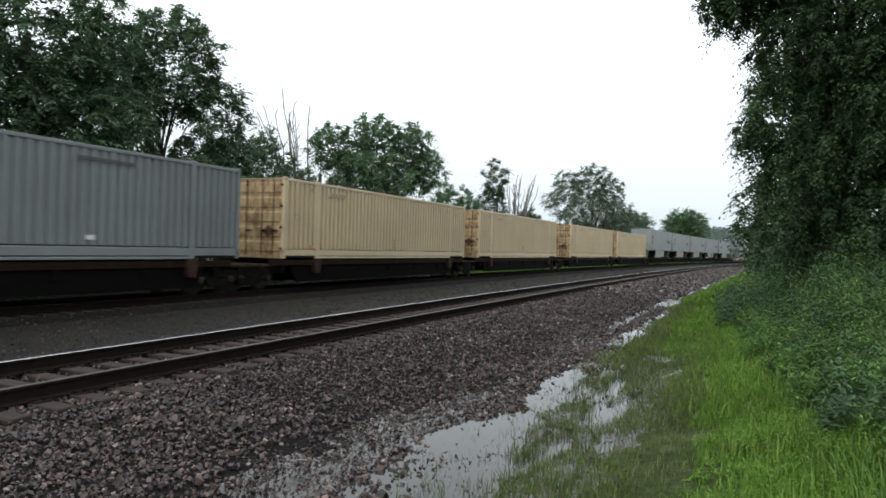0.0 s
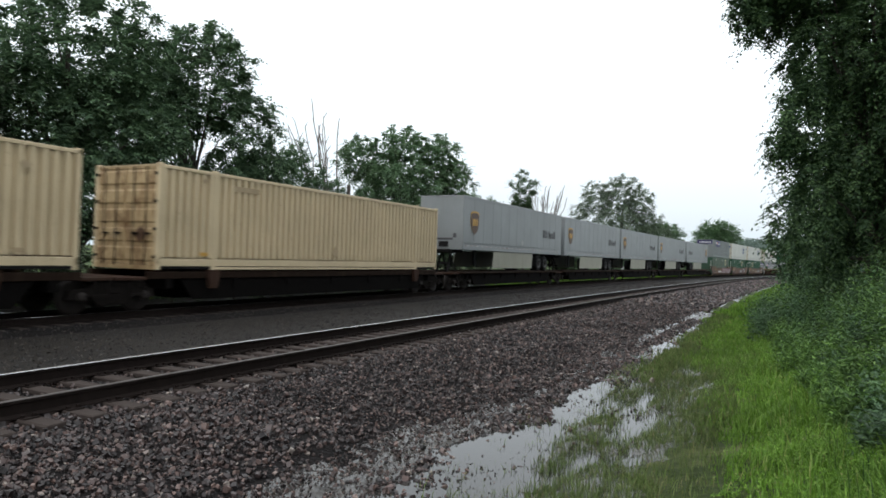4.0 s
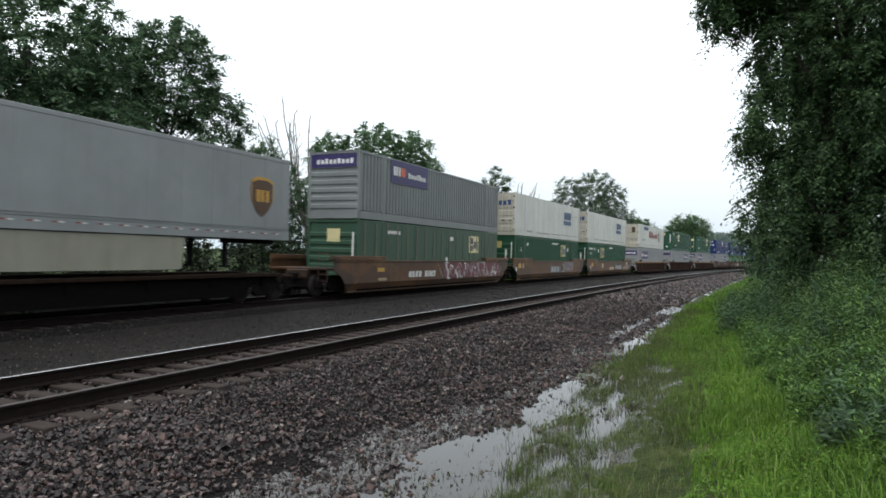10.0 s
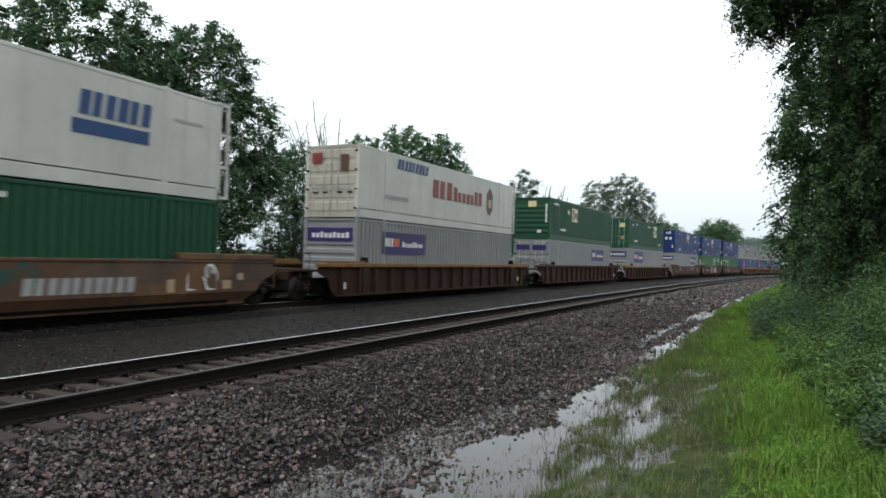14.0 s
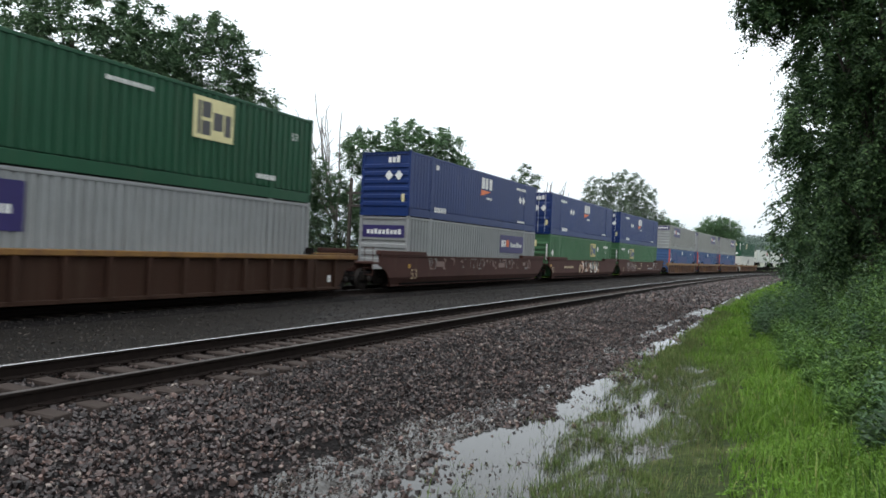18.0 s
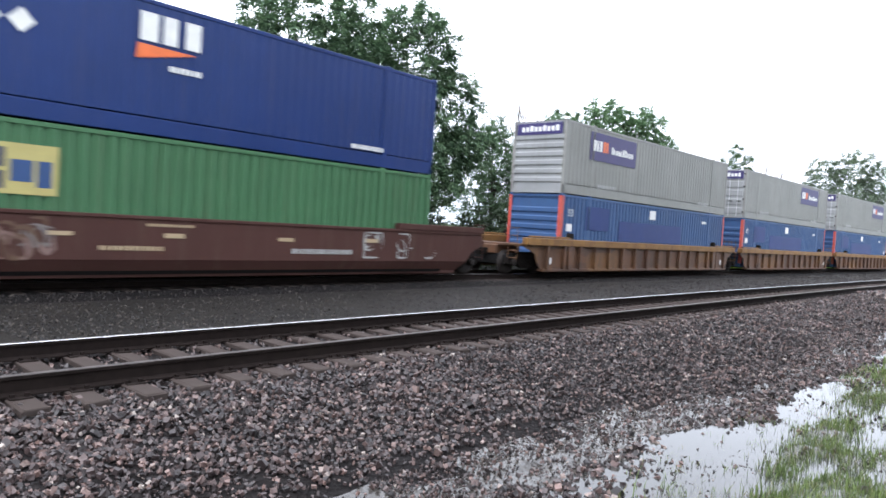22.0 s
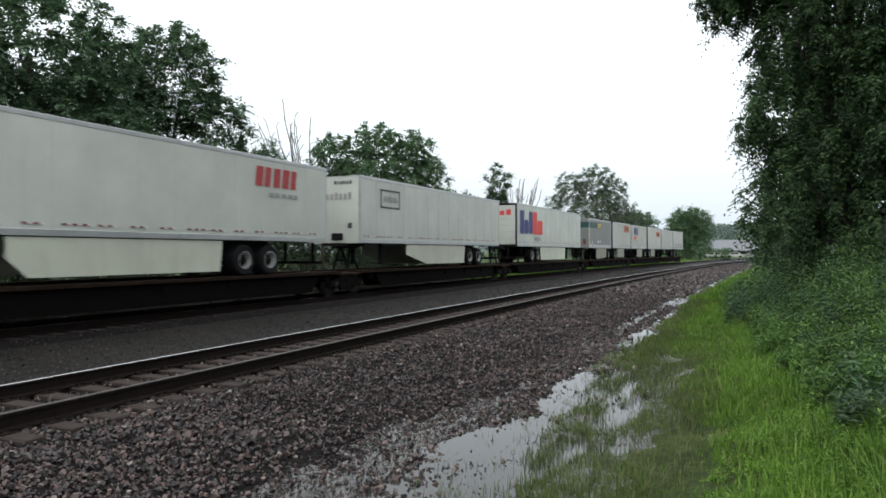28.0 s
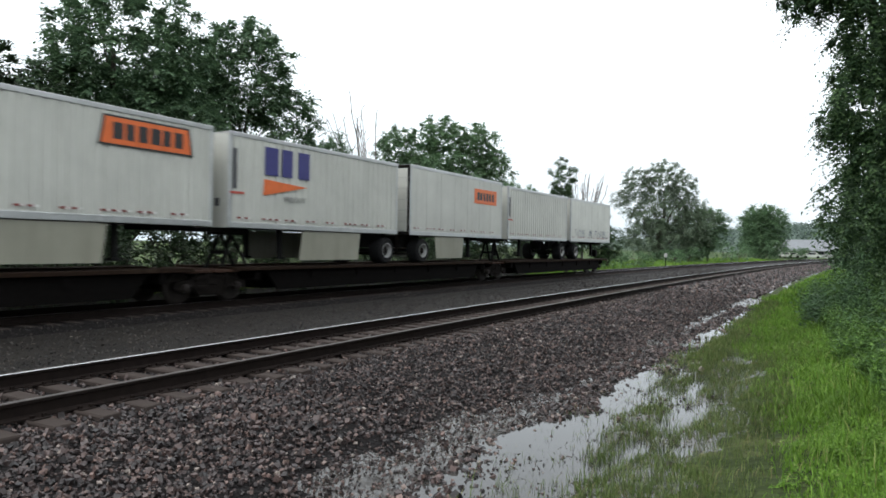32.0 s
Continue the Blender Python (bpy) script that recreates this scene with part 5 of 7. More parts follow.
for cut, mat_, style_, cap_, lab_ in wells:
    k = len(cut) - 1
    for i in range(k):
        tr = ([cut[i] + 1.35] if i == 0 else [cut[i]]) + ([cut[i + 1] - 1.35] if i == k - 1 else [])
        well_units.append(well_car(cut[i], cut[i + 1], lab_, mat_, tr, style_, cap_, chord=0.27 if mat_ is YELLOW_CAR else 0.15))

def low_high(u, lo, hi):
    return container(u, S0, *lo[0], **lo[1]), container(u, S1, *hi[0], **hi[1])


W = -1.566
# grey courier box over a dull green box
lo, hi = low_high(182.95, (("dull green container with rusty outer posts in a well car", GREEN_DULL), dict(style="smooth")), (("grey corrugated container topping a stack, purple sign", GREY_BOX), {}))
for i in range(17):
    x = -LC + 0.5 + i * 0.945
    part("side_post", Shape().box(x - 0.045, x + 0.045, -HALF - 0.02, -HALF - 0.004, S0 + 0.33, S0 + 2.76, 0.006), TAN_POST, lo, "rusty tan outer post")
courier_sign(hi, 2.6, 6.3, 4.95, 6.0, LC)
end_panel(hi, "purple", LC, -1.15, 1.15, 5.35, 5.9)
end_words(hi, "white", LC, -1.0, 0.9, 5.5, 5.72, 9)
square_sign(lo, 11.65, 13.05, 1.88, 2.84, LC, "cream")
mark(lo, "white", word(Shape(), 2.4 - LC, 3.6 - LC, 2.62, 2.78, 7))
mark(lo, "white", panel(9.0 - LC, 9.5 - LC, 2.5, 2.7))
end_panel(lo, "cream", LC, -0.4, 0.25, 2.2, 2.75)
end_panel(lo, "white", LC, -1.1, -1.0, 1.3, 2.6)
car = well_units[0]
cm = (180.4 + 200.85) / 2
mark(car, "white", word(word(Shape(), 186.95 - cm, 188.3 - cm, 0.66, 0.94, 4, W, 0.15), 188.6 - cm, 189.8 - cm, 0.66, 0.94, 6, W, 0.15))
mural(car, "maroon", ("grey",), 190.6 - cm, 198.7 - cm, 0.52, 1.36, W, 3)
blotches(car, ("white", "grey", "crimson"), 190.8 - cm, 198.5 - cm, 0.52, 1.34, W - 0.005, 8, 17, 1.25)
patches(car, "tan", [(-6.4, -5.7, 0.56, 0.68)], W)
patches(car, "gold", [(-6.5, -5.9, 0.95, 1.12)], W)
mark(car, "white", diamond(0.35, 1.5, 0.16, W - 0.06), "placard")
# white reefers over green boxes
for u, top_lab, un, seed in ((202.25, "white refrigerated container with blue lettering blocks, stained doors", 1, 5), (221.4, "white refrigerated container with a blue bar, rusty doors", 2, 6)):
    lo, hi = low_high(u, (("deep green corrugated container in a brown well car", GREEN), {}), ((top_lab, WHITE), dict(style="smooth", end="doors", end_mat=WHITE_OLD, posts=True)))
    mark(hi, "blue", word(Shape(), 11.55 - LC, 13.65 - LC, 4.86, 5.45, 6, slant=0.1))
    mark(hi, "blue", panel(11.42 - LC, 13.6 - LC, 4.4, 4.74))
    mark(hi, "grey", word(Shape(), 2.35 - LC, 3.6 - LC, S1 + 0.28, S1 + 0.42, 9))
    mark(hi, "grey", word(Shape(), 4.6 - LC, 7.6 - LC, S1 + 0.24, S1 + 0.36, 20))
    mark(hi, "grey", panel(14.4 - LC, 15.4 - LC, 5.2, 5.28))
    end_words(hi, "blue", LC + 0.03, -1.0, 0.95, 5.2, 5.55, 6)
    part("nose_frame", Shape().box(LC - 0.02, LC + 0.32, -HALF, -HALF + 0.08, S1 + 0.05, S1 + 0.13).box(LC - 0.02, LC + 0.32, -HALF, -HALF + 0.08, S1 + 2.78, S1 + 2.86).box(LC + 0.24, LC + 0.32, -HALF, -HALF + 0.08, S1 + 0.13, S1 + 2.78).box(LC - 0.02, LC + 0.32, -HALF, -HALF + 0.08, S1 + 0.95, S1 + 1.03).box(LC - 0.02, LC + 0.32, -HALF, -HALF + 0.08, S1 + 1.9, S1 + 1.98), WHITE, hi, "open white frame round the cooling unit")
    part("cooling_unit", Shape().box(LC, LC + 0.22, -1.0, 1.0, S1 + 0.5, S1 + 2.6, 0.03), BLACK, hi)
    if un == 1:
        square_sign(lo, 10.71, 12.11, 1.78, 2.72, LC)
        mark(lo, "white", diamond(12.77 - LC, 2.36, 0.2))
        mark(lo, "white", text_shape("53", 1.05 - LC, 2.08, 0.38, -HALF - 0.01))
    else:
        square_sign(lo, 4.76, 6.3, 1.78, 2.74, LC)
        mark(lo, "white", diamond(4.0 - LC, 2.42, 0.21))
        mark(lo, "white", text_shape("53", 1.02 - LC, 2.06, 0.38, -HALF - 0.01))
        mark(lo, "white", word(Shape(), 0.67 - LC, 1.91 - LC, 2.52, 2.7, 6))
    mark(lo, "white", panel(2.45 - LC, 2.75 - LC, 2.5, 2.72))
    mark(lo, "white", word(Shape(), 8.4 - LC, 10.0 - LC, 2.72, 2.84, 12))
    end_panel(lo, "straw", LC, -0.35, 0.3, 2.3, 2.75)
    end_panel(lo, "white", LC, -1.1, -1.02, 1.5, 2.7)
    end_panel(lo, "white", LC, -0.75, -0.6, 1.5, 2.2)
    car = well_units[un]
    blotches(car, ("lilac", "white") if un == 1 else ("white",), *((2.4, 5.4) if un == 1 else (6.2, 7.4)), 0.6, 1.3, W, seed, 20 if un == 1 else 7, 0.6)
    if un == 2:
        blotches(car, ("teal",), 0.2, 1.9, 0.75, 1.3, W, 66, 12, 1.2)
    patches(car, "tan", [(-7.2, -6.9, 0.95, 1.25)] if un == 1 else [(-1.0, 0.9, 0.55, 0.85), (-4.2, -3.5, 0.8, 1.2), (5.5, 5.75, 0.55, 0.9), (7.5, 7.85, 0.6, 0.85), (8.1, 8.35, 0.85, 1.05)], W)
    patches(car, "gold", [(-8.0, -7.5, 0.95, 1.25)], W)
    patches(car, "white", [(-8.5, -8.3, 0.75, 1.0)], W)
    if un == 1:
        patches(car, "charcoal", [(-0.9, 1.9, 0.54, 1.06)], W)
    mark(car, "grey", word(Shape(), -0.7 if un == 1 else 1.6, 1.5 if un == 1 else 4.5, 0.6, 0.98, 3 if un == 1 else 10, W - 0.006, 0.1))
# cream-lettered reefer over a courier box
lo, hi = low_high(244.6, (("light grey corrugated container with a purple sign", GREY_LIGHT), {}), (("white refrigerated container with dark red lettering blocks and a crest", WHITE), dict(style="smooth", end="doors", end_mat=WHITE_OLD)))
courier_sign(lo, 1.84, 5.52, 1.77, 2.7, LC)
end_panel(lo, "purple", LC, -1.1, 1.1, 2.2, 2.75)
end_words(lo, "white", LC, -0.95, 0.9, 2.35, 2.58, 9)
mark(hi, "crimson", word(word(Shape(), 6.05 - LC, 8.2 - LC, 4.5, 5.35, 3), 8.25 - LC, 11.7 - LC, 4.5, 5.2, 7, caps=False))
mark(hi, "brown", Shape().prism([(12.3 - LC, 5.2), (12.72 - LC, 5.62), (13.15 - LC, 5.2), (13.1 - LC, 4.4), (12.72 - LC, 4.05), (12.35 - LC, 4.4)], -HALF - 0.012, -HALF - 0.007), "crest", "dark heraldic crest")
mark(hi, "tan", panel(12.5 - LC, 12.95 - LC, 4.5, 4.95, -HALF - 0.02))
mark(hi, "blue", word(Shape(), 2.83 - LC, 5.6 - LC, 5.42, 5.85, 9, slant=0.2))
mark(hi, "grey", word(Shape(), 1.9 - LC, 3.9 - LC, 4.05, 4.25, 12))
end_panel(hi, "crimson", LC + 0.03, 0.45, 0.95, 5.3, 5.75)
end_panel(hi, "brown", LC + 0.03, -0.85, -0.45, 5.0, 5.65)
end_words(hi, "grey", LC + 0.03, -1.0, 1.0, 4.25, 4.4, 9)
part("nose_frame", Shape().box(LC - 0.02, LC + 0.32, -HALF, -HALF + 0.08, S1 + 0.05, S1 + 0.13).box(LC - 0.02, LC + 0.32, -HALF, -HALF + 0.08, S1 + 2.78, S1 + 2.86).box(LC + 0.24, LC + 0.32, -HALF, -HALF + 0.08, S1 + 0.13, S1 + 2.78), WHITE, hi, "open white frame round the cooling unit")
# green boxes over courier boxes
lo, hi = low_high(267.4, (("light grey corrugated container with a small purple sign", GREY_LIGHT), dict(end="doors")), (("deep green corrugated container on top of a grey one", GREEN), {}))
courier_sign(lo, 10.38, 13.86, 1.78, 2.68, LC)
end_panel(lo, "purple", LC + 0.03, -1.1, -0.1, 2.4, 2.75)
end_panel(lo, "purple", LC + 0.03, 0.1, 1.1, 2.4, 2.75)
square_sign(hi, 4.87, 6.23, 4.66, 5.64, LC, "cream")
mark(hi, "white", diamond(4.1 - LC, 5.28, 0.21))
mark(hi, "white", word(Shape(), 0.8 - LC, 1.9 - LC, 5.6, 5.75, 6))
mark(hi, "white", word(Shape(), 2.3 - LC, 3.5 - LC, 3.85, 4.0, 9))
end_panel(hi, "cream", LC, -0.3, 0.3, 5.4, 5.8)
end_panel(hi, "white", LC, -1.1, -0.98, 4.3, 5.6)
end_panel(hi, "white", LC, -0.7, -0.4, 3.6, 3.8)
lo, hi = low_high(290.0, (("light grey corrugated container with a large purple sign", GREY_LIGHT), {}), (("green corrugated container, doors with paper labels", GREEN), dict(end="doors")))
courier_sign(lo, 2.37, 6.16, 1.74, 2.85, LC)
end_panel(lo, "purple", LC, -1.1, 1.1, 2.25, 2.8)
end_words(lo, "white", LC, -0.95, 0.9, 2.4, 2.65, 9)
square_sign(hi, 10.77, 12.32, 4.61, 5.8, LC, "cream")
mark(hi, "white", word(Shape(), 2.26 - LC, 3.54 - LC, 3.82, 4.02, 9))
mark(hi, "white", word(Shape(), 8.0 - LC, 9.4 - LC, 5.55, 5.66, 10))
mark(hi, "white", word(Shape(), 13.4 - LC, 14.3 - LC, 3.75, 3.9, 8))
mark(hi, "white", panel(1.45 - LC, 1.75 - LC, 5.35, 5.6))
mark(hi, "white", panel(3.0 - LC, 3.35 - LC, 5.5, 5.7))
mark(hi, "white", text_shape("53", 15.0 - LC, 5.2, 0.34, -HALF - 0.01))
end_panel(hi, "cream", LC + 0.03, -0.9, -0.4, 5.2, 5.6)
end_panel(hi, "cream", LC + 0.03, 0.5, 1.0, 5.2, 5.6)
end_panel(hi, "tan", LC + 0.03, -0.9, -0.5, 4.0, 4.3)
# blue boxes
for i, (u, lo_args, lab) in enumerate(((312.9, ("light grey corrugated container in an oxide-red well car", GREY_LIGHT), "deep blue container with white and orange emblem"),
                                       (332.0, ("bright green corrugated container with a yellow sign", GREEN_BRIGHT), "deep blue container with emblem, doors with white labels"),
                                       (350.9, ("green corrugated container with a yellow square sign", GREEN_BRIGHT), "deep blue container, dark doors with white labels"))):
    lo, hi = low_high(u, (lo_args, {}), ((lab, BLUE), dict(style="ribbed", sill=0.36, depth=0.012, end="ribs" if i == 0 else "doors")))
    lx = (7.5, 7.6, 7.0)[i]
    mark(hi, "white", word(Shape(), lx - LC, lx + 1.5 - LC, 5.15, 5.75, 3))
    mark(hi, "orange", Shape().prism([(lx - 0.03 - LC, 4.75), (lx + 1.3 - LC, 5.05), (lx - LC, 5.08)], -HALF - 0.012, -HALF - 0.007), "emblem_wedge")
    mark(hi, "white", word(Shape(), lx + 0.7 - LC, lx + 1.45 - LC, 4.6, 4.72, 7))
    dx = 13.0 if i == 0 else 4.0
    for k in (0.28, 0.84):
        mark(hi, "white", diamond(dx + k - LC, 4.98, 0.24), "placard")
    mark(hi, "white", word(Shape(), 2.3 - LC, 3.5 - LC, 3.5, 3.74, 9))
    mark(hi, "white", word(Shape(), 12.9 - LC, 14.1 - LC, 3.6, 3.72, 9))
    mark(hi, "white", word(Shape(), (12.6 if i == 0 else 1.9) - LC, (14.2 if i == 0 else 3.3) - LC, 5.55, 5.7, 8))
    mark(hi, "white", panel(2.35 - LC, 2.65 - LC, 5.5, 5.72))
    e = LC if i == 0 else LC + 0.03
    end_words(hi, "white", e, -0.75, -0.1, 5.55, 5.85, 3)
    for yy in (-0.72, -0.2):
        sh = Shape().add([(-e - 0.02, yy, 4.75), (-e - 0.02, yy - 0.2, 4.98), (-e - 0.02, yy, 5.2), (-e - 0.02, yy + 0.2, 4.98)], [(0, 1, 2, 3)])
        mark(hi, "white", sh, "placard")
    end_panel(hi, "cream", e + 0.02, -1.05, -0.9, 3.8, 4.15)
    car = well_units[6 + i]
    if i == 0:
        courier_sign(lo, 10.36, 14.05, 1.74, 2.77, LC)
        end_panel(lo, "purple", LC, -1.1, 1.1, 2.2, 2.75)
        end_words(lo, "white", LC, -0.95, 0.9, 2.35, 2.58, 9)
        mark(car, "tan", text_shape("53", -7.4, 0.42, 0.62, W - 0.004), "numerals")
        patches(car, "gold", [(-7.6, -7.42, 0.9, 1.06)], W)
        blotches(car, ("faded", "faded_grey"), -6.4, 7.5, 0.85, 1.34, W, 21, 20, 1.2, "faded_graffiti")
        patches(car, "faded", [(-5.0, -4.2, 0.95, 1.2), (2.4, 3.3, 0.9, 1.15), (6.2, 6.6, 1.0, 1.2)], W)
    else:
        if i == 1:
            square_sign(lo, 9.59, 11.17, 1.74, 2.8, LC)
            mark(lo, "white", diamond(11.77 - LC, 2.38, 0.24))
            mark(lo, "white", word(Shape(), 13.6 - LC, 14.9 - LC, 2.5, 2.68, 8))
            mark(lo, "white", text_shape("53", 14.1 - LC, 2.05, 0.34, -HALF - 0.01))
            mark(lo, "white", diamond(0.5 - LC, 1.9, 0.24))
            blotches(car, ("teal", "peach", "tan", "white"), -1.9, 3.4, 0.52, 1.34, W, 31, 11, 2.0)
            mark(car, "tan", text_shape("53", -8.2, 0.55, 0.5, W - 0.004), "numerals")
            patches(car, "gold", [(-8.55, -8.3, 0.95, 1.1)], W)
            mark(car, "tan", word(Shape(), -5.6, -3.4, 0.82, 0.98, 10, W - 0.004))
        else:
            square_sign(lo, 4.0, 5.58, 1.72, 2.68, LC)
            mark(lo, "white", diamond(3.45 - LC, 2.4, 0.24))
            mark(lo, "white", word(Shape(), 0.8 - LC, 2.0 - LC, 2.5, 2.68, 7))
            mark(car, "tan", text_shape("53", -8.2, 0.5, 0.5, W - 0.004), "numerals")
            blotches(car, ("faded", "brown", "faded_grey"), -6.6, -3.3, 0.52, 1.3, W, 41, 16, 1.1)
            patches(car, "tan", [(-1.1, -0.65, 0.98, 1.08), (1.8, 2.25, 0.98, 1.07), (4.65, 5.1, 1.02, 1.12), (-3.4, -2.95, 0.98, 1.06)], W)
            mark(car, "tan", word(Shape(), -2.45, -1.1, 0.70, 0.79, 12, W - 0.004))
            mark(car, "tan", word(Shape(), -1.5, -0.4, 1.22, 1.28, 8, W - 0.004))
            mark(car, "grey", word(Shape(), 2.2, 4.2, 0.68, 0.80, 14, W - 0.004))
            blotches(car, ("grey",), 4.6, 7.6, 0.6, 1.3, W, 43, 14, 0.7)
        end_panel(lo, "cream", LC, -0.3, 0.3, 2.3, 2.75)
        end_panel(lo, "white", LC, -1.1, -1.0, 1.4, 2.5)
# courier boxes over mid-blue boxes
for i, (u, sx) in enumerate(((374.25, 1.76), (393.2, 9.95), (412.0, 10.25))):
    lo, hi = low_high(u, (("mid-blue corrugated container with overpainted patches, red corner posts", BLUE_MID), dict(depth=0.048)),
                      (("warm grey container with a purple sign on a blue one", GREY_WARM), dict(style="ribbed", sill=0.36, depth=0.018, end="ribs" if i == 0 else "doors", end_mat=GREY_LIGHT)))
    courier_sign(hi, sx, sx + 3.82, 4.68, 5.82, LC)
    end_panel(hi, "purple", LC + (0 if i == 0 else 0.03), -1.1, 1.1, 5.5, 5.95)
    end_words(hi, "white", LC + (0 if i == 0 else 0.03), -0.95, 0.9, 5.62, 5.85, 9)
    mark(hi, "grey", word(Shape(), 2.5 - LC, 4.0 - LC, 3.55, 3.72, 10))
    mark(hi, "grey", word(Shape(), 12.5 - LC, 13.8 - LC, 3.5, 3.66, 10))
    part("paint_patch", panel(1.78 - LC, 3.64 - LC, 1.8, 2.76), BLUE_DARK, lo, "darker overpainted patch")
    part("paint_patch", panel(4.5 - LC, 10.75 - LC, 1.42, 2.28), BLUE_DARK, lo, "darker overpainted patch")
    mark(lo, "white", panel(7.31 - LC, 7.89 - LC, 2.5, 2.91))
    mark(lo, "white", panel(13.2 - LC, 13.7 - LC, 2.55, 2.68))
    for xx in (-LC + 0.07, LC - 0.07):
        part("corner_cover", Shape().box(xx - 0.075, xx + 0.075, -HALF - 0.01, -HALF - 0.004, S0 + 0.2, S1 - 0.1), FLAT["signal"], lo, "red corner post")
    end_panel(lo, "signal", LC, -HALF + 0.01, -HALF + 0.15, S0 + 0.2, S1 - 0.1)
    end_panel(lo, "signal", LC, HALF - 0.15, HALF - 0.01, S0 + 0.2, S1 - 0.1)
    if i < 2:
        mark(lo, "white", text_shape("53", 0.45 - LC, 2.3, 0.4, -HALF - 0.012))
        mark(lo, "white", panel(0.4 - LC, 0.8 - LC, 1.7, 2.0))
    else:
        mark(lo, "white", text_shape("53", 15.2 - LC, 1.9, 0.34, -HALF - 0.012))
        mark(lo, "white", panel(15.25 - LC, 15.55 - LC, 1.45, 1.75))
# green over white
lo, hi = low_high(434.9, (("white corrugated container with black emblem", WHITE), dict(end="doors")), (("dark green corrugated container with a pale sign", GREEN), {}))
square_sign(hi, 4.87, 6.41, 4.67, 5.66, LC, "cream")
mark(hi, "white", word(Shape(), 0.9 - LC, 2.0 - LC, 5.55, 5.72, 7))
mark(hi, "tan", diamond(4.1 - LC, 5.25, 0.2))
end_panel(hi, "cream", LC, -0.4, 0.2, 5.3, 5.75)
end_panel(hi, "white", LC, -1.05, -0.95, 4.4, 5.8)
end_panel(hi, "white", LC, -0.6, -0.2, 3.6, 3.9)
mark(lo, "charcoal", word(Shape(), 7.24 - LC, 9.4 - LC, 1.65, 2.5, 3, slant=0.25))

# --- trailers at the tail ---
tcuts = [454.3, 473.2, 491.3, 511.4, 530.0, 548.0, 566.2]
for i, (c0, c1) in enumerate(zip(tcuts, tcuts[1:])):
    spine_car(c0, c1, "spine car with a rusty runway, trailer chained on it", [c0 + 1.3] if i == 0 else ([c0, c1 - 2.6] if i == 5 else [c0]))
t = trailer(455.4, 16.15, "clean white road trailer with red lettering blocks", WHITE_CLEAN, skirt=(4.4, 10.6), wheels=(11.6, 12.85), slant=0.0)
L = 8.075
mark(t, "red", word(Shape(), 12.0 - L, 14.3 - L, 3.95, 4.6, 5, slant=0.12))
mark(t, "grey", word(Shape(), 12.7 - L, 14.4 - L, 3.62, 3.76, 5))
end_panel(t, "crimson", L, -0.2, 0.15, 2.75, 3.0)
t = trailer(473.8, 16.15, "white road trailer with a framed sign on its side", WHITE_CLEAN, skirt=(4.6, 10.9), wheels=(11.6, 12.85))
f_ = Shape()
for x0, x1, z0, z1 in ((1.65, 3.36, 4.42, 4.5), (1.65, 3.36, 3.67, 3.75), (1.65, 1.73, 3.67, 4.5), (3.28, 3.36, 3.67, 4.5)):
    f_.box(x0 - L, x1 - L, -HALF - 0.012, -HALF - 0.006, z0, z1)
mark(t, "charcoal", f_, "sign_frame")
mark(t, "grey", word(Shape(), 1.9 - L, 3.15 - L, 3.95, 4.2, 8))
end_words(t, "grey", L, -0.9, 0.9, 3.95, 4.25, 8)
end_words(t, "charcoal", L, -0.9, 0.0, 4.6, 4.75, 7)
t = trailer(493.15, 16.15, "white road trailer with navy and red lettering blocks, roller door", WHITE_CLEAN, "tail", skirt=(5.2, 11.5), wheels=(3.25, 4.5), z1=5.06, roller=True)
for key, slabs in (("navy", ((0.52, 1.38, 0, 1), (1.45, 2.3, 0.0, 0.62), (2.36, 3.16, 0.0, 1))), ("scarlet", ((3.2, 4.15, 0, 1), (4.22, 4.8, 0.0, 0.64), (4.86, 5.4, 0.0, 0.64)))):
    sh = Shape()
    for x0, x1, f0, f1 in slabs:
        z0, z1 = 3.0 + 1.6 * f0, 3.0 + 1.6 * f1
        c = 0.16 if x0 in (1.45, 2.36) else 0.01
        sh.prism([(x0 - L + c, z0), (x1 - L - c, z0), (x1 - L, z0 + c), (x1 - L, z1 - c), (x1 - L - c, z1), (x0 - L + c, z1), (x0 - L, z1 - c), (x0 - L, z0 + c)], -HALF - 0.012, -HALF - 0.006)
    mark(t, key, sh)
mark(t, "grey", word(Shape(), 3.5 - L, 4.9 - L, 2.55, 2.82, 6))
end_words(t, "navy", L + 0.012, 0.0, 0.95, 4.25, 4.62, 3)
end_words(t, "scarlet", L + 0.012, -0.9, 0.05, 4.25, 4.62, 2)
PL = 8.53 / 2
t = trailer(512.15, 8.53, "grey short trailer with a green band and yellow lettering blocks", PUP_GREY, skirt=(2.6, 6.7), wheels=(7.6,), z1=4.86)
mark(t, "teal", panel(-PL + 0.02, 4.2 - PL, 4.0, 4.52), "band", "dark green band")
mark(t, "yellow", word(Shape(), 2.95 - PL, 4.15 - PL, 4.05, 4.46, 3, slant=0.2))
end_panel(t, "teal", PL, -HALF + 0.05, HALF - 0.05, 4.0, 4.52)
end_words(t, "yellow", PL + 0.008, -0.5, 0.6, 4.08, 4.44, 3)
mark(t, "yellow", panel(0.02 - PL, 0.2 - PL, 2.42, 2.75))
mark(t, "yellow", word(Shape(), 0.06 - PL, 0.2 - PL, 3.2, 3.9, 1))
mark(t, "white", panel(0.95 - PL, 1.15 - PL, 2.5, 2.72))
end_panel(t, "crimson", PL, -0.95, -0.7, 2.45, 2.85)
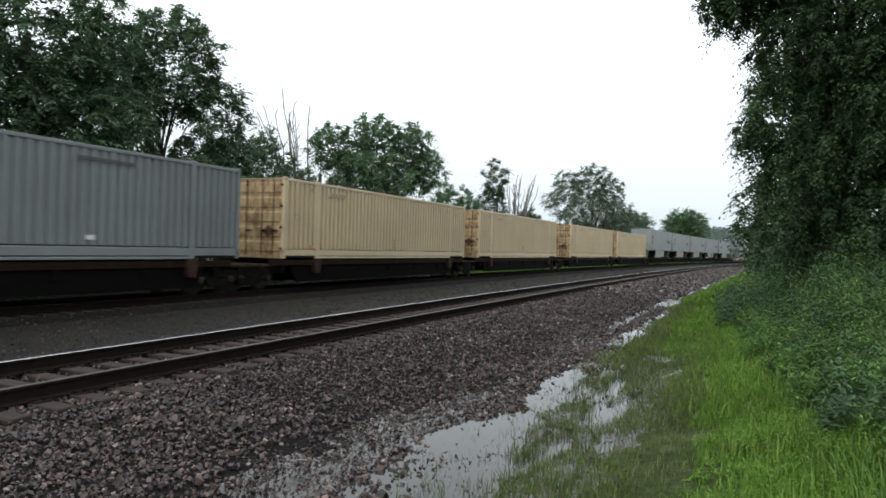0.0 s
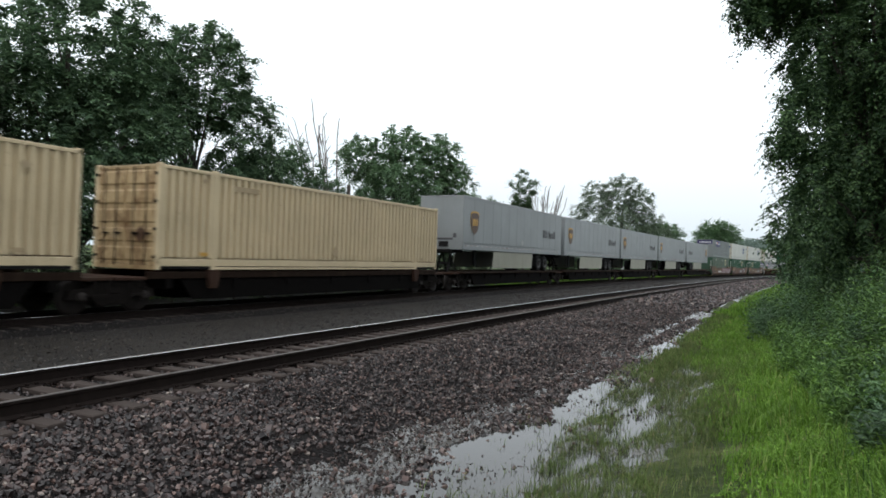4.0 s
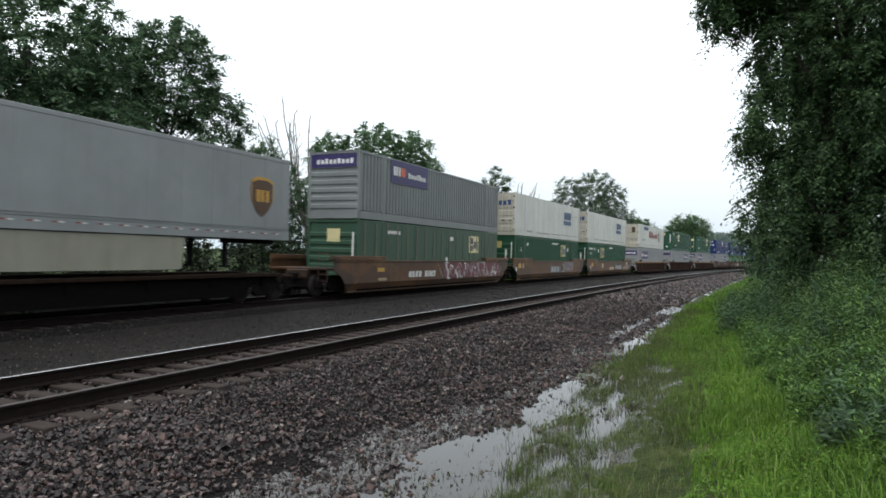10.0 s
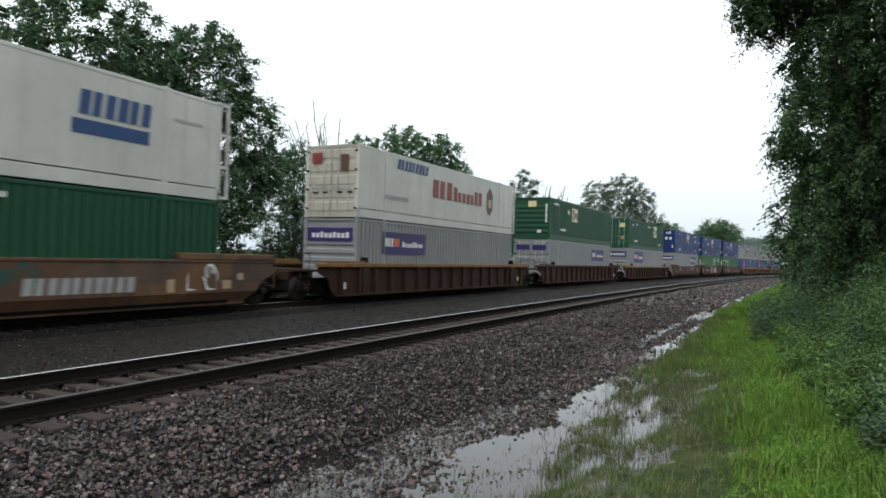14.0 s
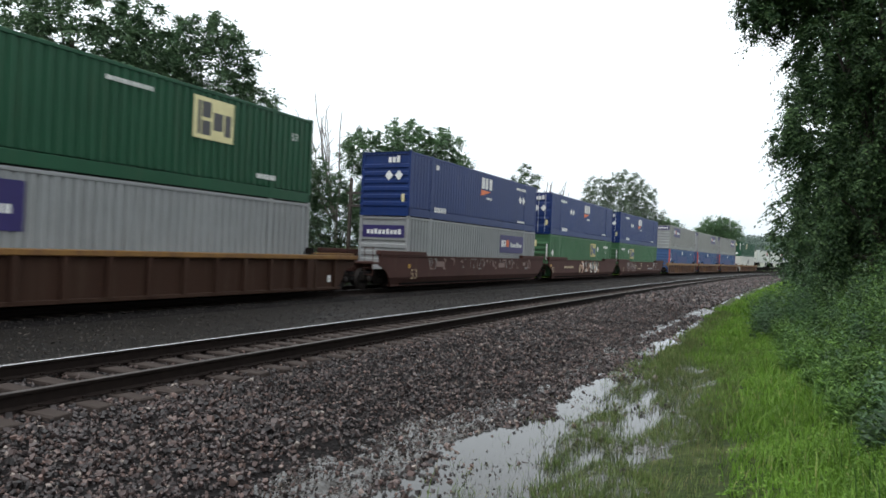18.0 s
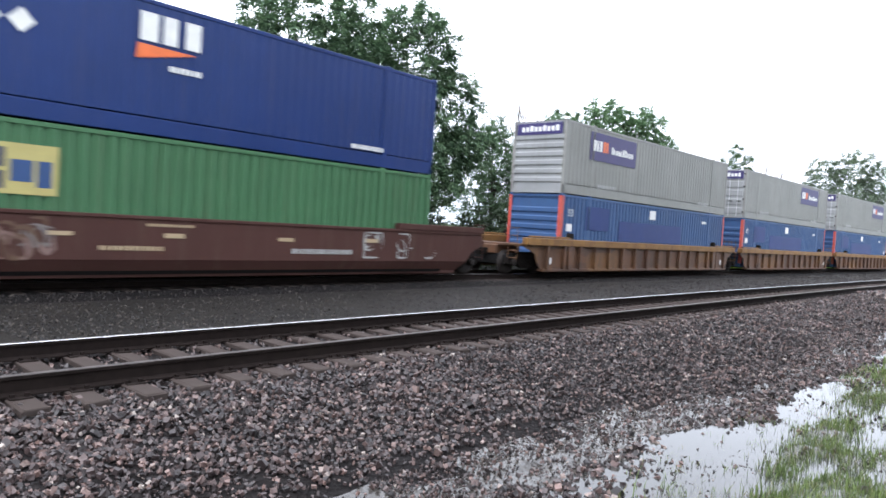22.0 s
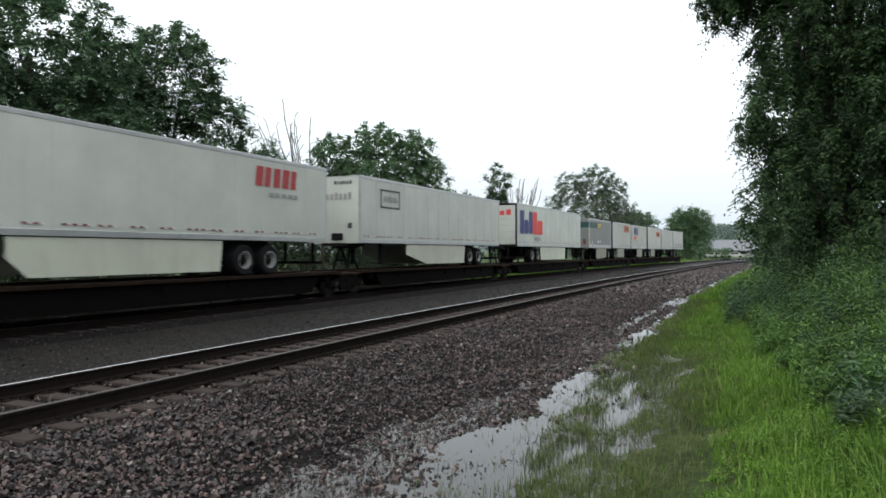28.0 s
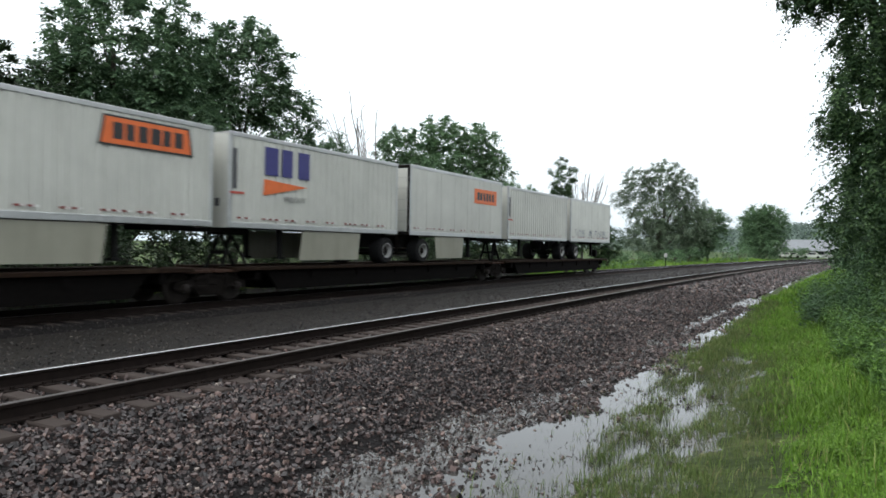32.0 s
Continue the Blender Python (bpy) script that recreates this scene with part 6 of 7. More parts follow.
for yy, zz in ((0.55, 3.15), (0.85, 2.8)):
    mark(t, "white", Shape().add([(-PL - 0.01, yy, zz - 0.2), (-PL - 0.01, yy - 0.2, zz), (-PL - 0.01, yy, zz + 0.2), (-PL - 0.01, yy + 0.2, zz)], [(0, 1, 2, 3)]), "placard")
for x in (3.2, 3.95):
    mark(t, "white", diamond(x - PL, 2.72, 0.2), "placard")
t = trailer(521.35, 8.53, "white short trailer with an orange sign, roller door leading", WHITE, "tail", "ribbed", skirt=(2.3, 5.4), wheels=(1.1,), z1=4.9, roller=True)
sgn = [(5.1, 3.95), (5.22, 4.68), (7.7, 4.68), (7.82, 3.95)]
mark(t, "black", Shape().prism([(x - PL, z) for x, z in sgn], -HALF - 0.008, -HALF - 0.004), "sign_panel")
mark(t, "orange", Shape().prism([(5.18 - PL, 4.0), (5.28 - PL, 4.63), (7.64 - PL, 4.63), (7.74 - PL, 4.0)], -HALF - 0.012, -HALF - 0.009), "sign_panel", "orange sign panel")
mark(t, "black", word(Shape(), 5.45 - PL, 7.55 - PL, 4.12, 4.52, 6, -HALF - 0.018))
t = trailer(530.4, 8.53, "white short trailer with blue lettering blocks over an orange wedge", WHITE, "lead", "ribbed", skirt=(3.0, 6.2), wheels=(7.9,), z1=4.88)
mark(t, "navy", word(Shape(), 1.3 - PL, 3.5 - PL, 3.75, 4.6, 3))
mark(t, "orange", Shape().prism([(1.3 - PL, 3.12), (3.25 - PL, 3.5), (1.35 - PL, 3.62)], -HALF - 0.012, -HALF - 0.007), "emblem_wedge")
mark(t, "charcoal", text_shape("FREIGHT", 2.2 - PL, 2.98, 0.25, -HALF - 0.012))
mark(t, "charcoal", panel(0.12 - PL, 0.27 - PL, 3.25, 4.4))
mark(t, "signal", panel(0.02 - PL, 0.55 - PL, 3.1, 3.17))
t = trailer(539.75, 8.53, "white short trailer with an orange sign, pale roller door", WHITE, "tail", skirt=(2.2, 4.6), wheels=(1.1,), z1=4.98, roller=True)
mark(t, "orange", panel(5.5 - PL, 7.85 - PL, 3.75, 4.45), "sign_panel", "orange sign panel")
mark(t, "black", word(Shape(), 5.75 - PL, 7.6 - PL, 3.92, 4.28, 6, -HALF - 0.016))
t = trailer(548.95, 8.53, "plain white ribbed short trailer with a black gauge strip", WHITE, "lead", "ribbed", wheels=(7.9,), z1=4.88)
mark(t, "charcoal", panel(0.12 - PL, 0.27 - PL, 3.3, 4.3))
mark(t, "signal", panel(0.02 - PL, 0.55 - PL, 3.1, 3.17))
t = trailer(558.1, 8.0, "plain white short trailer with graffiti, last on the train", WHITE, "tail", wheels=(1.1,), z1=4.9)
blotches(t, ("charcoal", "blue"), -3.2, 3.4, 2.45, 2.9, -HALF - 0.01, 77, 26, 0.5)
mid_last = (tcuts[5] + tcuts[6]) / 2
last_car = [o for o, u in train_things if abs(u - mid_last) < 0.01][-1]
part("end_marker", Shape().box(9.15, 9.4, -0.25, 0.15, 1.1, 1.6, 0.03), BLACK, last_car, "end-of-train marker box")
part("hand_rail", Shape().rod((9.0, -1.3, 0.6), (9.0, -1.3, 1.9), 0.02).rod((9.0, -1.3, 1.9), (9.0, -0.7, 1.9), 0.02).rod((9.0, -0.7, 1.9), (9.0, -0.7, 0.9), 0.02), STEEL_DARK, last_car)

# ---- plants ----
def leaf_mesh(name, c, d, size, mat, width=0.42):
    """Folded leaves at points c along directions d."""
    k = len(c)
    d = d / np.linalg.norm(d, axis=1)[:, None]
    r = rng.normal(size=(k, 3))
    w = np.cross(d, r)
    w /= np.linalg.norm(w, axis=1)[:, None] + 1e-9
    nrm = np.cross(d, w)
    s = size[:, None]
    v = np.stack([c, c + d * s * 0.45 + w * s * width + nrm * s * 0.12, c + d * s, c + d * s * 0.45 - w * s * width + nrm * s * 0.12], 1)
    f = (np.array([(0, 1, 2), (0, 2, 3)])[None] + 4 * np.arange(k)[:, None, None]).reshape(-1, 3)
    return bulk(name, v.reshape(-1, 3), f, mat)


def blob_points(blobs, total, inner=0.3):
    """Points in the outer part of several ellipsoids, kept apart from one another."""
    vol = np.array([b[3] * b[4] * b[5] for b in blobs]) ** 0.75
    out = []
    for b, k in zip(blobs, np.maximum(1, (total * vol / vol.sum()).astype(int))):
        u = rng.normal(size=(4 * k, 3))
        u /= np.linalg.norm(u, axis=1)[:, None]
        u *= (rng.uniform(inner, 1.0, 4 * k) ** 0.5)[:, None]
        p = np.array(b[:3]) + u * np.array(b[3:6])
        got = p[:1]
        gap = 0.8 * (4.2 * b[3] * b[4] * b[5] / k) ** (1 / 3)
        spare = []
        for q in p[1:]:
            if len(got) >= k:
                break
            if ((got - q) ** 2).sum(1).min() > gap * gap:
                got = np.vstack([got, q])
            else:
                spare.append(q)
        out.append(np.vstack([got] + spare[:k - len(got)]))
    return np.concatenate(out)


def grown(blobs, k):
    return [tuple(v * k for v in b) for b in blobs]


def limbs(base, tips, r0):
    """A tapered trunk that forks out towards the tips and stops inside the foliage."""
    sh = Shape()
    base = Vector(base)
    top = max(t[2] for t in tips)
    mid = Vector((sum(t[0] for t in tips) / len(tips), sum(t[1] for t in tips) / len(tips), 0))
    pts = []
    for i in range(7):
        f = i / 6
        p = base.lerp(Vector((mid.x, mid.y, base.z + (top - base.z) * 0.8)), f) + Vector((math.sin(i * 2.1) * 0.12 * r0 / 0.25, math.cos(i * 1.7) * 0.12 * r0 / 0.25, 0)) * (i > 0)
        pts.append((p, r0 * (1 - 0.78 * f)))
    for (p, a), (q, b) in zip(pts, pts[1:]):
        sh.rod(p, q, a, b, 8)
    for t in tips:
        t = Vector(t)
        f = min(max((t.z - base.z) / (top - base.z) * 0.62, 0.22), 0.8)
        p, a = pts[int(f * 6)]
        t = p.lerp(t, 0.86)
        m = p.lerp(t, 0.55) + Vector((0, 0, 0.12 * (t - p).length))
        sh.rod(p, m, a * 0.45, a * 0.24, 6)
        sh.rod(m, t, a * 0.24, 0.012, 5)
    return sh


def faced_leaves(name, c, d, up, size, mat, width, fold=0.1):
    """Folded leaves at points c along directions d, their upper sides turned towards up."""
    k = len(c)
    d = d / (np.linalg.norm(d, axis=1)[:, None] + 1e-9)
    w = np.cross(d, up)
    w /= np.linalg.norm(w, axis=1)[:, None] + 1e-9
    nrm = np.cross(w, d)
    s = size[:, None]
    v = np.stack([c, c + d * s * 0.42 + w * s * width + nrm * s * fold, c + d * s, c + d * s * 0.42 - w * s * width + nrm * s * fold], 1)
    f = (np.array([(0, 1, 2), (0, 2, 3)])[None] + 4 * np.arange(k)[:, None, None]).reshape(-1, 3)
    return bulk(name, v.reshape(-1, 3), f, mat)


def tuft_leaves(cl, out, reach, fronds, m, leaf, droop, lift=0.35):
    """Tufts of fronds: each frond arches out from its tuft and carries m leaflets, alternately to either side."""
    k = len(cl) * fronds
    hub = np.repeat(cl, fronds, axis=0)
    way = rng.normal(size=(k, 3)) * 0.52 + np.repeat(out, fronds, axis=0) * 0.55 + np.array([0, 0, lift - 0.45 * droop])
    way /= np.linalg.norm(way, axis=1)[:, None]
    long = np.repeat(reach, fronds) * rng.uniform(0.55, 1.2, k)
    f = np.tile(np.linspace(0.14, 1.0, m), (k, 1)) + rng.uniform(-0.04, 0.04, (k, m))
    c = hub[:, None] + way[:, None] * (long[:, None] * f)[..., None]
    c[..., 2] -= droop * 0.5 * long[:, None] * f ** 2
    run = way[:, None] * np.ones((k, m, 1))
    run[..., 2] -= droop * f
    run /= np.linalg.norm(run, axis=2)[..., None]
    side = np.cross(run, np.array([0, 0, 1.0])) + 1e-6
    side /= np.linalg.norm(side, axis=2)[..., None]
    sign = np.where(np.arange(m) % 2 == 0, 1.0, -1.0)[None, :, None]
    d = side * sign + run * 0.65 + rng.normal(size=(k, m, 3)) * 0.22 + np.array([0, 0, -0.22 * droop])
    up = np.cross(side, run) + rng.normal(size=(k, m, 3)) * 0.35 + np.array([0, 0, 0.3])
    size = leaf * rng.uniform(0.65, 1.3, (k, m)) * (1.1 - 0.35 * f)
    return c.reshape(-1, 3), d.reshape(-1, 3), up.reshape(-1, 3), size.ravel()


def tree(label, x, y, z0, blobs, mat, tufts, fronds, m, leaf, reach, trunk=0.25, droop=0.8, name="tree", width=0.2, core=0):
    """blobs are ellipsoids of the crown (dx, dy, z, rx, ry, rz), filled with tufts of fronds."""
    ob = tagged(new(name), label, "tree", "trees along the line")
    ob.location = (x, y, z0)
    cl = blob_points(blobs, tufts)
    tips = [tuple(p) for p in cl[rng.choice(len(cl), min(len(cl), 26), replace=False)]]
    part("trunk", limbs((0, 0, -0.3), tips, trunk), BARK, ob)
    heart = np.array([sum(b[i] for b in blobs) / len(blobs) for i in range(3)])
    out = cl - heart
    out /= np.linalg.norm(out, axis=1)[:, None] + 0.1
    c, d, up, size = tuft_leaves(cl, out, reach * rng.uniform(0.65, 1.3, len(cl)), fronds, m, leaf, droop)
    if core:
        # the shaded heart of the crown: larger leaves well inside it
        q = 0.8 if core > 2000 else 0.62
        u = rng.normal(size=(core, 3))
        u *= (q * rng.uniform(0.02, 1.0, core) ** 0.4 / np.linalg.norm(u, axis=1))[:, None]
        at = np.array(blobs)[rng.choice(len(blobs), core, p=np.array([b[3] * b[4] * b[5] for b in blobs]) / sum(b[3] * b[4] * b[5] for b in blobs))]
        p = at[:, :3] + u * at[:, 3:6]
        c, d = np.concatenate([c, p]), np.concatenate([d, rng.normal(size=p.shape) * np.array([1, 1, 0.6])])
        up, size = np.concatenate([up, rng.normal(size=p.shape)]), np.concatenate([size, max(0.24, leaf) * rng.uniform(0.75, 1.25, len(p))])
    part("crown", faced_leaves("crown", c, d, up, size, mat, width), mat, ob)
    return ob


def az(deg, dist):
    return -dist * math.sin(radians(deg)), dist * math.cos(radians(deg))


def dead_tree(label, x, y, z0, height, reach, count, trunk, seed, lean=(0, 0, 0)):
    """Curved bare stems fanning from one foot, each with alternating fine twigs."""
    ob = tagged(new("dead_tree"), label, "tree", "trees along the line")
    ob.location = (x, y, z0)
    r = random.Random(seed)
    sh = Shape()
    foot = Vector((0, 0, height * 0.28))
    sh.rod((0, 0, -0.3), foot, trunk, trunk * 0.75, 7)
    for i in range(count):
        a, f = 6.28 * (i + r.random()) / count, r.uniform(0.82, 1.0)
        tip = Vector(lean) * r.uniform(0.45, 1.15) + Vector((math.cos(a), math.sin(a), 0)) * reach * r.uniform(0.3, 1.0)
        tip.z = height * f - foot.z
        p, w0 = foot, trunk * r.uniform(0.45, 0.65)
        for k in range(1, 8):
            g = k / 7
            q = foot + Vector((tip.x * g ** 0.8, tip.y * g ** 0.8, tip.z * g ** 1.15)) + Vector((r.uniform(-0.12, 0.12), r.uniform(-0.12, 0.12), 0))
            w = max(0.03, w0 * (1 - 0.75 * g))
            sh.rod(p, q, max(w, w0 * (1 - 0.75 * (k - 1) / 7)), w, 5)
            if k > 2:
                b = a + (1.3 if k % 2 else -1.3) + r.uniform(-0.5, 0.5)
                e = q + Vector((math.cos(b) * 0.5, math.sin(b) * 0.5, r.uniform(0.35, 0.9))) * (height * 0.13 * (1.25 - g))
                sh.rod(q, e, max(w * 0.7, 0.026), 0.018, 4)
            p = q
    part("crown", sh, BARK_DEAD, ob, "leafless grey branches")
    return ob


# tall trees beyond the train
x, y = az(46.6, 39)
tree("tall spreading tree with layered drooping fronds and gaps", x, y, -0.3, [(0.4, 0.3, 11.0, 2.6, 2.4, 3.0), (2.3, 1.7, 8.2, 1.8, 1.7, 2.1), (3.1, 2.3, 6.4, 1.5, 1.4, 1.2), (-1.8, -1.6, 9.0, 3.0, 2.8, 3.2), (1.2, 0.9, 5.0, 2.5, 2.3, 2.2)], LEAF, 450, 15, 8, 0.26, 0.78, 0.3, 0.8, width=0.24, core=900)
x, y = az(54.5, 35)
tree("tall broad tree with layered foliage", x, y, -0.3, [(0, 0, 10.6, 3.7, 3.4, 3.4), (1.6, 1.1, 7.2, 2.9, 2.9, 2.6), (-2.0, -1.3, 7.4, 3.2, 3.2, 3.0), (0.5, 0, 4.6, 3.4, 3.2, 2.2)], LEAF, 500, 15, 8, 0.27, 0.8, 0.35, 0.8, width=0.24, core=1500)
x, y = az(72, 31)
tree("tall leafy tree beyond the far track", x, y, -0.3, [(0, 0, 7.4, 3.6, 3.6, 2.8), (1.2, 0.8, 5.6, 3.0, 3.0, 2.6), (0, 0, 3.6, 3.4, 3.4, 2.2)], LEAF, 340, 13, 7, 0.29, 0.85, 0.35, 0.8, width=0.23, core=3500)
x, y = az(62, 34)
tree("dense dark tree beyond the far track", x, y, -0.3, [(0, 0, 6.6, 3.0, 2.8, 3.0), (-1.0, 0, 3.0, 3.4, 3.0, 2.6), (1.8, 1.0, 2.8, 2.6, 2.4, 2.4)], LEAF_SHADED, 210, 12, 7, 0.28, 0.8, 0.25, 0.8, width=0.24, core=4500)
x, y = az(83, 30)
tree("leafy tree beyond the far track", x, y, -0.3, [(0, 0, 8.0, 4.2, 4.2, 3.8), (0, 0, 4.0, 3.6, 3.6, 2.4)], LEAF, 170, 11, 6, 0.34, 0.95, 0.3, 0.8, width=0.23, core=3500)
x, y = az(38.6, 46)
tree("young dark tree with upright twigs", x, y, -0.3, [(0.2, 0, 6.3, 1.9, 1.7, 2.0), (-0.5, 0.2, 3.6, 2.4, 2.0, 2.0), (0.0, 0, 8.0, 0.9, 0.8, 1.0), (1.9, 0.8, 5.6, 1.3, 1.2, 1.4)], LEAF, 230, 12, 7, 0.22, 0.6, 0.14, 0.1, core=900)
x, y = az(35.2, 50)
dead_tree("bare dead tree with thin upright branches", x, y, -0.3, 12.8, 1.3, 11, 0.15, 4, lean=(-2.0, -1.4, 0))
x, y = az(35.0, 52)
tree("low shrubby tree behind the far track", x, y, -0.3, [(0, 0, 3.4, 2.6, 2.4, 2.6), (1.0, 0.5, 5.0, 1.3, 1.2, 1.3)], LEAF, 150, 12, 7, 0.24, 0.65, 0.12, 0.3)
x, y = az(29.6, 51)
tree("rounded mid-green tree with several crown lobes", x, y, -0.3, [(-2.9, -1.6, 9.0, 1.6, 1.5, 1.6), (-0.5, 0, 9.9, 1.7, 1.6, 1.5), (2.2, 1.2, 9.5, 1.6, 1.5, 1.6), (3.3, 1.8, 7.6, 1.5, 1.4, 1.5), (-0.1, 0, 6.8, 3.8, 3.2, 2.6), (-0.1, 0.0, 3.6, 3.9, 3.4, 2.4)], LEAF_LIGHT, 460, 14, 7, 0.28, 0.68, 0.28, 0.7, width=0.24, core=7000)
x, y = az(23.0, 61)
tree("low spiky shrub tree", x, y, -0.3, [(0, 0, 5.2, 2.3, 2.0, 1.9), (-0.8, 0, 6.6, 0.8, 0.7, 0.9), (1.4, 0.4, 3.6, 2.3, 2.1, 2.2)], LEAF_LIGHT, 200, 12, 7, 0.24, 0.62, 0.14, 0.0, core=1200)
x, y = az(19.5, 63)
tree("narrow dark upright tree", x, y, -0.3, [(0, 0, 8.0, 1.2, 1.1, 2.0), (-0.5, 0, 5.2, 1.5, 1.4, 2.0), (0.7, 0.2, 3.4, 1.8, 1.6, 1.8)], LEAF_DARK, 170, 12, 7, 0.24, 0.6, 0.16, 0.3, core=250)
x, y = az(17.9, 64)
dead_tree("bare dead tree with fine twigs beside a dark tree", x, y, -0.3, 8.6, 2.1, 20, 0.14, 9, lean=(0.5, 0.2, 0))
x, y = az(16.9, 65)
tree("small dark bush tree", x, y, -0.3, [(0, 0, 3.6, 1.5, 1.4, 2.0), (0.8, 0, 2.4, 1.8, 1.6, 1.6)], LEAF_DARK, 110, 12, 7, 0.26, 0.6, 0.1, 0.3)
x, y = az(12.0, 115)
tree("broad loose-crowned tree by the curve", x, y, -0.3, grown([(-2.4, 0, 9.4, 2.2, 2.0, 2.2), (0.8, 0, 10.2, 2.4, 2.2, 2.0), (2.9, 0.4, 8.6, 1.9, 1.9, 2.0), (-4.2, 0, 7.8, 1.5, 1.5, 1.0), (0.4, 0, 6.2, 4.4, 3.6, 2.8), (4.2, 1.0, 5.2, 2.4, 2.4, 2.6), (0.4, 0, 3.0, 4.8, 4.0, 2.4)], 1.3), LEAF_PALE, 560, 11, 7, 0.36, 1.0, 0.4, 0.6, width=0.22, core=6000)
x, y = az(8.2, 122)
tree("leafy green tree at the edge of the line", x, y, -0.3, grown([(0, 0, 4.2, 2.4, 2.2, 2.4), (-1.4, 0, 2.2, 2.4, 2.2, 1.8)], 1.33), LEAF_LIGHT, 180, 11, 6, 0.46, 0.9, 0.2, 0.3, core=1500)
x, y = az(4.3, 186)
tree("dense round-headed dark tree", x, y, -0.2, grown([(0, 0, 6.6, 4.4, 4.0, 3.6), (-1.6, 0, 7.8, 2.4, 2.2, 2.3), (1.4, 0, 8.0, 2.6, 2.4, 2.2), (0, 0, 3.2, 4.6, 4.2, 2.8)], 1.23), LEAF_LIGHT, 300, 12, 6, 0.55, 1.7, 0.5, 0.5, width=0.23, core=2500)
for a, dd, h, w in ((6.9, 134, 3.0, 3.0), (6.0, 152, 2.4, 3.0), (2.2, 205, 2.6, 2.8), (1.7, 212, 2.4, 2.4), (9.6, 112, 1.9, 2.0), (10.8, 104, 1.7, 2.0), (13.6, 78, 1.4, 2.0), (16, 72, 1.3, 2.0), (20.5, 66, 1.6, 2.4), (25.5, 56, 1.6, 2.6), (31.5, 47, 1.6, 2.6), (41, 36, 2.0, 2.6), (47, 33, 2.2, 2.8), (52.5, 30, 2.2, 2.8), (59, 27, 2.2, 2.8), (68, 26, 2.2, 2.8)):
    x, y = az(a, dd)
    tree("scrubby green bush beyond the far track", x, y, -0.3, [(0, 0, h * 0.5, w, w * 0.8, h * 0.6), (w * 0.5, 0, h * 0.75, w * 0.5, w * 0.5, h * 0.35)], LEAF_LIGHT if dd > 60 else LEAF_SHADED, 30, 8, 5, 0.2 + dd * 0.0014, 0.5 + dd * 0.001, 0.06, 0.3, "bush")
# a dense hedge close behind the far track, shade put into its dark leaf colour
for i in range(21):
    r = random.Random(400 + i)
    s0 = -3 + i * 2.5
    x, y = on_track(14.2 + r.uniform(-0.4, 0.8), s0)
    h = r.uniform(2.5, 3.4)
    tree("dense dark bush in the hedge behind the far track", x, y, -0.5, [(0, 0, h * 0.4, 1.5, 1.1, h * 0.55), (r.uniform(-0.6, 0.6), 0, h * 0.75, 1.0, 0.9, h * 0.4)], LEAF_SHADED, 40, 7, 5, 0.24, 0.42, 0.06, 0.3, "bush", core=450)
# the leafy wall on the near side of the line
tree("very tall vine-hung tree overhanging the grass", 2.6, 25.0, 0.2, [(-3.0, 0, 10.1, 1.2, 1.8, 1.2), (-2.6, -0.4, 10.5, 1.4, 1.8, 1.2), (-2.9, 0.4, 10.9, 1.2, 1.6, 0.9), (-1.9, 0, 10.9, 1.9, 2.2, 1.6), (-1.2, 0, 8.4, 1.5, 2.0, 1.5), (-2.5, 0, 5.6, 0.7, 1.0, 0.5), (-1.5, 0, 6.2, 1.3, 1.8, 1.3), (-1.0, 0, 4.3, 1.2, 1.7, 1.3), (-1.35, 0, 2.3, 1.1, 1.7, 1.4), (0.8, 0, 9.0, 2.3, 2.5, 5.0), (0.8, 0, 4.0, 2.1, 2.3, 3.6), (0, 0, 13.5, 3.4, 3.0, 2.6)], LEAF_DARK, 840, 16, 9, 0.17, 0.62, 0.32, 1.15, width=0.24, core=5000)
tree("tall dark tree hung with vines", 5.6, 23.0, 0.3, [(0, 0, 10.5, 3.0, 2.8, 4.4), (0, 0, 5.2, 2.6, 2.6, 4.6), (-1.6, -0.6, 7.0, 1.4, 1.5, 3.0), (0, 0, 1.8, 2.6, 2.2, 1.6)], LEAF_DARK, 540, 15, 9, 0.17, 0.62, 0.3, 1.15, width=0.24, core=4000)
# at most barely in view; kept to close off the wood and its light
tree("tall dark tree out of view, closing off the wood's light", 7.0, 19.0, 0.3, [(0.6, 0, 9.5, 2.8, 2.6, 3.6), (0.6, 0, 4.6, 2.2, 2.4, 3.6), (-1.5, -1.0, 7.4, 1.2, 1.0, 0.8), (0.8, 0, 1.6, 2.2, 2.2, 1.6)], LEAF_DARK, 230, 14, 9, 0.17, 0.62, 0.28, 1.15, width=0.24, core=2200)
# only one spray is in view; the overhead boughs are added to block skylight
tree("tall tree by the weeds, unseen boughs added to shade the wood", 8.4, 9.5, 0.4, [(0, 0, 9.5, 3.8, 4.2, 3.6), (-2.6, 1.6, 9.6, 2.0, 2.4, 1.6), (0.4, 0, 5.4, 3.0, 3.4, 2.2), (-5.4, 4.6, 5.0, 0.7, 0.7, 0.45), (-4.2, 3.6, 9.9, 2.6, 2.8, 1.2), (0.6, -4.5, 8.5, 3.2, 3.6, 3.4)], LEAF_DARK, 300, 10, 8, 0.19, 0.75, 0.34, 0.9, width=0.23, core=3000)
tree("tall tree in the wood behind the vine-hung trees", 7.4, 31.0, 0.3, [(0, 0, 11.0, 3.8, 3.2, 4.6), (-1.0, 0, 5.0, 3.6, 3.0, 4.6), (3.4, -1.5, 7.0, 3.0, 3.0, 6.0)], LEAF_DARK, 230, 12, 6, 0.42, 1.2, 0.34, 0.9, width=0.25)
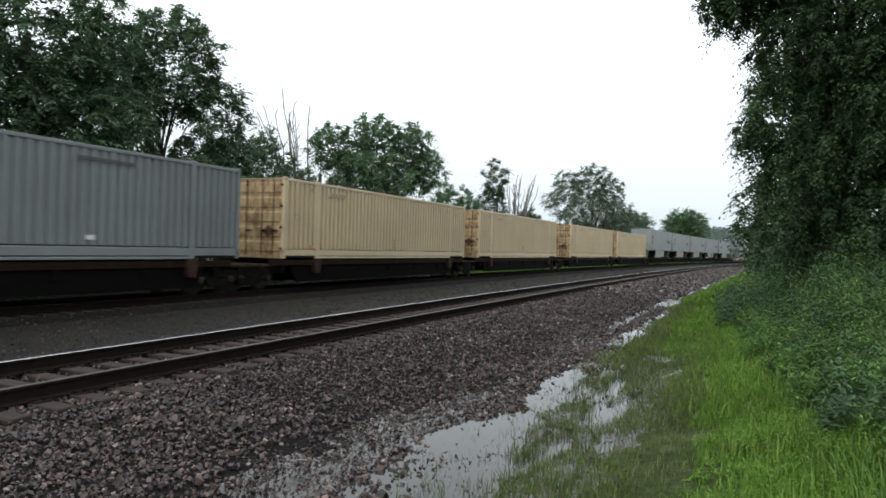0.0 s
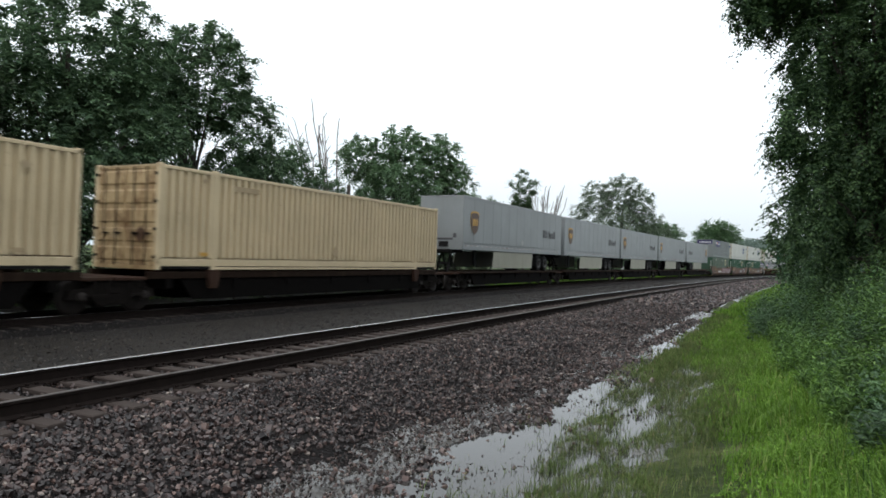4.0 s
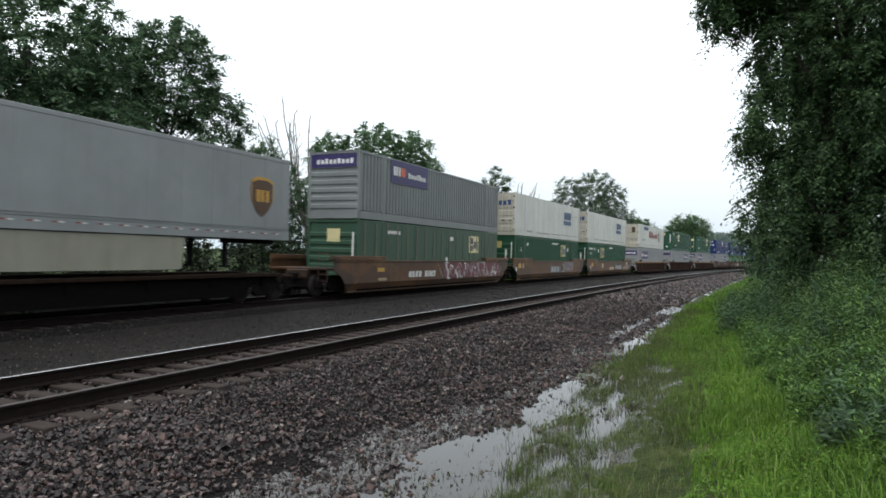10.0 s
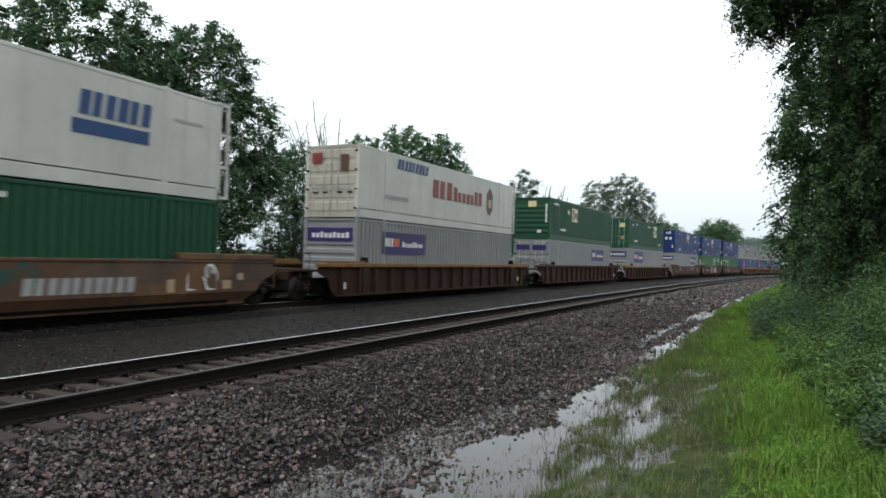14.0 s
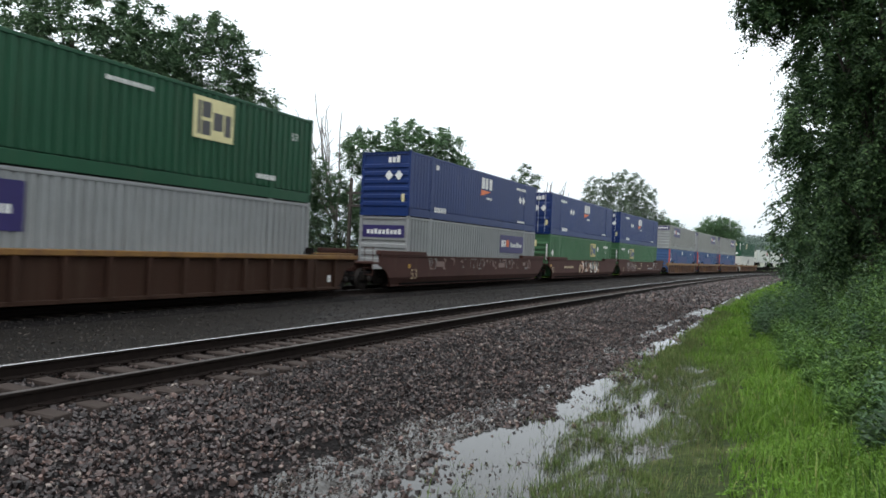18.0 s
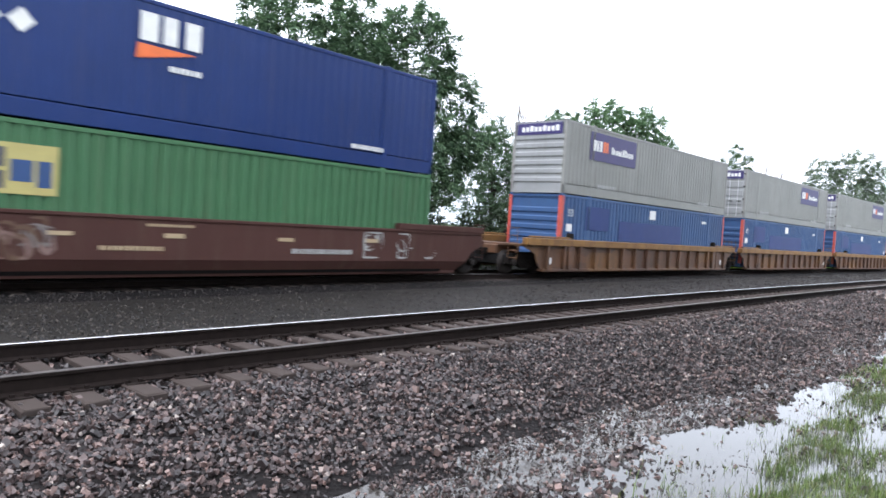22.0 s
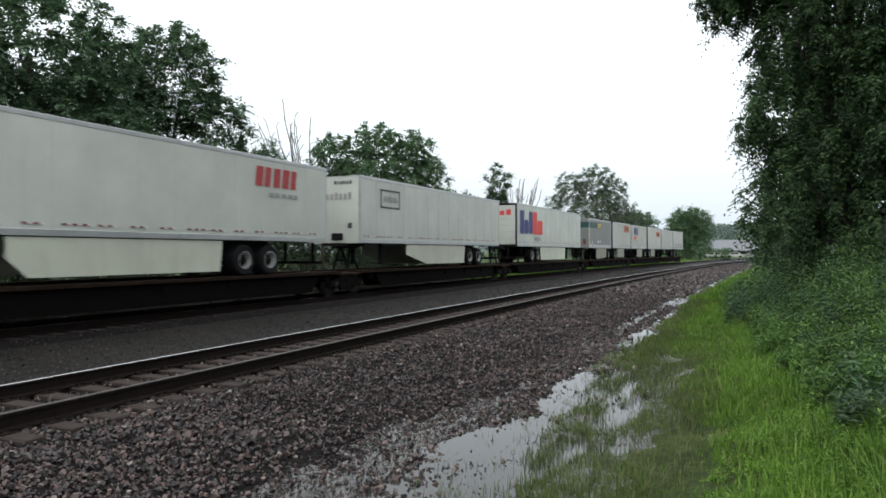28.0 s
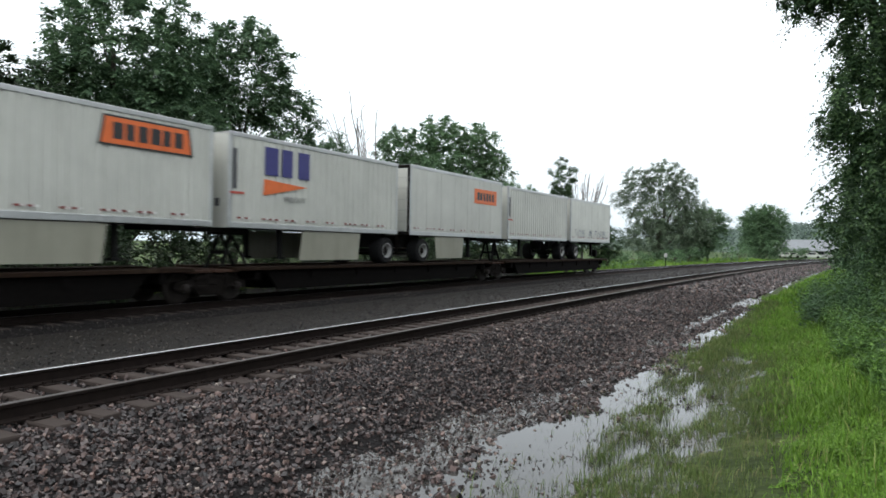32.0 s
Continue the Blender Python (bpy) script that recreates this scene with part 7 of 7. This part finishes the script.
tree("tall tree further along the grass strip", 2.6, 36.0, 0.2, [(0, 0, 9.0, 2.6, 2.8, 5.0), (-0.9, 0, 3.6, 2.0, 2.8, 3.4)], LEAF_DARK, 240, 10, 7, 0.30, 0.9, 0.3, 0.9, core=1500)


def tangle(label, mat, boxes, bushes, shoots, per, leaf, width, droop=0.25):
    """Leafy weeds in clumps: bands (x0, x1, y0, y1, height at x0, height at x1, share)."""
    c, d, size = [], [], []
    for x0, x1, y0, y1, h0, h1, share in boxes:
        k = int(bushes * share)
        bx, by = rng.uniform(x0, x1, k), rng.uniform(y0, y1, k)
        swell = 0.5 + 0.5 * np.sin(2.1 * bx + 1.3 * by + 0.7) * np.sin(1.7 * by - 1.1 * bx)
        tall = (h0 + (h1 - h0) * (bx - x0) / (x1 - x0)) * (0.4 + 0.75 * swell) * rng.uniform(0.7, 1.3, k)
        m = k * shoots
        a, lean = rng.uniform(0, 2 * np.pi, m), rng.uniform(0.05, 0.8, m)
        h = np.repeat(tall, shoots) * (1.05 - 0.5 * lean) * rng.uniform(0.7, 1.1, m)
        px, py = np.repeat(bx, shoots) + rng.normal(size=m) * 0.07, np.repeat(by, shoots) + rng.normal(size=m) * 0.07
        g = ground_z(-NEAR - px + py * py / (2 * BEND), py)
        f = np.linspace(0.15, 1.0, per)[None] + rng.uniform(-0.03, 0.03, (m, per))
        out = h[:, None] * lean[:, None] * 0.8 * f ** 1.3
        cx, cy = px[:, None] + np.cos(a)[:, None] * out, py[:, None] + np.sin(a)[:, None] * out
        cz = g[:, None] + h[:, None] * f
        turn = np.arange(per)[None] * 2.4 + rng.uniform(0, 6.28, (m, 1))
        c.append(np.stack([cx, cy, cz], -1).reshape(-1, 3))
        d.append(np.stack([np.cos(turn), np.sin(turn), 0.55 * f - droop + rng.normal(size=(m, per)) * 0.22], -1).reshape(-1, 3))
        size.append((leaf * (1.15 - 0.5 * f) * rng.uniform(0.7, 1.3, (m, per))).ravel())
    c, d, size = np.concatenate(c), np.concatenate(d), np.concatenate(size)
    up = np.array([0, 0, 1.0]) + rng.normal(size=c.shape) * 0.3
    return tagged(new("weeds", faced_leaves("weeds", c, d, up, size, mat, width)), label, "weeds", kind="stuff")


tangle("bushy green weeds at the foot of the trees", WEED, [(0.5, 3.4, 8.0, 13, 0.35, 1.35, 0.34), (0.0, 3.2, 13, 24, 0.6, 2.2, 0.36), (1.0, 3.2, 5.0, 8.0, 0.28, 1.0, 0.22), (-0.7, 1.6, 24, 42, 0.8, 2.0, 0.08)], 330, 15, 15, 0.112, 0.17, -0.1)
tangle("bluish-green brambles among the weeds", WEED_BLUE, [(0.8, 3.6, 7.0, 14, 0.45, 1.4, 0.4), (0.2, 3.4, 14, 24, 0.8, 2.3, 0.42), (-0.6, 0.8, 19, 25, 1.5, 2.1, 0.18)], 200, 15, 13, 0.115, 0.2, 0.1)
tangle("low broad-leaved weeds at the edge of the grass", GRASS, [(-0.3, 1.4, 5.5, 12, 0.10, 0.32, 0.6), (-0.9, 0.4, 12, 20, 0.12, 0.35, 0.4)], 420, 9, 7, 0.046, 0.22)
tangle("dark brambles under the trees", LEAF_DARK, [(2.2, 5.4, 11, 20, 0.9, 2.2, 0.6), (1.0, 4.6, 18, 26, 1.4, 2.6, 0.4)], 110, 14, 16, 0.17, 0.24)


def blades(label, mat, n, s, height, width, bend=0.35):
    """Grass: three-point curved blades."""
    k = len(n)
    x, y = on_track_np(n, s)
    z = ground_z(n, s)
    a = rng.uniform(0, 2 * np.pi, k)
    dx, dy = np.cos(a), np.sin(a)
    b = a + rng.normal(size=k) * 0.6
    ox, oy = np.cos(b) * height * bend * rng.uniform(0.1, 1.3, k), np.sin(b) * height * bend * rng.uniform(0.1, 1.3, k)
    p = np.stack([x, y, z - 0.01], -1)
    w = np.stack([-dy, dx, np.zeros(k)], -1) * width[:, None]
    m = p + np.stack([ox * 0.35, oy * 0.35, height * 0.6], -1)
    t = p + np.stack([ox, oy, height], -1)
    v = np.stack([p - w, p + w, m - w * 0.8, m + w * 0.8, t], 1)
    f = (np.array([(0, 1, 3), (0, 3, 2), (2, 3, 4)])[None] + 5 * np.arange(k)[:, None, None]).reshape(-1, 3)
    ob = tagged(new("grass", bulk("grass", v.reshape(-1, 3), f, mat)), label, "grass", kind="stuff")
    return ob


k = 76000
s_ = 3.0 + 30 * rng.uniform(0, 1, k) ** 1.6
n_ = np.interp(s_, [3, 9, 13, 17, 22, 30], [-6.4, -6.3, -5.95, -4.85, -4.45, -4.25]) - 0.2 * np.sin(s_ * 1.1) - 0.12 * np.sin(s_ * 3.3) - rng.gamma(2.0, 0.85, k)
ok_ = n_ > -10.5
n_, s_ = n_[ok_], s_[ok_]
blades("bright wet green grass along the trackside", GRASS, n_, s_, rng.gamma(4.0, 0.026, len(n_)) * (0.55 + 0.55 * np.clip((-6.3 - n_) / 1.5, 0, 1)) * (1 + 0.015 * s_) * (1 + 0.35 * np.sin(2.1 * s_ + 1.7 * n_) * np.sin(1.3 * n_ - 0.9 * s_)), rng.uniform(0.0025, 0.005, len(n_)) * (1 + 0.07 * s_), 0.7)
k = 16000
s_ = rng.uniform(-7, 3.2, k)
n_ = rng.uniform(-11.5, -5.0, k)
blades("trampled short grass round the standpoint", GRASS_WET, n_, s_, rng.uniform(0.03, 0.1, k), rng.uniform(0.004, 0.008, k), 0.8)
k = 2600
s_ = 4 + 26 * rng.uniform(0, 1, k) ** 1.4
n_ = np.interp(s_, [3, 9, 13, 20, 30], [-7.6, -7.3, -6.9, -6.6, -6.2]) - rng.gamma(2.0, 0.5, k)
blades("tall arching grass among the weeds", WEED, n_, s_, rng.uniform(0.15, 0.45, k), rng.uniform(0.0025, 0.005, k) * (1 + 0.03 * s_), 0.9)
k = 12000
s_ = 30 + 70 * rng.uniform(0, 1, k) ** 1.3
n_ = rng.uniform(-8.5, -4.6, k)
blades("bright grass strip further along the line", GRASS, n_, s_, rng.uniform(0.15, 0.35, k), rng.uniform(0.02, 0.035, k))
k = 66000
s_ = 3.5 + 15 * rng.uniform(0, 1, k) ** 1.2
n_ = rng.uniform(-6.5, -4.3, k) - 0.1 * np.sin(2.0 * s_)
patch = np.sin(2.3 * s_ + 3.1 * n_) * np.sin(1.1 * s_ - 4.7 * n_) + 0.6 * np.sin(5.2 * s_ + 2.0 * n_) * np.sin(6.1 * n_ - 1.4 * s_)
ok_ = (ground_z(n_, s_) > WATER_Z - 0.03 + 0.035 * rng.uniform(0, 1, k)) & (patch + rng.normal(size=k) * 0.35 > -0.75 - 0.9 * (-5.0 - n_))
ok_ |= (rng.uniform(0, 1, k) < 0.12 + 0.22 * (value_noise(n_ * 2.2, s_ * 1.2, 12) > 0.25)) & (n_ < -4.25 - 0.15 * np.sin(2.0 * s_))
ok_ &= (value_noise(n_ * 1.7, s_ * 0.9, 21) > -0.38) | (rng.uniform(0, 1, k) < 0.25)
n_, s_ = n_[ok_], s_[ok_]
blades("sparse muddy grass round the puddles", GRASS_WET, n_, s_, rng.gamma(3.0, 0.022, len(n_)), rng.uniform(0.0025, 0.005, len(n_)), 0.6)
k = 11000
s_ = 4.3 + 11 * rng.uniform(0, 1, k) ** 1.2
n_ = rng.uniform(-5.1, -4.0, k)
ok_ = value_noise(n_ * 2.6, s_ * 1.4, 31) + rng.normal(size=k) * 0.25 > 0.12 + 1.2 * np.clip(n_ + 4.5, 0, 1)
n_, s_ = n_[ok_], s_[ok_]
blades("thin grass standing in the shallow water", GRASS_WET, n_, s_, rng.uniform(0.06, 0.15, len(n_)), rng.uniform(0.002, 0.004, len(n_)), 0.5)
k = 9000
s_ = 14 + 16 * rng.uniform(0, 1, k)
n_ = rng.normal(-4.75, 0.2, k)
blades("short grass at the far end of the puddle", GRASS_WET, n_, s_, rng.uniform(0.06, 0.16, k), rng.uniform(0.007, 0.014, k))
k = 11000
s_ = 50 + 120 * rng.uniform(0, 1, k) ** 1.2
n_ = rng.uniform(12.2, 22, k)
blades("rough grass beyond the far track", GRASS, n_, s_, rng.uniform(0.25, 0.6, k), rng.uniform(0.03, 0.07, k))
k = 7000
s_ = 5 + 40 * rng.uniform(0, 1, k)
n_ = rng.uniform(16.0, 19, k)
blades("rough weeds beyond the far track", GRASS_WET, n_, s_, rng.uniform(0.2, 0.7, k), rng.uniform(0.02, 0.05, k))

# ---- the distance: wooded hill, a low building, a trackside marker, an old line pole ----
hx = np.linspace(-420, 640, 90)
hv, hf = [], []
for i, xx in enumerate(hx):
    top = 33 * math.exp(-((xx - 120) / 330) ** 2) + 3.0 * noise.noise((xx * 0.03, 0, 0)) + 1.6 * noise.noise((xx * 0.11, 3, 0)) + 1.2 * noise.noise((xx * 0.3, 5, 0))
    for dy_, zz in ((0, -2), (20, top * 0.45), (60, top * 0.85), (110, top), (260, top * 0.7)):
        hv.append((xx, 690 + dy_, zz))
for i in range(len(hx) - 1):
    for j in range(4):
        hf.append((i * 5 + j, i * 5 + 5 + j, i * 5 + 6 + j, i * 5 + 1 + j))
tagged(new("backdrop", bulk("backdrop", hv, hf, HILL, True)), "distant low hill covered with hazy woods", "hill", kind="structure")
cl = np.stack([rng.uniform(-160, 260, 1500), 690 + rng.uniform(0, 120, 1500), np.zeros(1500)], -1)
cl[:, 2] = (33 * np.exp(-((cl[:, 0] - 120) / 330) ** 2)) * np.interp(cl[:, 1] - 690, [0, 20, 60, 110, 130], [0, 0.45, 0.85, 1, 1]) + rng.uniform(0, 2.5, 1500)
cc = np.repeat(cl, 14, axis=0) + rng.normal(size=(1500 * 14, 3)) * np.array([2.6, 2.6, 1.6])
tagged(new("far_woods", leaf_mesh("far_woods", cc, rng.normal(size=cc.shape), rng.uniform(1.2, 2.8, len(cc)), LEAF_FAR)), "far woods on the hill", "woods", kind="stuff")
bx, by = az(1.3, 225)
barn = tagged(new("building"), "low pale building with a long grey roof", "building")
barn.location = (bx, by, 0.2)
part("wall", Shape().box(-9, 9, -4, 4, 0, 1.9), WALL_PALE, barn)
part("roof", Shape().add([(-9.6, -4.8, 1.8), (9.6, -4.8, 1.8), (9.6, 4.8, 1.8), (-9.6, 4.8, 1.8), (-9.6, 0, 5.0), (9.6, 0, 5.0)], [(0, 1, 5, 4), (2, 3, 4, 5), (0, 4, 3), (1, 2, 5), (0, 3, 2, 1)]), ROOF_GREY, barn, "long grey roof")
for i in range(5):
    part("window", Shape().box(-7.4 + i * 3.4, -6.0 + i * 3.4, -4.06, -4.0, 0.8, 1.6), GLASS_DARK, barn)
for i, (a, w) in enumerate(((2.35, 4.6), (2.75, 4.2), (1.0, 4.4))):
    px, py = az(a, 205)
    v = tagged(new("parked_car"), "small white car parked far off", "car", "parked cars")
    v.location = (px, py, 0.0)
    part("body", Shape().prism([(-w / 2, 0.35), (w / 2, 0.35), (w / 2, 0.85), (w / 2 - 0.5, 0.95), (w / 2 - 1.2, 1.5), (-w / 2 + 1.2, 1.5), (-w / 2 + 0.4, 0.95), (-w / 2, 0.9)], -0.85, 0.85), WHITE_CLEAN, v)
    part("window", Shape().box(-w / 2 + 1.2, w / 2 - 1.3, -0.87, -0.85, 1.0, 1.38), GLASS_DARK, v)
    for wx_ in (-w / 2 + 0.8, w / 2 - 0.8):
        part("wheel", Shape().lathe([(-0.1, 0.32), (0.1, 0.32)], -0.8, wx_, 0.32, 12), RUBBER, v)
mx, my = on_track(11.6, 80)
post = tagged(new("marker_post"), "slim grey trackside marker post with a white head", "post")
post.location = (mx, my, -0.35)
part("post", Shape().rod((0, 0, 0), (0, 0, 1.15), 0.06, 0.05), STEEL_DARK, post)
part("head", Shape().box(-0.16, 0.16, -0.05, 0.05, 1.1, 1.55, 0.02), WALL_PALE, post)
mx, my = az(34.2, 36)
pole = tagged(new("line_pole"), "old dark wooden line pole with a broken crossarm", "utility pole")
pole.location = (mx, my, -0.4)
part("mast", Shape().rod((0, 0, 0), (0.05, 0, 5.6), 0.12, 0.09), BARK, pole)
part("crossarm", Shape().box(-0.2, 1.9, -0.06, 0.06, 4.75, 4.88).rod((0, 0, 4.2), (1.0, 0, 4.78), 0.03), BARK, pole)
part("crossarm", Shape().box(-0.15, 1.5, -0.06, 0.06, 4.1, 4.22), BARK, pole)

# ---- sleepers, each a piece of its track ----
def tie_mesh(seed):
    r = random.Random(seed)
    sh = Shape().box(-1.3, 1.3, -0.115, 0.115, -0.17, 0.0, 0.014)
    sh.v = [(x + r.uniform(-0.012, 0.012), y + r.uniform(-0.008, 0.008), z + r.uniform(-0.006, 0.004)) for x, y, z in sh.v]
    return sh.mesh("tie", TIE)


TIES = [tie_mesh(i) for i in range(5)]
for i, s in enumerate(tie_s):
    r = random.Random(i)
    x, y = on_track(0.7525 + r.uniform(-0.05, 0.05), s)
    t = new("tie", TIES[i % 5])
    t.parent = near_track
    t.matrix_basis = pose(x, y, -0.187, 0, 0, -math.degrees(s / BEND) + r.uniform(-0.8, 0.8))
sh = Shape()
for s in np.arange(-2, 110, 0.52):
    c = [on_track(TRAIN_N + a * 1.3, s + b * 0.115) for a, b in ((-1, -1), (1, -1), (1, 1), (-1, 1))]
    sh.add([(x, y, TRAIN_Z - 0.3) for x, y in c] + [(x, y, TRAIN_Z - 0.187) for x, y in c], [(4, 5, 6, 7), (0, 1, 5, 4), (1, 2, 6, 5), (2, 3, 7, 6), (3, 0, 4, 7)])
tagged(part("ties", sh, TIE, far_track, "row of dark ties"), kind="stuff")


# ---- the train runs past at about 16 m/s ----
SPEED = (15.93958, -0.50913, 0.81134, -0.35132, 0.00357, 0.02285)


def travelled(t):
    q = t / 16
    return 16 * sum(c * q ** (i + 1) for i, c in enumerate(SPEED))


def train_pose(u, t):
    s = u - travelled(t)
    x, y = on_track(TRAIN_N, s)
    return pose(x, y, TRAIN_Z, 0, 0, 90 - math.degrees(s / BEND))


def motions():
    for ob, u in train_things:
        walk(ob, [(t, train_pose(u, t)) for t in (0, 2, 4, 6, 8, 10, 12, 14, 16, 18, 20, 22, 24, 26, 28, 30, 32)])


motions()
